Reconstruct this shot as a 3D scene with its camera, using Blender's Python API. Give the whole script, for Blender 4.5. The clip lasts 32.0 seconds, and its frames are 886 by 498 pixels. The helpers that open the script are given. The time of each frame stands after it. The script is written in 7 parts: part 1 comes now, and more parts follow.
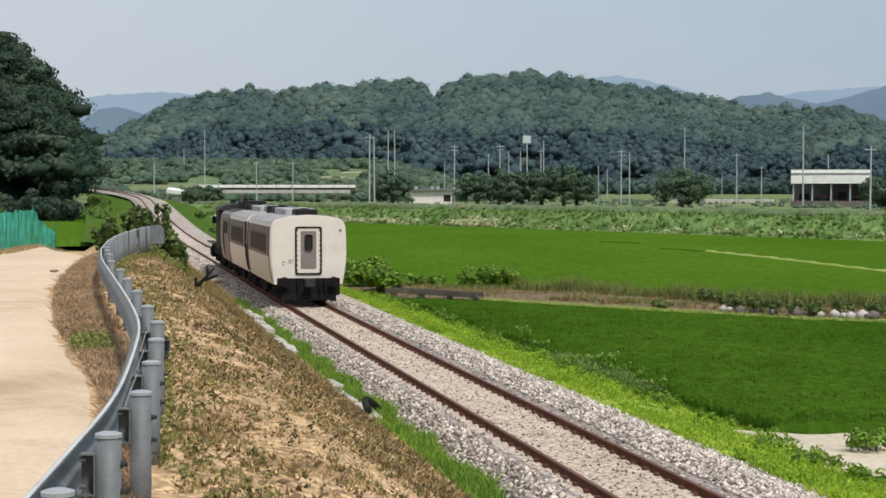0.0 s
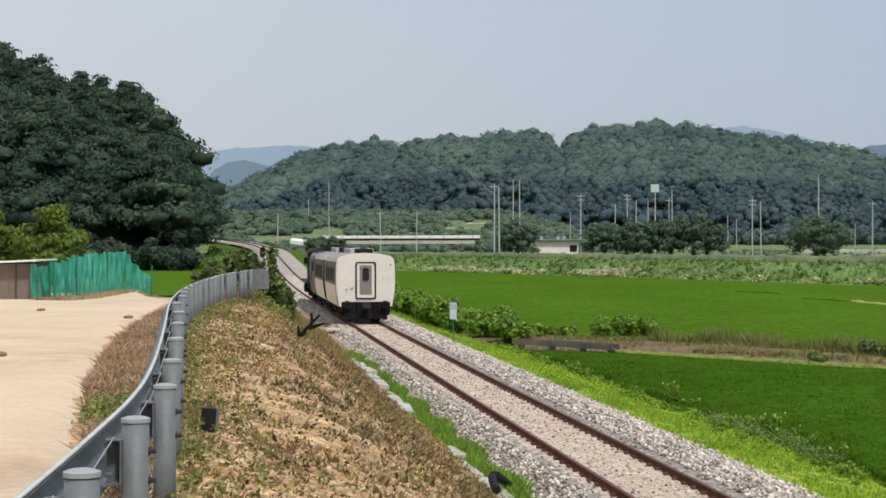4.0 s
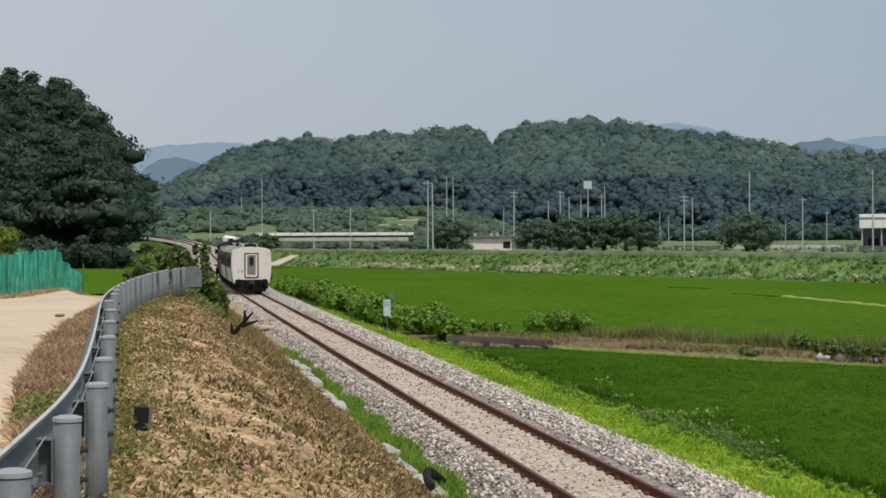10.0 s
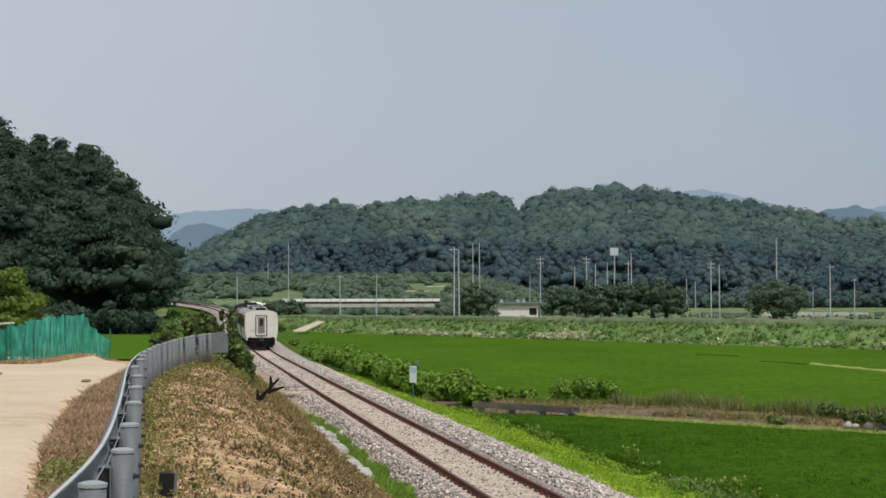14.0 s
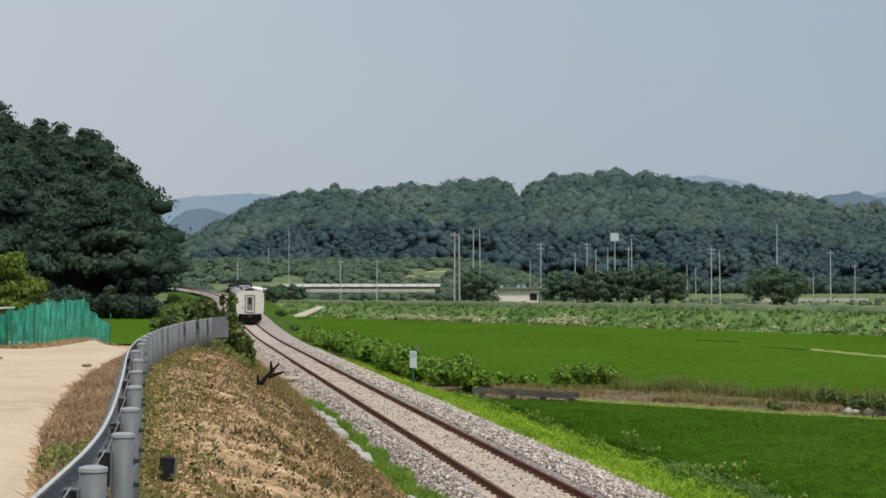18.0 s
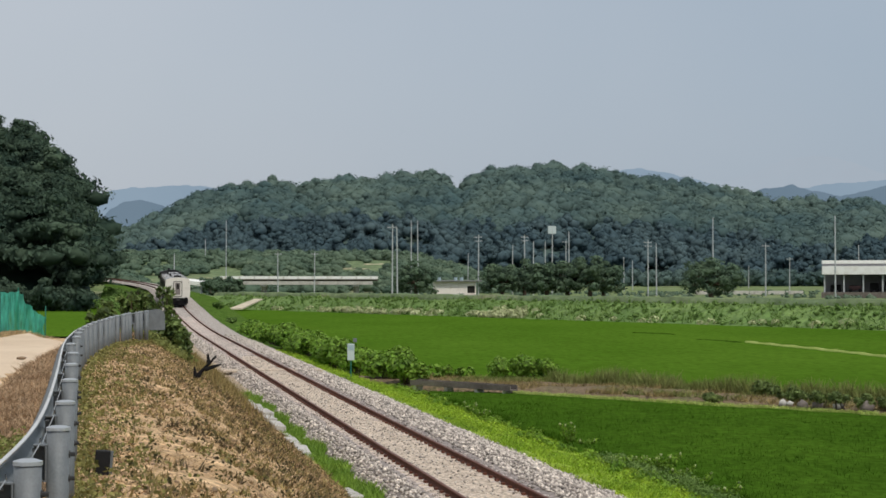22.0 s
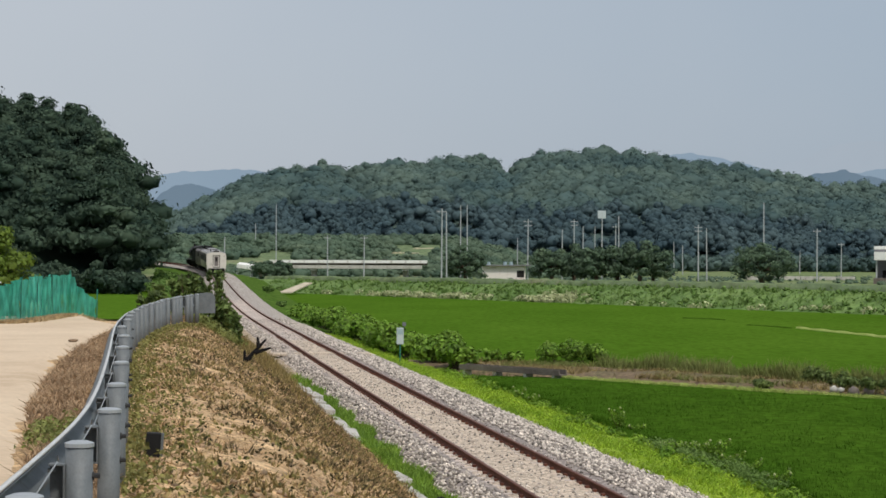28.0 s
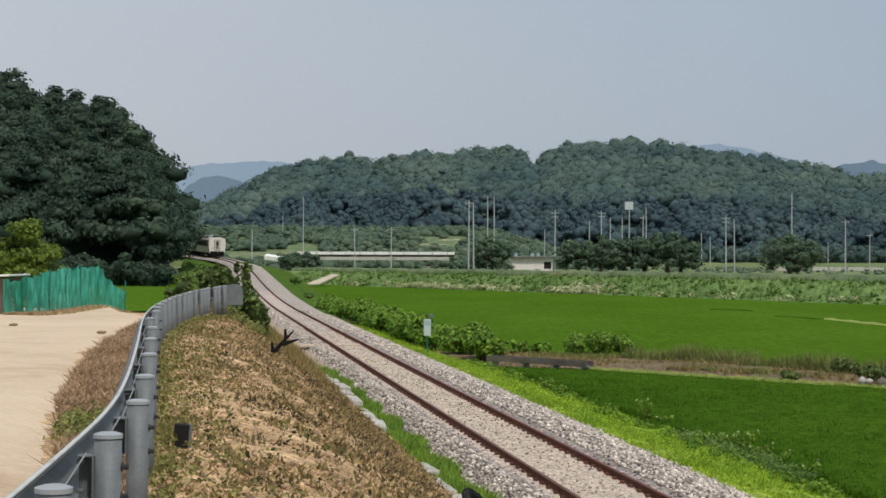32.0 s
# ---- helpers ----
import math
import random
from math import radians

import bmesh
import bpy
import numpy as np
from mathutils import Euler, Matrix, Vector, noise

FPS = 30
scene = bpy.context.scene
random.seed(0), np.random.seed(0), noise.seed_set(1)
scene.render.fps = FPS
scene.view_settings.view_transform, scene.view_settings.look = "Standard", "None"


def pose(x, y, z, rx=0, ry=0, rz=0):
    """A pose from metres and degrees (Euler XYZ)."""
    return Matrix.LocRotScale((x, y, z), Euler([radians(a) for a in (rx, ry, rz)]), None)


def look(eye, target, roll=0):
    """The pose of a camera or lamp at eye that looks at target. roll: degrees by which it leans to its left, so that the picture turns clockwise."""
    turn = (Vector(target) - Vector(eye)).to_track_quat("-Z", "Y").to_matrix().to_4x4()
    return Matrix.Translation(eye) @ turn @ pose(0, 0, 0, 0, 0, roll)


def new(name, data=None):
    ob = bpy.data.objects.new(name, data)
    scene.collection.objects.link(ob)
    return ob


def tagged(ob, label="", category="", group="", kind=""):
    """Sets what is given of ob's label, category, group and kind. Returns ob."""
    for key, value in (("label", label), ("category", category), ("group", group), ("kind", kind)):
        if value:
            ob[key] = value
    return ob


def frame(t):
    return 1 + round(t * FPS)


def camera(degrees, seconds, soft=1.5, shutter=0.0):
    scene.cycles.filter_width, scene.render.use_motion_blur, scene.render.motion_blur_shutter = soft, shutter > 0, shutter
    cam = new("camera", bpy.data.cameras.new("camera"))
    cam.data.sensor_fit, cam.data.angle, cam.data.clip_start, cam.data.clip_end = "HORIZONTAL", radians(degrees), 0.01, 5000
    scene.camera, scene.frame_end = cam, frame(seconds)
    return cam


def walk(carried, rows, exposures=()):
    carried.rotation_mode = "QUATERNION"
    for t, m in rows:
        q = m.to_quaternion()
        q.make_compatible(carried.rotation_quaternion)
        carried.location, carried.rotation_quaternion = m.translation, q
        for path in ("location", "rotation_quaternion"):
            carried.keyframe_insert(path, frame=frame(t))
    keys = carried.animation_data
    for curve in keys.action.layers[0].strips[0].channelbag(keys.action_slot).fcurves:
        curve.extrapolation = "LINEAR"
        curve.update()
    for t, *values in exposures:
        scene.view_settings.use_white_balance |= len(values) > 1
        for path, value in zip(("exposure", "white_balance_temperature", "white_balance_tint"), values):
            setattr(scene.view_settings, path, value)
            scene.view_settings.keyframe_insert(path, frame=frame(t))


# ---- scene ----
FOV = 28.83
cam = camera(FOV, 32.0, soft=1.6)
# seconds, eye x y z, yaw, pitch, roll
PATH = [
    (0.0, 0.05, -6.65, 4.43, -2.55, -1.97, 0.0), (0.5, 0.05, -4.0, 4.23, -2.55, -1.75, 0.0),
    (1.0, 0.07, -2.5, 4.145, -1.54, -1.83, 0.02), (1.5, 0.05, -1.15, 4.06, -0.85, -1.845, 0.03),
    (2.0, 0.0, 0.0, 4.0, -0.356, -1.87, 0.05), (2.5, 0.0, 0.0, 4.0, 0.516, -1.893, 0.08),
    (3.0, 0.0, 0.0, 4.0, 0.814, -1.412, 0.1), (3.5, 0.0, 0.0, 4.0, 0.935, -0.623, 0.18),
    (4.0, 0.0, 0.0, 4.0, 1.585, -0.234, 0.11), (4.5, 0.0, 0.0, 4.0, 2.018, -0.193, 0.21),
    (6.5, 0.0, 0.0, 4.0, 1.677, -0.336, 0.21), (7.0, 0.0, 0.0, 4.0, 1.218, -0.404, 0.28),
    (7.5, 0.0, 0.0, 4.0, 0.476, -0.375, 0.28), (8.0, 0.0, 0.0, 4.0, -0.15, -0.38, 0.27),
    (8.5, 0.0, 0.0, 4.0, 0.06, -0.459, 0.22), (9.0, 0.0, 0.0, 4.0, 0.454, -0.481, 0.25),
    (9.5, 0.0, 0.0, 4.0, 0.022, -0.455, 0.22), (10.0, 0.0, 0.0, 4.0, -0.621, -0.348, 0.28),
    (10.5, 0.0, 0.0, 4.0, -0.516, -0.284, 0.26), (11.0, 0.0, 0.0, 4.0, -0.108, 0.536, 0.26),
    (11.5, 0.0, 0.0, 4.0, 0.246, 1.516, 0.24), (12.0, 0.0, 0.0, 4.0, 0.404, 1.896, 0.2),
    (12.5, 0.0, 0.0, 4.0, 0.725, 1.888, 0.22), (13.0, 0.0, 0.0, 4.0, 0.712, 1.882, 0.17),
    (13.5, 0.0, 0.0, 4.0, 0.202, 1.887, 0.16), (15.5, 0.0, 0.0, 4.0, 0.509, 1.666, 0.03),
    (16.0, 0.0, 0.0, 4.0, 0.179, 1.618, 0.02), (16.5, 0.0, 0.0, 4.0, 0.027, 1.55, -0.01),
    (17.0, 0.0, 0.0, 4.0, 0.258, 1.47, 0.05), (17.5, 0.0, 0.0, 4.0, 0.406, 1.435, 0.01),
    (18.0, 0.0, 0.0, 4.0, 0.262, 1.373, 0.04), (18.5, 0.0, 0.0, 4.0, 0.143, 1.324, 0.0),
    (19.0, 0.0, 0.0, 4.0, 0.0, 1.324, 0.0), (19.5, 0.0, 0.0, 4.0, -0.142, 1.295, 0.0),
    (20.0, 0.0, 0.0, 4.0, -0.169, 1.248, 0.01), (20.5, 0.0, 0.0, 4.0, -0.614, 1.208, -0.01),
    (21.0, 0.0, 0.0, 4.0, -0.885, 1.174, -0.04), (21.5, 0.0, 0.0, 4.0, -1.16, 1.14, -0.07),
    (22.0, 0.0, 0.0, 4.0, -1.805, 1.122, -0.0), (22.5, 0.0, 0.0, 4.0, -1.903, 1.026, -0.07),
    (23.0, 0.0, 0.0, 4.0, -1.4, 0.917, -0.07), (23.5, 0.0, 0.0, 4.0, -1.117, 0.838, -0.09),
    (24.0, 0.0, 0.0, 4.0, -1.324, 0.816, -0.08), (24.5, 0.0, 0.0, 4.0, -1.761, 0.792, -0.11),
    (25.0, 0.0, 0.0, 4.0, -2.114, 0.77, -0.07), (25.5, 0.0, 0.0, 4.0, -2.173, 0.721, -0.12),
    (26.0, 0.0, 0.0, 4.0, -1.19, 0.631, -0.11), (26.5, 0.0, 0.0, 4.0, -0.543, 0.605, -0.13),
    (28.5, 0.0, 0.0, 4.0, -0.064, 0.596, -0.19), (29.0, 0.0, 0.0, 4.0, 0.137, 0.579, -0.17),
    (29.5, 0.0, 0.0, 4.0, 0.261, 0.531, -0.19), (30.0, 0.0, 0.0, 4.0, 0.194, 0.519, -0.23),
    (30.5, 0.0, 0.0, 4.0, 0.101, 0.523, -0.23), (31.0, 0.0, 0.0, 4.0, 0.255, 0.448, -0.13),
    (31.5, 0.0, 0.0, 4.0, 0.575, 0.345, -0.17), (32.0, 0.0, 0.0, 4.0, 0.733, 0.313, -0.12),
]
walk(cam, [(t, pose(x, y, z, 90 + p, r, w)) for t, x, y, z, w, p, r in PATH],
     exposures=[(0.0, 0.25), (4.5, 0.22), (7.5, 0.0), (32.0, 0.0)])

# ---- world and sun ----
SUN_ELEV, SUN_AZ = 57.0, 152.0  # degrees above the horizon; clockwise from +y
world = bpy.data.worlds.new("sky")
scene.world = world
world.use_nodes = True
wn = world.node_tree
wn.nodes.clear()
w_out = wn.nodes.new("ShaderNodeOutputWorld")
w_bg = wn.nodes.new("ShaderNodeBackground")
w_sky = wn.nodes.new("ShaderNodeTexSky")
w_sky.sky_type = "NISHITA"
w_sky.sun_disc = False
w_sky.sun_elevation, w_sky.sun_rotation = radians(SUN_ELEV), radians(SUN_AZ)
w_sky.air_density, w_sky.dust_density, w_sky.ozone_density = 1.2, 4.0, 1.5
w_mix = wn.nodes.new("ShaderNodeMix")
w_mix.data_type = "RGBA"
w_mix.inputs["Factor"].default_value = 0.82
w_tc = wn.nodes.new("ShaderNodeTexCoord")
w_noise = wn.nodes.new("ShaderNodeTexNoise")
w_noise.inputs["Scale"].default_value = 2.2
w_noise.inputs["Detail"].default_value = 5.0
w_ramp = wn.nodes.new("ShaderNodeValToRGB")
w_ramp.color_ramp.elements[0].position, w_ramp.color_ramp.elements[0].color = 0.25, (4.05, 4.85, 5.85, 1)
w_ramp.color_ramp.elements[1].position, w_ramp.color_ramp.elements[1].color = 0.75, (5.95, 6.3, 6.85, 1)
wn.links.new(w_tc.outputs["Generated"], w_noise.inputs["Vector"])
w_sep = wn.nodes.new("ShaderNodeSeparateXYZ")
w_side = wn.nodes.new("ShaderNodeMapRange")  # the haze is paler towards the west
w_side.inputs["From Min"].default_value, w_side.inputs["From Max"].default_value = 0.35, -0.35
w_add = wn.nodes.new("ShaderNodeMath")
w_add.operation = "MULTIPLY_ADD"
w_add.inputs[1].default_value = 0.45
wn.links.new(w_tc.outputs["Generated"], w_sep.inputs["Vector"])
wn.links.new(w_sep.outputs["X"], w_side.inputs["Value"])
wn.links.new(w_noise.outputs["Fac"], w_add.inputs[0])
w_half = wn.nodes.new("ShaderNodeMath")
w_half.operation = "MULTIPLY"
w_half.inputs[1].default_value = 0.55
wn.links.new(w_side.outputs["Result"], w_half.inputs[0])
wn.links.new(w_half.outputs["Value"], w_add.inputs[2])
wn.links.new(w_add.outputs["Value"], w_ramp.inputs["Fac"])
wn.links.new(w_sky.outputs["Color"], w_mix.inputs["A"])
wn.links.new(w_ramp.outputs["Color"], w_mix.inputs["B"])
wn.links.new(w_mix.outputs["Result"], w_bg.inputs["Color"])
wn.links.new(w_bg.outputs["Background"], w_out.inputs["Surface"])
w_bg.inputs["Strength"].default_value = 0.098

sun_data = bpy.data.lights.new("sun", "SUN")
sun_data.energy, sun_data.angle, sun_data.color = 2.6, radians(6.0), (1.0, 0.95, 0.86)
sun = new("sun", sun_data)
_az, _el = radians(SUN_AZ), radians(SUN_ELEV)
SUN_DIR = Vector((math.sin(_az) * math.cos(_el), math.cos(_az) * math.cos(_el), math.sin(_el)))
sun.matrix_world = look(SUN_DIR * 100, (0, 0, 0))


# ---- materials ----
def mat(name, col, col2=None, scale=3.0, detail=6.0, rough=0.85, metal=0.0, bump=0.0, bscale=None, fine=0.0,
        fscale=60.0, per=0.0, island=0.0, spec=0.3, stretch=(1, 1, 1), stain=None, sscale=0.4, smin=0.5, smax=0.7, trans=0.0):
    """Two-scale procedural surface: col/col2 by noise, fine grain, stains, bump, and a change from piece to piece."""
    m = bpy.data.materials.new(name)
    m.use_nodes = True
    nt = m.node_tree
    b = nt.nodes["Principled BSDF"]
    N, K = nt.nodes.new, nt.links.new
    tc = N("ShaderNodeTexCoord")
    mp = N("ShaderNodeMapping")
    mp.inputs["Scale"].default_value = stretch
    K(tc.outputs["Object"], mp.inputs["Vector"])
    n1 = N("ShaderNodeTexNoise")
    n1.inputs["Scale"].default_value, n1.inputs["Detail"].default_value = scale, detail
    n1.inputs["Roughness"].default_value = 0.65
    K(mp.outputs["Vector"], n1.inputs["Vector"])
    rp = N("ShaderNodeValToRGB")
    rp.color_ramp.elements[0].position, rp.color_ramp.elements[1].position = 0.34, 0.66
    rp.color_ramp.elements[0].color = (*col, 1)
    rp.color_ramp.elements[1].color = (*(col2 or col), 1)
    K(n1.outputs["Fac"], rp.inputs["Fac"])
    out = rp.outputs["Color"]

    def mixin(kind, fac, a, bb):
        x = N("ShaderNodeMix")
        x.data_type, x.blend_type = "RGBA", kind
        for sock, v in (("Factor", fac), ("A", a), ("B", bb)):
            if isinstance(v, bpy.types.NodeSocket):
                K(v, x.inputs[sock])
            else:
                x.inputs[sock].default_value = v if sock == "Factor" else (*v, 1)
        return x.outputs["Result"]

    if stain:
        n3 = N("ShaderNodeTexNoise")
        n3.inputs["Scale"].default_value, n3.inputs["Detail"].default_value = sscale, 7.0
        n3.inputs["Roughness"].default_value = 0.7
        K(mp.outputs["Vector"], n3.inputs["Vector"])
        mr = N("ShaderNodeMapRange")
        mr.inputs["From Min"].default_value, mr.inputs["From Max"].default_value = smin, smax
        K(n3.outputs["Fac"], mr.inputs["Value"])
        out = mixin("MIX", mr.outputs["Result"], out, stain)
    if fine:
        n2 = N("ShaderNodeTexNoise")
        n2.inputs["Scale"].default_value, n2.inputs["Detail"].default_value = fscale, 3.0
        K(mp.outputs["Vector"], n2.inputs["Vector"])
        mr2 = N("ShaderNodeMapRange")
        mr2.inputs["From Min"].default_value, mr2.inputs["From Max"].default_value = 0.3, 0.7
        mr2.inputs["To Min"].default_value, mr2.inputs["To Max"].default_value = 1 - fine, 1 + fine
        K(n2.outputs["Fac"], mr2.inputs["Value"])
        sc = N("ShaderNodeVectorMath")
        sc.operation = "SCALE"
        K(out, sc.inputs[0])
        K(mr2.outputs["Result"], sc.inputs["Scale"])
        out = sc.outputs["Vector"]
    for amount, node, sock in ((per, "ShaderNodeObjectInfo", "Random"), (island, "ShaderNodeNewGeometry", "Random Per Island")):
        if amount:
            src = N(node)
            mr3 = N("ShaderNodeMapRange")
            mr3.inputs["To Min"].default_value, mr3.inputs["To Max"].default_value = 1 - amount, 1 + amount
            K(src.outputs[sock], mr3.inputs["Value"])
            sc = N("ShaderNodeVectorMath")
            sc.operation = "SCALE"
            K(out, sc.inputs[0])
            K(mr3.outputs["Result"], sc.inputs["Scale"])
            out = sc.outputs["Vector"]
    K(out, b.inputs["Base Color"])
    b.inputs["Roughness"].default_value, b.inputs["Metallic"].default_value = rough, metal
    b.inputs["Specular IOR Level"].default_value = spec
    if trans:
        # leaves let some light through
        tr = N("ShaderNodeBsdfTranslucent")
        K(out, tr.inputs["Color"])
        mx = N("ShaderNodeMixShader")
        mx.inputs["Fac"].default_value = trans
        K(b.outputs["BSDF"], mx.inputs[1])
        K(tr.outputs["BSDF"], mx.inputs[2])
        K(mx.outputs["Shader"], nt.nodes["Material Output"].inputs["Surface"])
    if bump:
        nb = N("ShaderNodeTexNoise")
        nb.inputs["Scale"].default_value, nb.inputs["Detail"].default_value = bscale or scale * 4, 5.0
        K(mp.outputs["Vector"], nb.inputs["Vector"])
        bp = N("ShaderNodeBump")
        bp.inputs["Strength"].default_value, bp.inputs["Distance"].default_value = min(1.0, bump), 0.05
        K(nb.outputs["Fac"], bp.inputs["Height"])
        K(bp.outputs["Normal"], b.inputs["Normal"])
    return m


M_ROAD = mat("packed_sand", (0.56, 0.43, 0.305), (0.66, 0.53, 0.39), 0.35, rough=0.95, bump=0.12, bscale=9, fine=0.08, fscale=12, stain=(0.40, 0.28, 0.18), sscale=0.25, smin=0.54, smax=0.75)
M_BANK = mat("dry_bank", (0.42, 0.272, 0.145), (0.60, 0.42, 0.24), 1.3, rough=0.95, bump=1.0, bscale=7, fine=0.6, fscale=10, stain=(0.28, 0.175, 0.08), sscale=0.9, smin=0.50, smax=0.70)
M_STRAW = mat("dry_straw", (0.36, 0.25, 0.13), (0.53, 0.40, 0.23), 2.0, rough=0.9, island=0.5, trans=0.2)
M_WEED = mat("weed_leaf", (0.145, 0.142, 0.040), (0.285, 0.272, 0.095), 2.0, rough=0.7, island=0.5, trans=0.3)
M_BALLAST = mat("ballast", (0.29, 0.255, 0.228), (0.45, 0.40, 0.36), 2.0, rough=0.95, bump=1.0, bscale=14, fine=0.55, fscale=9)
M_STONE = mat("ballast_stone", (0.265, 0.233, 0.208), (0.59, 0.520, 0.455), 4.0, rough=0.95, bump=0.4, island=0.72)
M_RAIL = mat("rusty_rail", (0.085, 0.030, 0.018), (0.135, 0.050, 0.030), 2.0, rough=0.8, metal=0.0, bump=0.2, fine=0.2, fscale=30)
M_RAILTOP = mat("worn_rail_head", (0.12, 0.050, 0.034), (0.17, 0.078, 0.056), 3.0, rough=0.6, metal=0.1)
M_SLEEPER = mat("sleeper_concrete", (0.47, 0.395, 0.355), (0.56, 0.48, 0.435), 4.0, rough=0.9, bump=0.3, per=0.15, fine=0.15, fscale=40)
M_VERGE = mat("verge_ground", (0.17, 0.26, 0.02), (0.33, 0.42, 0.04), 0.8, rough=0.9, bump=1.0, bscale=5, fine=0.4, fscale=4, stain=(0.09, 0.16, 0.02), sscale=0.7, smin=0.56, smax=0.70)
M_GRASS = mat("bright_grass", (0.19, 0.33, 0.022), (0.38, 0.50, 0.045), 0.8, rough=0.7, island=0.3, trans=0.35, stain=(0.11, 0.21, 0.02), sscale=0.9, smin=0.54, smax=0.66)
M_RICE = mat("rice_canopy", (0.034, 0.080, 0.007), (0.050, 0.105, 0.010), 0.12, rough=1.0, spec=0.0, bump=1.0, bscale=6, fine=0.3, fscale=4.5, stretch=(1, 0.5, 1))
M_RICEFAR = mat("rice_canopy_far", (0.054, 0.116, 0.010), (0.072, 0.142, 0.014), 0.05, rough=1.0, spec=0.0, bump=0.8, bscale=4, fine=0.18, fscale=2.5, stretch=(1, 0.4, 1))
M_BLADE = mat("rice_blade", (0.037, 0.090, 0.008), (0.057, 0.122, 0.011), 0.3, rough=0.9, spec=0.0, island=0.2, trans=0.3)
M_PLAIN = mat("rough_meadow", (0.085, 0.135, 0.038), (0.165, 0.205, 0.078), 0.05, rough=0.95, bump=0.8, bscale=1.5, fine=0.3, fscale=1.2, stain=(0.28, 0.27, 0.16), sscale=0.03, smin=0.55, smax=0.7)
M_BUND = mat("bund_earth", (0.118, 0.082, 0.048), (0.195, 0.138, 0.082), 0.6, rough=0.95, bump=0.9, bscale=5, fine=0.5, fscale=5, stain=(0.10, 0.10, 0.04), sscale=0.5, smin=0.5, smax=0.65)
M_LEVEE = mat("levee_grass", (0.095, 0.17, 0.042), (0.16, 0.24, 0.072), 0.12, rough=0.9, bump=1.0, bscale=1.2, fine=0.35, fscale=1.2)
M_GALV = mat("galvanised_steel", (0.135, 0.15, 0.16), (0.18, 0.196, 0.206), 6.0, rough=0.6, metal=0.15, bump=0.05, fine=0.08, fscale=70, stain=(0.14, 0.145, 0.15), sscale=2.0)
M_GALVLIGHT = mat("bright_galvanised_cap", (0.34, 0.365, 0.385), (0.42, 0.445, 0.465), 6.0, rough=0.45, metal=0.3)
M_DARK = mat("dark_steel", (0.03, 0.03, 0.033), (0.05, 0.05, 0.05), 4.0, rough=0.7, spec=0.15)
M_BLACK = mat("black_plastic", (0.012, 0.012, 0.013), (0.02, 0.02, 0.02), 4.0, rough=0.6, spec=0.15)
M_CREAM = mat("cream_paint", (0.66, 0.615, 0.56), (0.72, 0.675, 0.62), 1.5, rough=0.45, stain=(0.48, 0.42, 0.36), sscale=1.2, smin=0.56, smax=0.85)
M_ROOF = mat("silver_roof", (0.30, 0.30, 0.31), (0.42, 0.42, 0.43), 1.5, rough=0.5, stain=(0.17, 0.165, 0.16), sscale=1.0)
M_MAROON = mat("maroon_paint", (0.075, 0.038, 0.038), (0.10, 0.05, 0.048), 2.0, rough=0.45)
M_BAND = mat("faded_maroon_band", (0.16, 0.122, 0.116), (0.205, 0.16, 0.152), 2.0, rough=0.45, stain=(0.14, 0.105, 0.10), sscale=0.8)
M_GREYDOOR = mat("grey_door", (0.19, 0.165, 0.155), (0.23, 0.20, 0.19), 2.0, rough=0.5)
M_UNDER = mat("underframe", (0.009, 0.009, 0.010), (0.018, 0.017, 0.017), 3.0, rough=0.9, spec=0.08)
M_GLASS = mat("dark_window", (0.020, 0.018, 0.018), (0.034, 0.030, 0.028), 2.0, rough=0.5, spec=0.12)
M_WHITE = mat("white_paint", (0.76, 0.76, 0.74), (0.82, 0.82, 0.80), 1.0, rough=0.6, stain=(0.66, 0.64, 0.60), sscale=0.6)
M_CONC = mat("concrete", (0.42, 0.40, 0.37), (0.52, 0.50, 0.46), 1.2, rough=0.9, bump=0.3, fine=0.15, fscale=20, stain=(0.28, 0.26, 0.23), sscale=0.7)
M_POLE = mat("pole_concrete", (0.36, 0.38, 0.39), (0.44, 0.46, 0.47), 1.0, rough=0.8)
M_NET = mat("green_netting", (0.02, 0.27, 0.17), (0.12, 0.60, 0.47), 1.6, rough=0.7, trans=0.35, stretch=(1, 1, 0.25), bump=0.5, bscale=8, fine=0.3, fscale=9)
# the net is woven loosely enough to be seen through
_nt = M_NET.node_tree
_old = _nt.nodes["Material Output"].inputs["Surface"].links[0].from_socket
_clear, _weave, _range, _mix = (_nt.nodes.new(k) for k in ("ShaderNodeBsdfTransparent", "ShaderNodeTexNoise", "ShaderNodeMapRange", "ShaderNodeMixShader"))
_weave.inputs["Scale"].default_value, _weave.inputs["Detail"].default_value = 2.2, 6.0
_range.inputs["From Min"].default_value, _range.inputs["From Max"].default_value = 0.35, 0.65
_range.inputs["To Min"].default_value, _range.inputs["To Max"].default_value = 0.0, 0.45
_nt.links.new(_weave.outputs["Fac"], _range.inputs["Value"])
_nt.links.new(_range.outputs["Result"], _mix.inputs["Fac"])
_nt.links.new(_old, _mix.inputs[1])
_nt.links.new(_clear.outputs["BSDF"], _mix.inputs[2])
_nt.links.new(_mix.outputs["Shader"], _nt.nodes["Material Output"].inputs["Surface"])
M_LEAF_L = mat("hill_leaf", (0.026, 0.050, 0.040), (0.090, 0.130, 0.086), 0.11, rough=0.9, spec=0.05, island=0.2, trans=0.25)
# the ridge's haze is mixed into its leaf colour, paler and bluer
M_LEAF_M = mat("hazy_ridge_leaf", (0.070, 0.116, 0.120), (0.136, 0.190, 0.160), 0.022, detail=4.0, rough=1.0, island=0.08, spec=0.0, trans=0.2)
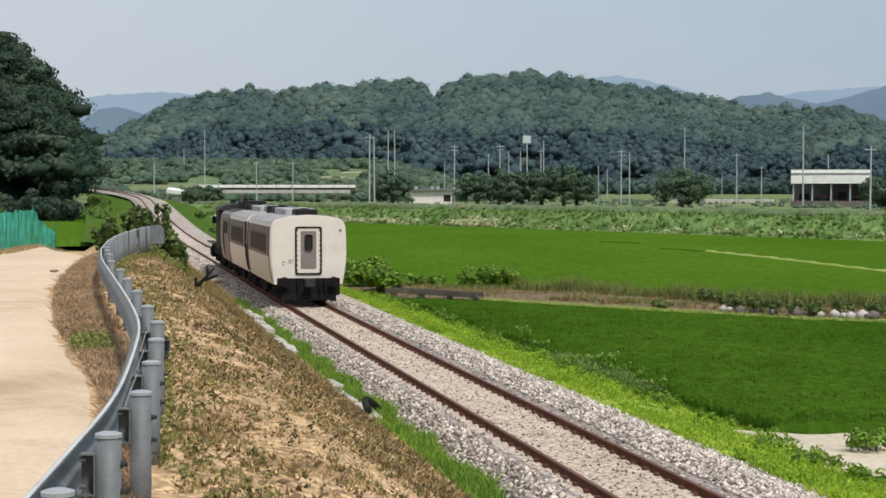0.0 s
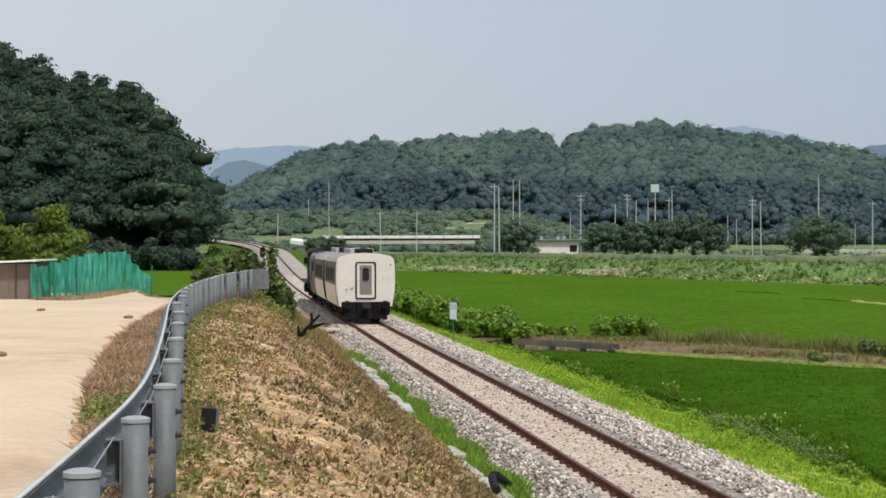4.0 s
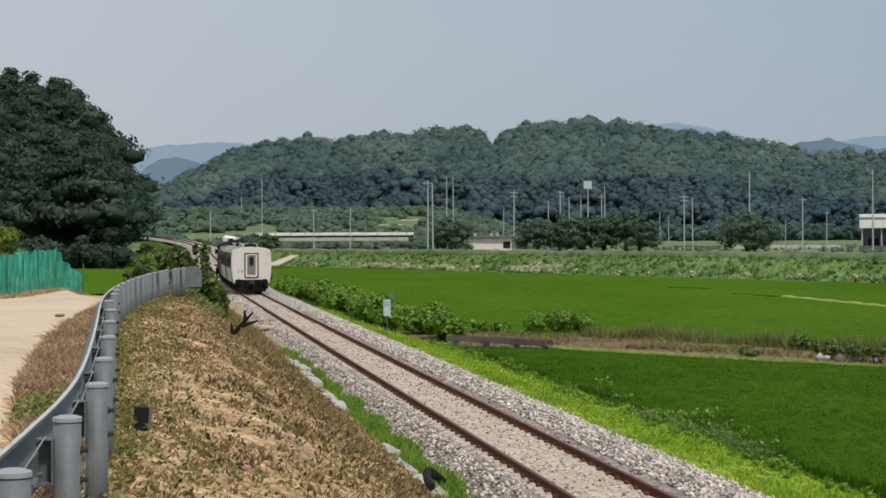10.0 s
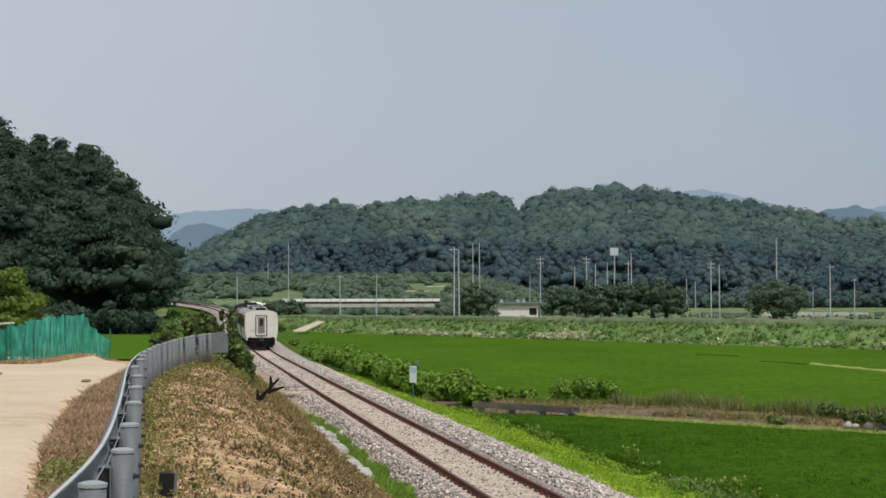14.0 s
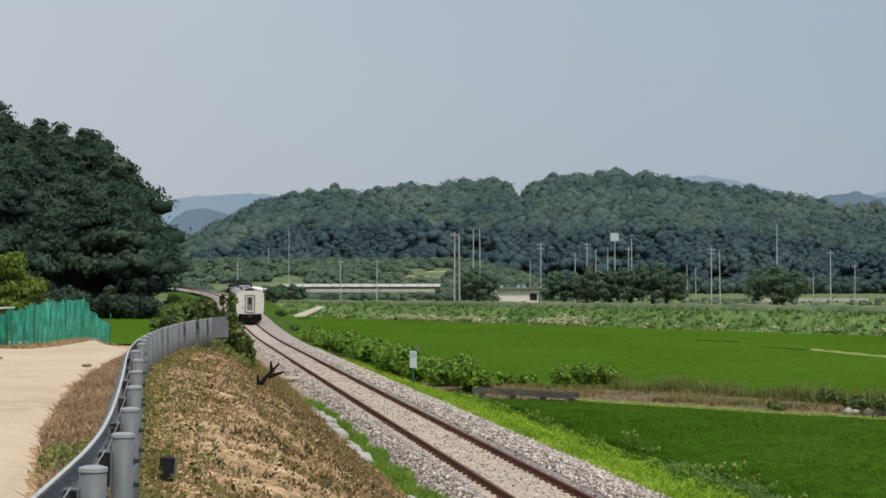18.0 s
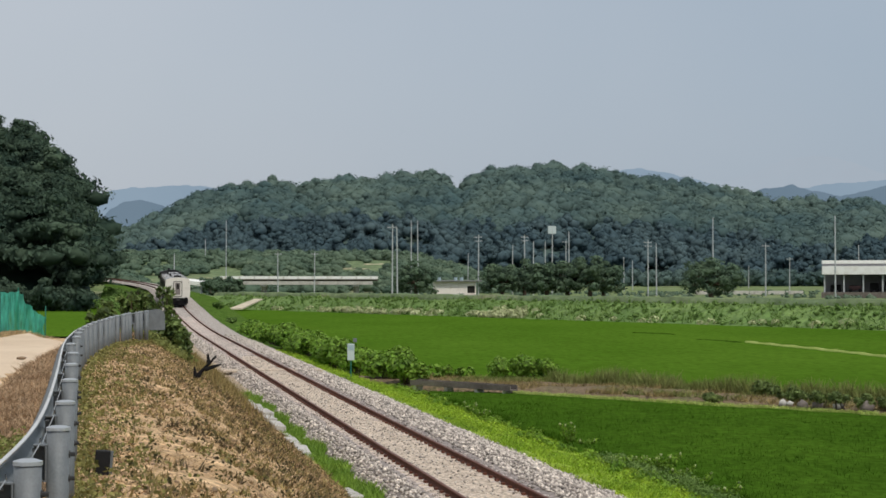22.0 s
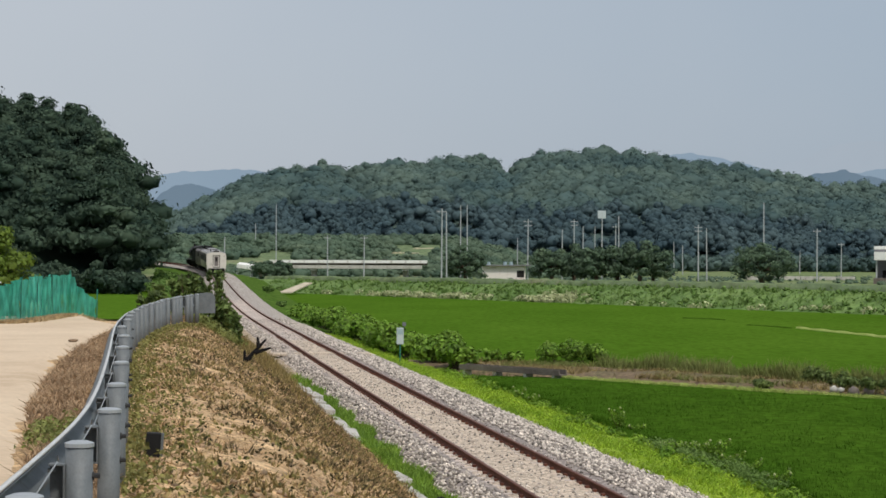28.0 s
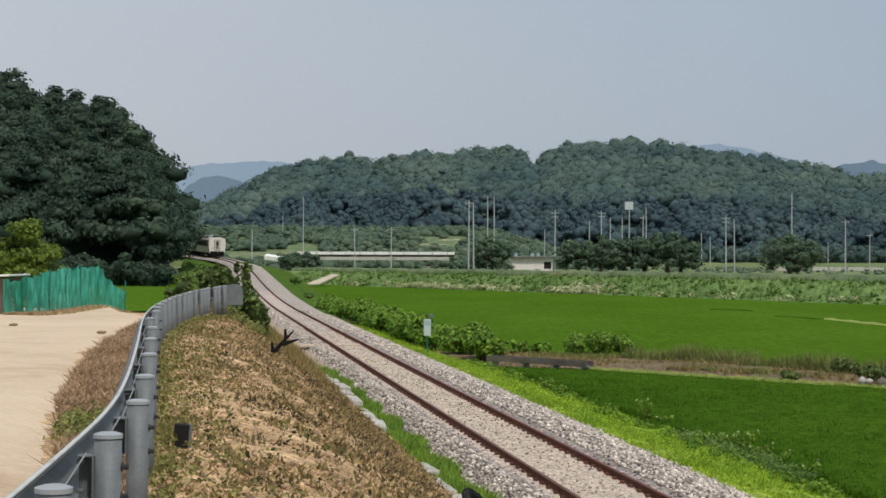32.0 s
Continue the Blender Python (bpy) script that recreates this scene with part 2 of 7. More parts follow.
M_LEAF_B = mat("young_leaf", (0.10, 0.16, 0.020), (0.19, 0.26, 0.040), 0.5, rough=0.6, island=0.4, trans=0.35)
M_LEAF_S = mat("shrub_leaf", (0.10, 0.205, 0.021), (0.23, 0.36, 0.048), 0.6, rough=0.65, island=0.45, trans=0.3)
# valley trees: leaf green paled to carry the haze in front of them
M_LEAF_T = mat("hazy_tree_leaf", (0.070, 0.115, 0.078), (0.130, 0.186, 0.112), 0.3, rough=0.8, spec=0.1, island=0.35, trans=0.25)
M_BARK = mat("bark", (0.07, 0.05, 0.035), (0.12, 0.09, 0.065), 3.0, rough=0.95, bump=0.6)
M_BROWNWALL = mat("brown_shed_wall", (0.16, 0.12, 0.10), (0.21, 0.165, 0.14), 1.0, rough=0.8)
M_PINKWALL = mat("pale_wall", (0.76, 0.70, 0.66), (0.82, 0.76, 0.72), 0.6, rough=0.8, stain=(0.58, 0.49, 0.45), sscale=0.4)
M_GREYWALL = mat("grey_wall", (0.16, 0.16, 0.17), (0.21, 0.21, 0.22), 0.6, rough=0.8)
M_SIGN = mat("sign_white", (0.46, 0.52, 0.53), (0.52, 0.58, 0.59), 3.0, rough=0.5)
M_RED = mat("red_earth", (0.26, 0.17, 0.10), (0.16, 0.17, 0.06), 0.05, rough=0.95)


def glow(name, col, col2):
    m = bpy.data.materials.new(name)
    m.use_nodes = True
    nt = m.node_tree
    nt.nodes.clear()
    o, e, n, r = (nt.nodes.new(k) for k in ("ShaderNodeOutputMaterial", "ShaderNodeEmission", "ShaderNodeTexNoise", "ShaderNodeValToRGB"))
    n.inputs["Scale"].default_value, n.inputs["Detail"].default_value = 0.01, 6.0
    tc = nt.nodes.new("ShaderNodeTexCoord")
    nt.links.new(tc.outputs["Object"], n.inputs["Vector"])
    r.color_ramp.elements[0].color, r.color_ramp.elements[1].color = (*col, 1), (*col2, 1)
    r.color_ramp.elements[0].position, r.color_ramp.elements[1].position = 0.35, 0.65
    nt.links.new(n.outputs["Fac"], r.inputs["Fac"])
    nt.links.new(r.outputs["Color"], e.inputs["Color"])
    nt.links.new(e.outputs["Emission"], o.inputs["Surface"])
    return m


# emissive ridge colours that hold the haze, paler with each distance
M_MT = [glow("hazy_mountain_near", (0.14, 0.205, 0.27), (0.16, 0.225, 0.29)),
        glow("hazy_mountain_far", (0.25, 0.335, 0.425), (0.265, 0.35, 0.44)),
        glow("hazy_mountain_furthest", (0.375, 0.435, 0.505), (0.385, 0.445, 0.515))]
M_WITHER = mat("withered_leaf", (0.175, 0.145, 0.05), (0.33, 0.25, 0.115), 1.0, rough=0.9, island=0.55, trans=0.2)
M_CLOD = mat("earth_clod", (0.17, 0.11, 0.065), (0.30, 0.22, 0.15), 2.0, rough=0.95, island=0.4)
M_FLOWER = mat("pale_flower", (0.34, 0.40, 0.16), (0.50, 0.54, 0.27), 4.0, rough=0.8, island=0.2, trans=0.2)
M_LEAF_D = mat("dark_bush_leaf", (0.055, 0.095, 0.026), (0.23, 0.30, 0.085), 0.8, rough=0.6, island=0.5, trans=0.35)
M_CONCD = mat("weathered_concrete", (0.12, 0.10, 0.09), (0.19, 0.165, 0.145), 1.0, rough=0.95, bump=0.4, fine=0.2, fscale=15)
M_RIDGE = mat("pale_sand", (0.46, 0.40, 0.30), (0.57, 0.50, 0.385), 0.6, rough=0.95, bump=0.5, bscale=6, fine=0.15, fscale=6)
M_SIGNBLUE = mat("pale_blue_panel", (0.30, 0.40, 0.44), (0.36, 0.46, 0.5), 3.0, rough=0.5)
M_GREENPOST = mat("green_post", (0.02, 0.14, 0.10), (0.03, 0.18, 0.13), 3.0, rough=0.6)
# haze over the lower slopes is painted into this pale leaf green
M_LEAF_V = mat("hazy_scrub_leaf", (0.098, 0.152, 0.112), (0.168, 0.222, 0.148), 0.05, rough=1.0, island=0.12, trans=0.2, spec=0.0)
M_LEAF_E = mat("levee_leaf", (0.085, 0.16, 0.040), (0.180, 0.27, 0.078), 0.25, rough=0.9, island=0.35, trans=0.2, spec=0.05)
M_LEVBLADE = mat("levee_grass_blade", (0.125, 0.212, 0.055), (0.208, 0.305, 0.094), 0.12, rough=0.9, spec=0.05, island=0.14, trans=0.35)
M_REED = mat("pale_reed", (0.36, 0.40, 0.20), (0.52, 0.53, 0.32), 1.0, rough=0.9, island=0.3, trans=0.2)
M_VERGEFAR = mat("far_verge_ground", (0.050, 0.102, 0.017), (0.090, 0.145, 0.030), 0.4, rough=1.0, bump=0.9, bscale=3, fine=0.3, fscale=3, spec=0.0)
M_WITHERG = mat("olive_weed", (0.15, 0.18, 0.05), (0.26, 0.28, 0.095), 1.0, rough=0.9, island=0.4, trans=0.3)
M_RUST = mat("rusty_dry_grass", (0.235, 0.145, 0.078), (0.42, 0.285, 0.16), 1.2, rough=0.95, island=0.5, trans=0.2)
M_DITCH = mat("ditch_grass_blade", (0.13, 0.24, 0.03), (0.22, 0.34, 0.045), 0.8, rough=0.7, island=0.35, trans=0.3)

M_CRIB = mat("sandy_ballast", (0.46, 0.375, 0.295), (0.575, 0.475, 0.38), 1.5, rough=0.95, bump=1.0, bscale=16, fine=0.55, fscale=13, stain=(0.25, 0.205, 0.17), sscale=6.0, smin=0.58, smax=0.70)
# near ballast bed: shade in the gaps between stones is painted in
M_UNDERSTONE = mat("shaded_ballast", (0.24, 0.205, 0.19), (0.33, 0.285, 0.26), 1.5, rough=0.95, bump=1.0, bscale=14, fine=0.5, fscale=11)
# shade at the ridge's foot, put into a darker, bluer leaf colour
M_LEAF_MSHADE = mat("shady_ridge_leaf", (0.056, 0.092, 0.110), (0.094, 0.138, 0.146), 0.03, detail=3.0, rough=1.0, island=0.08, spec=0.0, trans=0.15)
# slope grass with distance haze mixed into the green
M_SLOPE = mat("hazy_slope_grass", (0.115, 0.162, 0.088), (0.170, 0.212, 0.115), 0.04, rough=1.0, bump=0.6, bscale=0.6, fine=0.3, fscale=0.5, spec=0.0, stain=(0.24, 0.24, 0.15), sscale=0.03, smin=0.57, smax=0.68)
M_TERRACE = mat("pale_terrace", (0.27, 0.27, 0.17), (0.38, 0.36, 0.24), 0.3, rough=1.0, fine=0.3, fscale=0.8)
M_EDGEGRASS = mat("pale_edge_grass", (0.35, 0.45, 0.10), (0.50, 0.57, 0.18), 0.8, rough=0.9, island=0.3, trans=0.25)
# beam and bracket steel, shade of the beam's back put into its colour
M_GALVD = mat("shaded_galvanised_steel", (0.135, 0.15, 0.16), (0.18, 0.195, 0.205), 5.0, rough=0.6, metal=0.25, bump=0.05, fine=0.1, fscale=60, stain=(0.11, 0.11, 0.11), sscale=2.0)
M_DARKTUFT = mat("dark_dead_weed", (0.075, 0.055, 0.028), (0.15, 0.115, 0.055), 1.5, rough=0.9, island=0.5, trans=0.15)
M_MOWN = mat("mown_weed_leaf", (0.20, 0.145, 0.06), (0.42, 0.32, 0.15), 1.2, rough=0.9, island=0.55, trans=0.2)
M_DARKLEAF = mat("dark_curled_leaf", (0.045, 0.040, 0.018), (0.125, 0.115, 0.045), 1.2, rough=0.9, island=0.5, trans=0.15)
M_VERGELEAF = mat("verge_weed_leaf", (0.09, 0.19, 0.018), (0.24, 0.37, 0.04), 0.7, rough=0.7, island=0.4, trans=0.35)
M_DRYVERGE = mat("dry_earth_strip", (0.30, 0.225, 0.16), (0.42, 0.33, 0.24), 1.5, rough=0.95, bump=0.8, bscale=6, fine=0.4, fscale=8, stain=(0.17, 0.16, 0.06), sscale=0.6)
M_SHOULDER = mat("dry_shoulder_grass", (0.25, 0.165, 0.10), (0.46, 0.34, 0.22), 1.4, rough=0.95, island=0.45, trans=0.25)
# light on the beam's upper edge, painted as a pale stained colour
M_LIP = mat("painted_light_rail_edge", (0.54, 0.55, 0.55), (0.62, 0.63, 0.62), 5.0, rough=0.5, metal=0.1, stain=(0.40, 0.38, 0.35), sscale=2.5)


# ---- mesh helpers ----
def fast_mesh(name, verts, quads, mats, mat_ids=None, smooth=False):
    """A mesh from arrays of vertices and of faces that all have the same number of corners."""
    verts, quads = np.asarray(verts, dtype=np.float32), np.asarray(quads, dtype=np.int32)
    me = bpy.data.meshes.new(name)
    k = quads.shape[1]
    me.vertices.add(len(verts))
    me.vertices.foreach_set("co", verts.ravel())
    me.loops.add(quads.size)
    me.loops.foreach_set("vertex_index", quads.ravel())
    me.polygons.add(len(quads))
    me.polygons.foreach_set("loop_start", np.arange(0, quads.size, k, dtype=np.int32))
    me.polygons.foreach_set("loop_total", np.full(len(quads), k, dtype=np.int32))
    if mat_ids is not None:
        me.polygons.foreach_set("material_index", np.asarray(mat_ids, dtype=np.int32))
    if smooth:
        me.polygons.foreach_set("use_smooth", np.ones(len(quads), dtype=bool))
    me.update(calc_edges=True)
    me.validate()
    for m in mats if isinstance(mats, (list, tuple)) else [mats]:
        me.materials.append(m)
    return me


def part(name, bm, material, parent, label="", smooth=False):
    """Links a bmesh as one mesh object under a thing or under a part."""
    me = bpy.data.meshes.new(name)
    if smooth:
        for f in bm.faces:
            f.smooth = True
    bm.to_mesh(me)
    bm.free()
    me.materials.append(material)
    ob = new(name, me)
    ob.parent = parent
    if label:
        ob["label"] = label
    return ob


def part_mesh(name, me, parent, label=""):
    ob = new(name, me)
    ob.parent = parent
    if label:
        ob["label"] = label
    return ob


def thing(name, m=None, label="", category="", group="", kind=""):
    ob = new(name)
    ob.empty_display_size = 0.2
    if m is not None:
        ob.matrix_world = m
    return tagged(ob, label, category, group, kind)


def box(bm, x0, x1, y0, y1, z0, z1, bevel=0.0, m=None):
    r = bmesh.ops.create_cube(bm, size=1.0, matrix=Matrix.Translation(((x0 + x1) / 2, (y0 + y1) / 2, (z0 + z1) / 2)) @ Matrix.Diagonal((x1 - x0, y1 - y0, z1 - z0, 1)))
    vs = r["verts"]
    if bevel:
        es = list({e for v in vs for e in v.link_edges})
        g = bmesh.ops.bevel(bm, geom=es, offset=bevel, segments=1, affect="EDGES", profile=0.5)
        vs = list({v for f in g["faces"] for v in f.verts} | {v for v in vs if v.is_valid})
    if m is not None:
        bmesh.ops.transform(bm, matrix=m, verts=[v for v in vs if v.is_valid])
    return bm


def tube(bm, p, q, r0, r1=None, seg=10, caps=True):
    p, q = Vector(p), Vector(q)
    d = q - p
    m = Matrix.Translation((p + q) / 2) @ d.to_track_quat("Z", "Y").to_matrix().to_4x4()
    bmesh.ops.create_cone(bm, cap_ends=caps, segments=seg, radius1=r0, radius2=r0 if r1 is None else r1, depth=d.length, matrix=m)
    return bm


def bmnew():
    return bmesh.new()


def rails_sweep(profile, pts, closed=True):
    """Vertices and quads of a profile (side, up) carried along points (x, y, z, heading)."""
    pts = np.asarray(pts)
    prof = np.asarray(profile)
    n, k = len(pts), len(prof)
    nx, ny = np.cos(pts[:, 3]), np.sin(pts[:, 3])
    V = np.empty((n, k, 3))
    V[:, :, 0] = pts[:, None, 0] + nx[:, None] * prof[None, :, 0]
    V[:, :, 1] = pts[:, None, 1] + ny[:, None] * prof[None, :, 0]
    V[:, :, 2] = pts[:, None, 2] + prof[None, :, 1]
    i = np.arange(n - 1)[:, None] * k
    j = np.arange(k if closed else k - 1)[None, :]
    j2 = (j + 1) % k
    q = np.stack([i + j, i + j2, i + k + j2, i + k + j], -1).reshape(-1, 4)
    return V.reshape(-1, 3), q


def lumps(x, y, f, amp, seed=0):
    """Cheap smooth unevenness for arrays of places."""
    a = np.sin(x * f + 1.7 * np.sin(y * f * 0.73 + seed) + seed * 2.1) * np.cos(y * f * 1.13 + 1.3 * np.sin(x * f * 0.61 + seed * 1.7))
    b = np.sin(x * f * 2.7 + y * f * 1.9 + seed * 3.3) * np.cos(y * f * 3.1 - x * f * 1.3 + seed)
    return amp * (0.7 * a + 0.3 * b)


RNG = np.random.default_rng(7)


def leaf_quads(centres, radii, per, size, flat=0.75, up=0.25, shell=(0.72, 1.06), tumble=0.38):
    """Loose leaf clumps (bent rhombs) over ellipsoids: arrays of vertices and quads."""
    centres, radii = np.asarray(centres, float).reshape(-1, 3), np.asarray(radii, float).reshape(-1)
    c, r = np.repeat(centres, per, 0), np.repeat(radii, per)
    n = len(c)
    d = RNG.normal(size=(n, 3))
    d[:, 2] += up
    d /= np.linalg.norm(d, axis=1)[:, None]
    rr = r * RNG.uniform(*shell, n)
    p = c + d * rr[:, None] * np.array([1, 1, flat])
    nrm = d + RNG.normal(size=(n, 3)) * tumble
    nrm /= np.linalg.norm(nrm, axis=1)[:, None]
    a = np.cross(nrm, RNG.normal(size=(n, 3)))
    a /= np.linalg.norm(a, axis=1)[:, None] + 1e-9
    b = np.cross(nrm, a)
    s = (size * RNG.uniform(0.6, 1.4, n) * np.sqrt(r / radii.mean()))[:, None]
    V = np.stack([p - a * s, p - b * s * 0.6 + nrm * s * 0.2, p + a * s, p + b * s * 0.6 + nrm * s * 0.2], 1).reshape(-1, 3)
    return V, np.arange(n * 4).reshape(-1, 4)


_ico = bmesh.new()
bmesh.ops.create_icosphere(_ico, subdivisions=1, radius=1.0)
ICO_V = np.array([v.co[:] for v in _ico.verts])
ICO_F = np.array([[v.index for v in f.verts] for f in _ico.faces])
_ico.free()
_ico = bmesh.new()
bmesh.ops.create_icosphere(_ico, subdivisions=2, radius=1.0)
ICO2_V = np.array([v.co[:] for v in _ico.verts])
ICO2_F = np.array([[v.index for v in f.verts] for f in _ico.faces])
_ico.free()


def cores(centres, radii, flat=0.75, k=0.8, fine=False):
    """Uneven inner masses that keep a crown from being seen through."""
    ico_v, ico_f = (ICO2_V, ICO2_F) if fine else (ICO_V, ICO_F)
    centres, radii = np.asarray(centres, float).reshape(-1, 3), np.asarray(radii, float).reshape(-1)
    n, m = len(centres), len(ico_v)
    j = RNG.uniform(0.75, 1.15, (n, m, 1))
    V = centres[:, None, :] + ico_v[None] * j * (radii * k)[:, None, None] * np.array([1, 1, flat])
    F = (np.arange(n) * m)[:, None, None] + ico_f[None]
    F = F.reshape(-1, 3)
    return V.reshape(-1, 3), np.concatenate([F, F[:, 2:3]], 1)


def join_arrays(sets):
    V, Q, o = [], [], 0
    for v, q in sets:
        V.append(v)
        Q.append(q + o)
        o += len(v)
    return np.concatenate(V), np.concatenate(Q)


def tri_quads_mesh(name, leaf, core, material, smooth=False):
    """Leaves (quads) and cores (triangles) as one mesh."""
    lv, lq = leaf
    cv, cq = core
    me = bpy.data.meshes.new(name)
    V = np.concatenate([lv, cv]).astype(np.float32)
    tri = cq[:, :3] + len(lv)
    loops = np.concatenate([lq.ravel(), tri.ravel()]).astype(np.int32)
    starts = np.concatenate([np.arange(len(lq)) * 4, len(lq) * 4 + np.arange(len(tri)) * 3]).astype(np.int32)
    totals = np.concatenate([np.full(len(lq), 4), np.full(len(tri), 3)]).astype(np.int32)
    me.vertices.add(len(V))
    me.vertices.foreach_set("co", V.ravel())
    me.loops.add(len(loops))
    me.loops.foreach_set("vertex_index", loops)
    me.polygons.add(len(starts))
    me.polygons.foreach_set("loop_start", starts)
    me.polygons.foreach_set("loop_total", totals)
    if smooth:
        me.polygons.foreach_set("use_smooth", np.concatenate([np.zeros(len(lq), dtype=bool), np.ones(len(tri), dtype=bool)]))
    me.update(calc_edges=True)
    me.validate()
    me.materials.append(material)
    return me


def foliage(name, centres, radii, per, size, material, flat=0.75, k=0.8, up=0.25, fine=False, shell=(0.72, 1.06), tumble=0.38, soft=False):
    return tri_quads_mesh(name, leaf_quads(centres, radii, per, size, flat, up, shell, tumble), cores(centres, radii, flat, k, fine), material, soft)


def blades(px, py, pz, h, w, lean=0.35, per=3):
    """Tufts of grass: narrow bent triangles at the given places."""
    n = len(px) * per
    x, y, z = (np.repeat(np.asarray(a, float), per) for a in (px, py, pz))
    x = x + RNG.normal(size=n) * w * 1.5
    y = y + RNG.normal(size=n) * w * 1.5
    hh = (np.repeat(np.asarray(h, float), per) if np.ndim(h) else np.full(n, h)) * RNG.uniform(0.55, 1.2, n)
    a = RNG.uniform(0, 2 * np.pi, n)
    dx, dy = np.cos(a) * w, np.sin(a) * w
    lx, ly = RNG.normal(size=n) * lean * hh, RNG.normal(size=n) * lean * hh
    V = np.stack([np.stack([x - dx, y - dy, z], 1), np.stack([x + dx, y + dy, z], 1), np.stack([x + lx, y + ly, z + hh], 1)], 1).reshape(-1, 3)
    return V, np.arange(n * 3).reshape(-1, 3)


# ---- the railway's line: straight, then a climb and a curve to the left ----
S0, S1 = -40, 470
TR = []
_x, _y, _z, _h = 4.084 + math.sin(0.1553) * 40, 20.0 - math.cos(0.1553) * 40, 0.0, 0.1553
for _s in range(S0, S1 + 1):
    TR.append((_x, _y, _z, _h))
    _h += 0.0 if _s < 243 else min(1.0, (_s - 243) / 10.0) / 160.0
    _x -= math.sin(_h)
    _y += math.cos(_h)
    _z += 0.0 if _s < 110.8 else 0.0286 * min(1.0, (_s - 110.8) / 74.4) + (0.009 if 248 < _s < 300 else 0.0)
TR = np.array(TR)


def along(s):
    """Place and heading of the line at s metres."""
    s = np.clip(np.asarray(s, float), S0, S1 - 0.001)
    return np.stack([np.interp(s, np.arange(S0, S1 + 1), TR[:, k]) for k in range(4)], -1)


def off(s, u):
    """x, y, z at u metres to the right of the line."""
    p = along(s)
    return p[..., 0] + np.cos(p[..., 3]) * u, p[..., 1] + np.sin(p[..., 3]) * u, p[..., 2]


def nearest(x, y):
    """s and u of places (arrays)."""
    x, y = np.asarray(x, float), np.asarray(y, float)
    sh = x.shape
    x, y = x.ravel(), y.ravel()
    s, u = np.empty(len(x)), np.empty(len(x))
    sub = TR[::4]
    for a in range(0, len(x), 20000):
        d = (x[a:a + 20000, None] - sub[None, :, 0]) ** 2 + (y[a:a + 20000, None] - sub[None, :, 1]) ** 2
        i = d.argmin(1)
        p = sub[i]
        dx, dy = x[a:a + 20000] - p[:, 0], y[a:a + 20000] - p[:, 1]
        s[a:a + 20000] = S0 + 4 * i - np.sin(p[:, 3]) * dx + np.cos(p[:, 3]) * dy
        u[a:a + 20000] = np.cos(p[:, 3]) * dx + np.sin(p[:, 3]) * dy
    return s.reshape(sh), u.reshape(sh)


def smooth01(a, lo, hi):
    t = np.clip((a - lo) / (hi - lo), 0, 1)
    return t * t * (3 - 2 * t)


# the levee's foot line and its far side
LEV_A, LEV_B = np.array([-38.0, 348.0]), np.array([150.0, 3.0])
LEV_D = (LEV_B - LEV_A) / np.linalg.norm(LEV_B - LEV_A)
LEV_N = np.array([-LEV_D[1], LEV_D[0]])


def beyond_levee(x, y):
    return (x - LEV_A[0]) * LEV_N[0] + (y - LEV_A[1]) * LEV_N[1]


ROAD_Z, RICE_Z = 2.40, -1.0
# road crest: the plateau carries the road and ends at about y = 57


def ground_z(x, y):
    s, u = nearest(x, y)
    z = np.full(np.shape(x), -1.45)
    bl = beyond_levee(x, y)
    z = z + smooth01(bl, 2, 14) * 2.2 + smooth01(y, 450, 900) * 3.0
    left = 1 - smooth01(u, -6.5, -3.0)
    plateau = 1 - smooth01(y, 58, 85)
    zl = 1.9 * plateau
    zt = along(np.clip(s, S0, S1))[..., 2] - 1.0
    zl = np.maximum(zl, np.minimum(zt, 6.0) * (y > 120))
    z = z * (1 - left) + zl * left
    near = 1 - smooth01(np.abs(u), 3.0, 9.0)
    return np.where(y > 120, z * (1 - near) + np.maximum(z, zt) * near, z)


def build_ground():
    ang = np.concatenate([np.linspace(-180, -32, 38)[:-1], np.linspace(-32, 32, 230), np.linspace(32, 180, 38)[1:]])
    rad = np.concatenate([[0.0], 2.0 * 1.033 ** np.arange(0, 230)])
    A, Rr = np.meshgrid(np.radians(ang), rad)
    X, Y = Rr * np.sin(A), Rr * np.cos(A) - 12.0
    Z = ground_z(X, Y) + lumps(X, Y, 0.35, 0.06, 1) * (np.abs(X) < 300)
    n, k = X.shape
    i, j = np.arange(n - 1)[:, None] * k, np.arange(k - 1)[None, :]
    q = np.stack([i + j, i + k + j, i + k + j + 1, i + j + 1], -1).reshape(-1, 4)
    me = fast_mesh("ground", np.stack([X, Y, Z], -1).reshape(-1, 3), q, M_PLAIN, smooth=True)
    tagged(new("ground", me), "rough green valley floor with meadow and bare patches", "ground", kind="structure")


